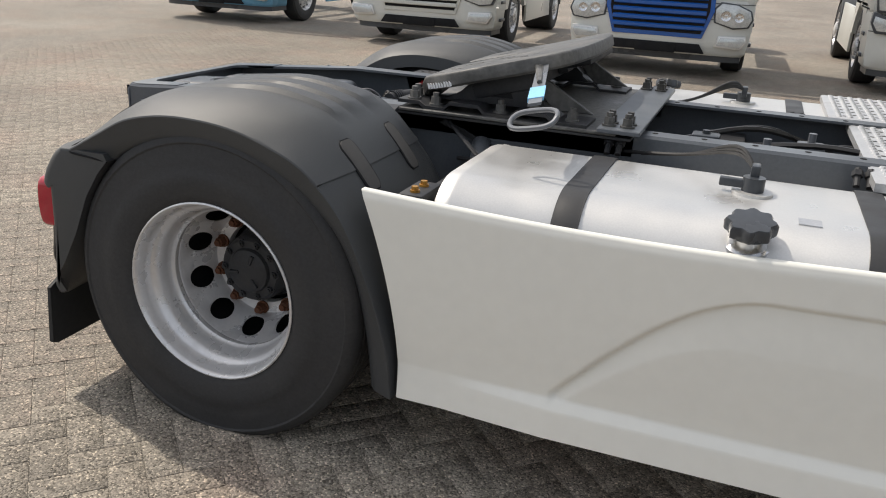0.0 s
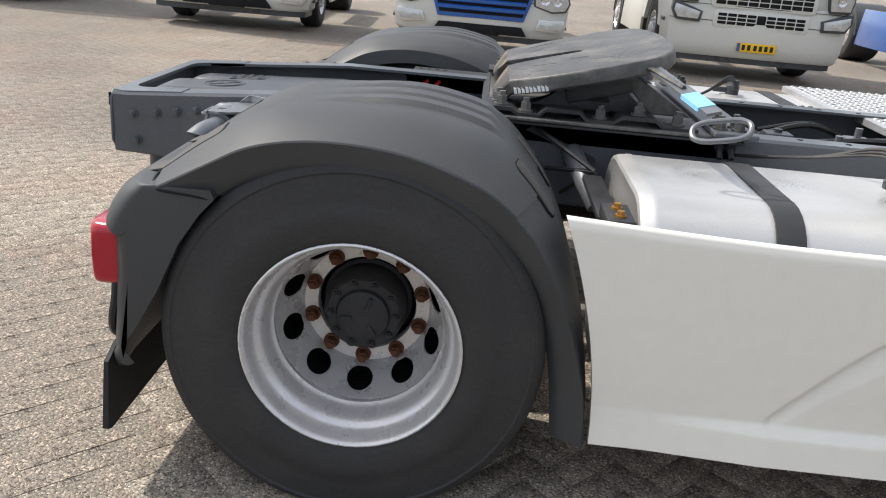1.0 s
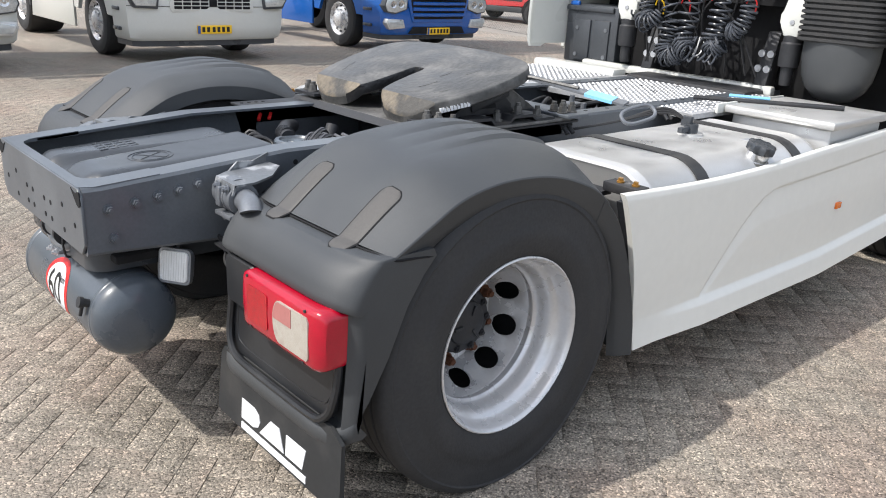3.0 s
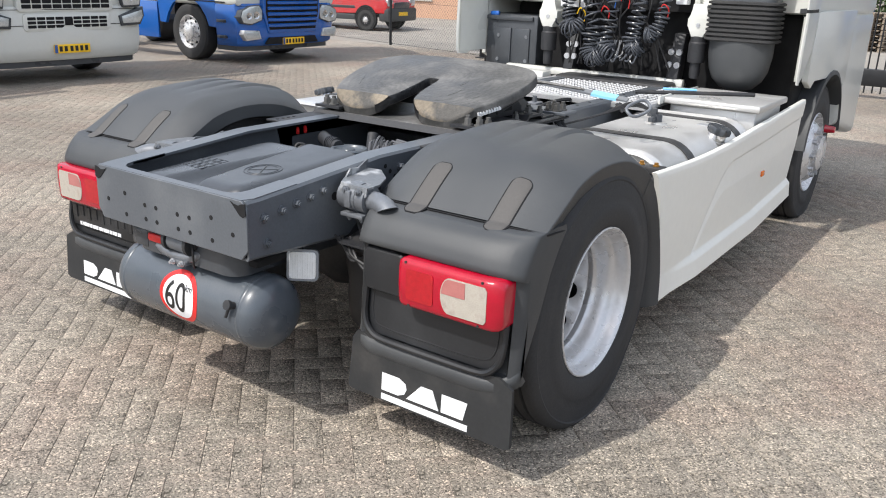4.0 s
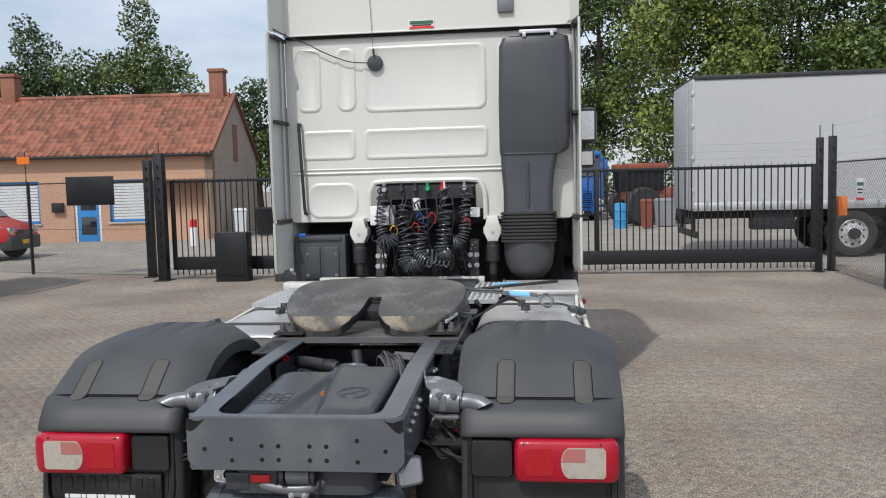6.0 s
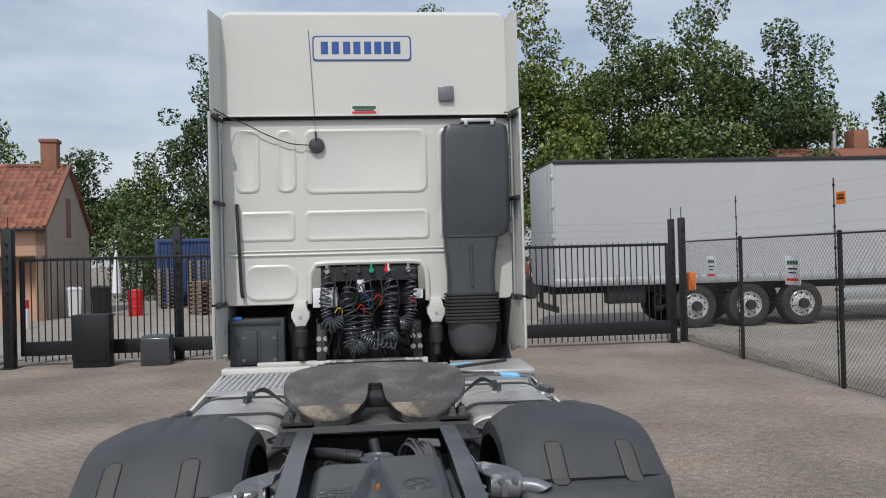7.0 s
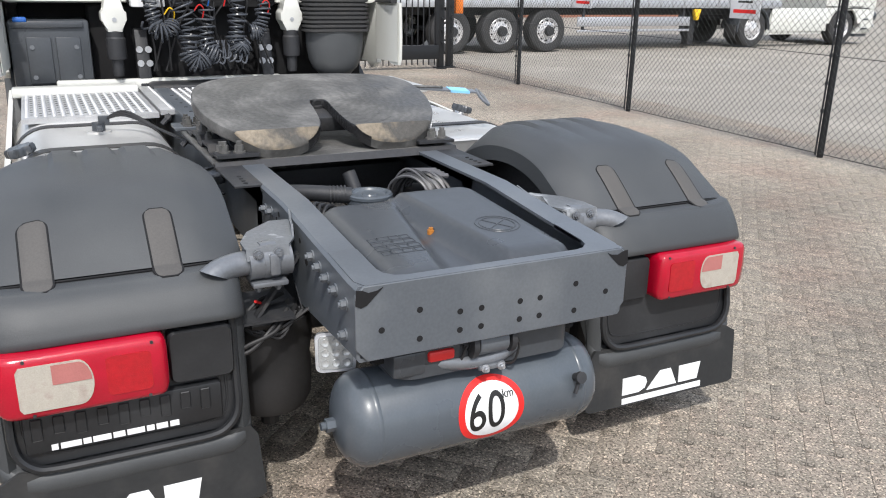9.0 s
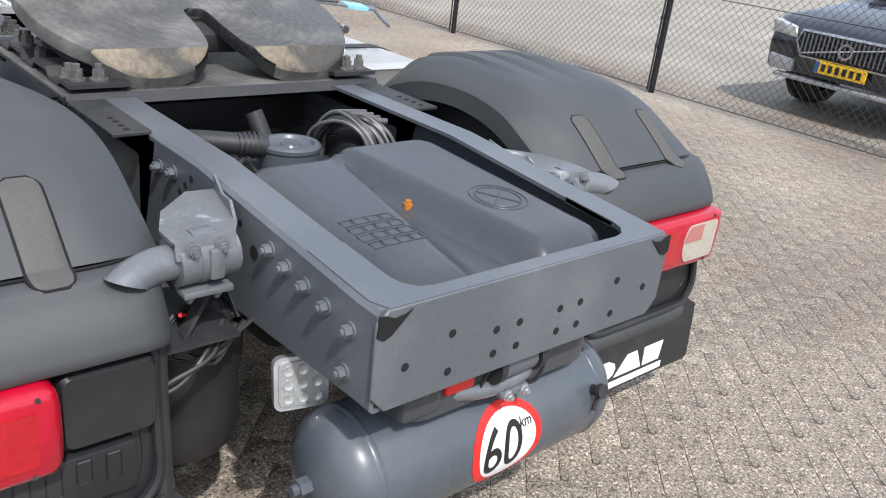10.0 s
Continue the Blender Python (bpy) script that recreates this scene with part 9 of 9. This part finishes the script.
def tree(x, y, h, spread, seed, leaf, label, dense=1.0, trunk=0.3, low=0.22, size=0.23):
    r = random.Random(seed)
    t = thing("tree", label, "tree", pose(x, y, 0), group="trees round the yard")
    bm = B()
    lean = Vector((r.uniform(-0.3, 0.3), r.uniform(-0.3, 0.3), 0))
    line = [lean * f + Vector((0, 0, h * 0.85 * f)) for f in (0, 0.15, 0.35, 0.6, 0.85, 1)]
    rings = []
    for i, p in enumerate(line):
        rr = trunk * (1.25, 0.95, 0.8, 0.5, 0.25, 0.08)[i]
        rings.append([p + Vector((math.cos(a) * rr, math.sin(a) * rr, 0)) for a in [2 * math.pi * k / 9 for k in range(9)]])
    loft(bm, rings)
    clusters = []
    nl = 13
    for i in range(nl):
        f = low + (0.95 - low) * (i + r.random() * 0.6) / nl
        a = i * 2.4 + r.uniform(-0.4, 0.4)
        reach = spread * (0.55 + 0.45 * r.random()) * math.sin(max(0.3, min(1, (1.08 - f) / (1.0 - low) * 1.1)) * math.pi * 0.62)
        s = lean * f + Vector((0, 0, h * 0.85 * f * 0.82))
        e = s + Vector((math.cos(a) * reach, math.sin(a) * reach, h * 0.13 * (0.4 + r.random())))
        mid = (s + e) / 2 + Vector((0, 0, 0.25))
        rad = trunk * 0.38 * (1.1 - f)
        for (p, q, ra, rb) in ((s, mid, rad, rad * 0.7), (mid, e, rad * 0.7, rad * 0.2)):
            cyl(bm, p, q, ra, rb, n=6)
        for k in range(4):
            c = s.lerp(e, 0.5 + 0.17 * k) + Vector((r.gauss(0, 0.35), r.gauss(0, 0.35), r.gauss(0.15, 0.3))) * (spread / 3.2)
            clusters.append((tuple(c), spread * r.uniform(0.20, 0.36)))
    for k in range(4):
        clusters.append((tuple(lean + Vector((r.gauss(0, 0.4), r.gauss(0, 0.4), h * (0.82 + 0.05 * k)))), spread * r.uniform(0.16, 0.28)))
    part("trunk", bm, M_BARK, t)
    me = leaf_mesh("crown", clusters, 170 * dense, size, seed)
    me.materials.append(leaf)
    ob = new("crown", me)
    ob.parent = t
    return t


TREES = [
    (44, -4.5, 16.5, 5.2, M_LEAF, "broad green deciduous tree with dense crown"), (39, -9.5, 15, 5.0, M_LEAF2, "bright green deciduous tree with open crown"), (40, -14, 16, 5.4, M_LEAF, "broad green deciduous tree with dense crown"),
    (37.5, -18.0, 15, 4.8, M_LEAF, "broad green deciduous tree with dense crown"), (36.5, -21.5, 13.5, 4.0, M_LEAF3, "dark green tree with loose crown"), (41, -25.5, 12.4, 3.6, M_LEAF2, "bright green deciduous tree with open crown"),
    (37, -30, 12.8, 4.2, M_LEAF3, "dark green tree with loose crown"), (35, -34.5, 12.4, 4.4, M_LEAF3, "dark green tree with loose crown"), (33, -40, 12, 4.4, M_LEAF, "green tree along the road"),
    (45.5, 9.3, 14.0, 3.5, M_LEAF3, "tall dark green tree behind the hedge"), (45, 24, 13.6, 4.8, M_LEAF, "green tree behind the cottage"), (44, 30, 12.4, 4.2, M_LEAF3, "dark green tree behind the cottage"), (48, 37, 12.4, 4.5, M_LEAF3, "dark green tree behind the cottage"),
    (42, 36, 11.5, 4.5, M_LEAF, "green tree behind the cottage"), (46, 13.0, 8.2, 3.2, M_LEAF, "low green tree behind the hedge"), (47, 17.0, 8.6, 3.4, M_LEAF3, "low dark green tree behind the hedge"), (44, 2.5, 9.5, 3.2, M_LEAF3, "dark green tree with loose crown"),
]
for i, (x, y, h, s, leaf, lab) in enumerate(TREES):
    tree(x, y, h, s, 20 + i, leaf, lab, dense=1.2)


def hedge(name, x0, y0, x1, y1, h, w, seed, leaf, label):
    r = random.Random(seed)
    cl = []
    L = math.hypot(x1 - x0, y1 - y0)
    k = int(L / 0.9)
    for i in range(k):
        f = i / k
        for q in range(int(h / 0.7)):
            z = 0.4 + q * 0.7
            if q * 0.7 > h * (0.72 + 0.28 * math.sin(i * 0.9 + seed) * math.sin(i * 0.31)):
                continue
            cl.append(((x0 + (x1 - x0) * f + r.gauss(0, w * 0.3), y0 + (y1 - y0) * f + r.gauss(0, w * 0.3), z + r.gauss(0, 0.15)), r.uniform(0.7, 1.15)))
    me = leaf_mesh("hedge", cl, 110, 0.20, seed)
    me.materials.append(leaf)
    ob = new(name, me)
    tagged(ob, label, "hedge", kind="stuff")


hedge("hedge", 38.5, -2.5, 38, 13.0, 5.0, 1.2, 41, M_LEAF3, "tall dark green hedge behind the far yard")
hedge("hedge", 41.5, -3.5, 42, 14.0, 6.2, 1.2, 45, M_LEAF, "overgrown green bushes behind the hedge")
hedge("hedge", 36.5, -15.0, 38.5, -1.5, 5.0, 1.0, 42, M_LEAF, "green bushes behind the trailer")
hedge("hedge", 34, -46.0, 33, -14.0, 3.6, 1.0, 43, M_LEAF3, "dark green bushes along the road")
hedge("hedge", 36, 22.0, 33, 44.0, 5.0, 1.2, 44, M_LEAF, "green bushes behind the cottage")

# second tiled roof and chimney that rise over the trailer
shed = thing("brick_house", "brick house with red tiled roof far behind the trailer", "house", pose(38, -23.1, 0, 0, 0, 92))
bm = B()
box(bm, -9, 3.0, 0, 6, 0, 5.1)
part("wall", bm, M_BRICK, shed)
bm = B()
prism(bm, [(-0.4, 5.0), (3.0, 6.75), (6.4, 5.0), (6.4, 4.85), (-0.4, 4.85)], -9.3, 3.3, "x")
part("roof", bm, M_ROOF, shed)
bm = B()
box(bm, -2.2, -1.4, 2.2, 3.0, 6.2, 7.7, 0.02)
part("chimney", bm, M_BRICK, shed)
bm = B()
cyl(bm, (-0.6, 2.5, 6.3), (-0.6, 2.5, 8.0), 0.14, n=12)
part("flue", bm, M_GALV, shed)

# ---- herringbone paving, laid at 45 degrees to the truck ----
PW = 0.105


def paver_cells(x0, x1, y0, y1):
    """Centres and directions of herringbone stones inside a stretch of the plan."""
    c = math.cos(radians(45))
    n = int(max(x1 - x0, y1 - y0) * 1.6 / PW)
    mx, my = (x0 + x1) / 2, (y0 + y1) / 2
    i, j = np.meshgrid(np.arange(-n, n), np.arange(-n, n), indexing="ij")
    s = (i - j) % 4
    out = []
    for kind, cx, cy in ((0, i + 1.0, j + 0.5), (3, i + 0.5, j + 1.0)):
        m = s == kind
        u, v = cx[m] * PW, cy[m] * PW
        # the grid is fixed to the world's origin
        out.append((u * c - v * c, u * c + v * c, np.full(u.shape, 45.0 if kind == 0 else 135.0)))
    x, y, a = (np.concatenate(q) for q in zip(*out))
    k = (x > x0) & (x < x1) & (y > y0) & (y < y1)
    return x[k], y[k], a[k]


def paver_shape():
    L, W, b = PW * 2 - 0.0034, PW - 0.0034, 0.0010
    v = []
    for z, d in ((-0.009, 0.0), (-0.0008, 0.0), (0.0, b)):
        v += [(-L / 2 + d, -W / 2 + d, z), (L / 2 - d, -W / 2 + d, z), (L / 2 - d, W / 2 - d, z), (-L / 2 + d, W / 2 - d, z)]
    f = [(8, 9, 10, 11)]
    for r in (0, 4):
        for q in range(4):
            f.append((r + q, r + (q + 1) % 4, r + 4 + (q + 1) % 4, r + 4 + q))
    return np.array(v), f


YARD = (-7.5, 12.4, -5.78, 10.0)
px, py, pa = paver_cells(*YARD)
near = np.argsort((px + 2.1) ** 2 + (py + 1.2) ** 2)[:290]
is_near = np.zeros(len(px), bool)
is_near[near] = True
pv, pf = paver_shape()
paving = new("pavement")
tagged(paving, "brown-grey herringbone concrete pavers with stone chips", "pavement", kind="structure")
pr = np.random.RandomState(4)
tilt = pr.normal(0, 0.0018, (len(px), 2))
drop = pr.normal(0, 0.0003, len(px))
me = bpy.data.meshes.new("paver")
me.from_pydata([tuple(q) for q in pv], [], pf)
me.materials.append(M_PAVER_ONE)
for k in near:
    o = new("paver", me)
    o.parent = paving
    o.matrix_basis = Matrix.Translation((px[k], py[k], drop[k])) @ Euler((tilt[k][0] * 0.6, tilt[k][1] * 0.3, radians(pa[k]))).to_matrix().to_4x4()
rest = np.where(~is_near)[0]
ca, sa = np.cos(np.radians(pa[rest])), np.sin(np.radians(pa[rest]))
X = px[rest][:, None] + ca[:, None] * pv[None, :, 0] - sa[:, None] * pv[None, :, 1]
Y = py[rest][:, None] + sa[:, None] * pv[None, :, 0] + ca[:, None] * pv[None, :, 1]
Z = pv[None, :, 2] + drop[rest][:, None] + (tilt[rest][:, 0:1] * 0.5) * pv[None, :, 1] + (tilt[rest][:, 1:2] * 0.25) * pv[None, :, 0]
allv = np.stack([X, Y, Z], -1).reshape(-1, 3)
ff = np.array([f for f in pf])
allf = (ff[None] + (np.arange(len(rest)) * len(pv))[:, None, None]).reshape(-1, 4)
me = bpy.data.meshes.new("paver_field")
me.vertices.add(len(allv))
me.vertices.foreach_set("co", allv.astype(np.float32).ravel())
me.loops.add(len(allf) * 4)
me.loops.foreach_set("vertex_index", allf.astype(np.int32).ravel())
me.polygons.add(len(allf))
me.polygons.foreach_set("loop_start", np.arange(0, len(allf) * 4, 4, dtype=np.int32))
me.update(calc_edges=True)
me.validate()
me.materials.append(M_PAVER)
o = new("paver_field", me)
o.parent = paving
o["kind"] = "stuff"
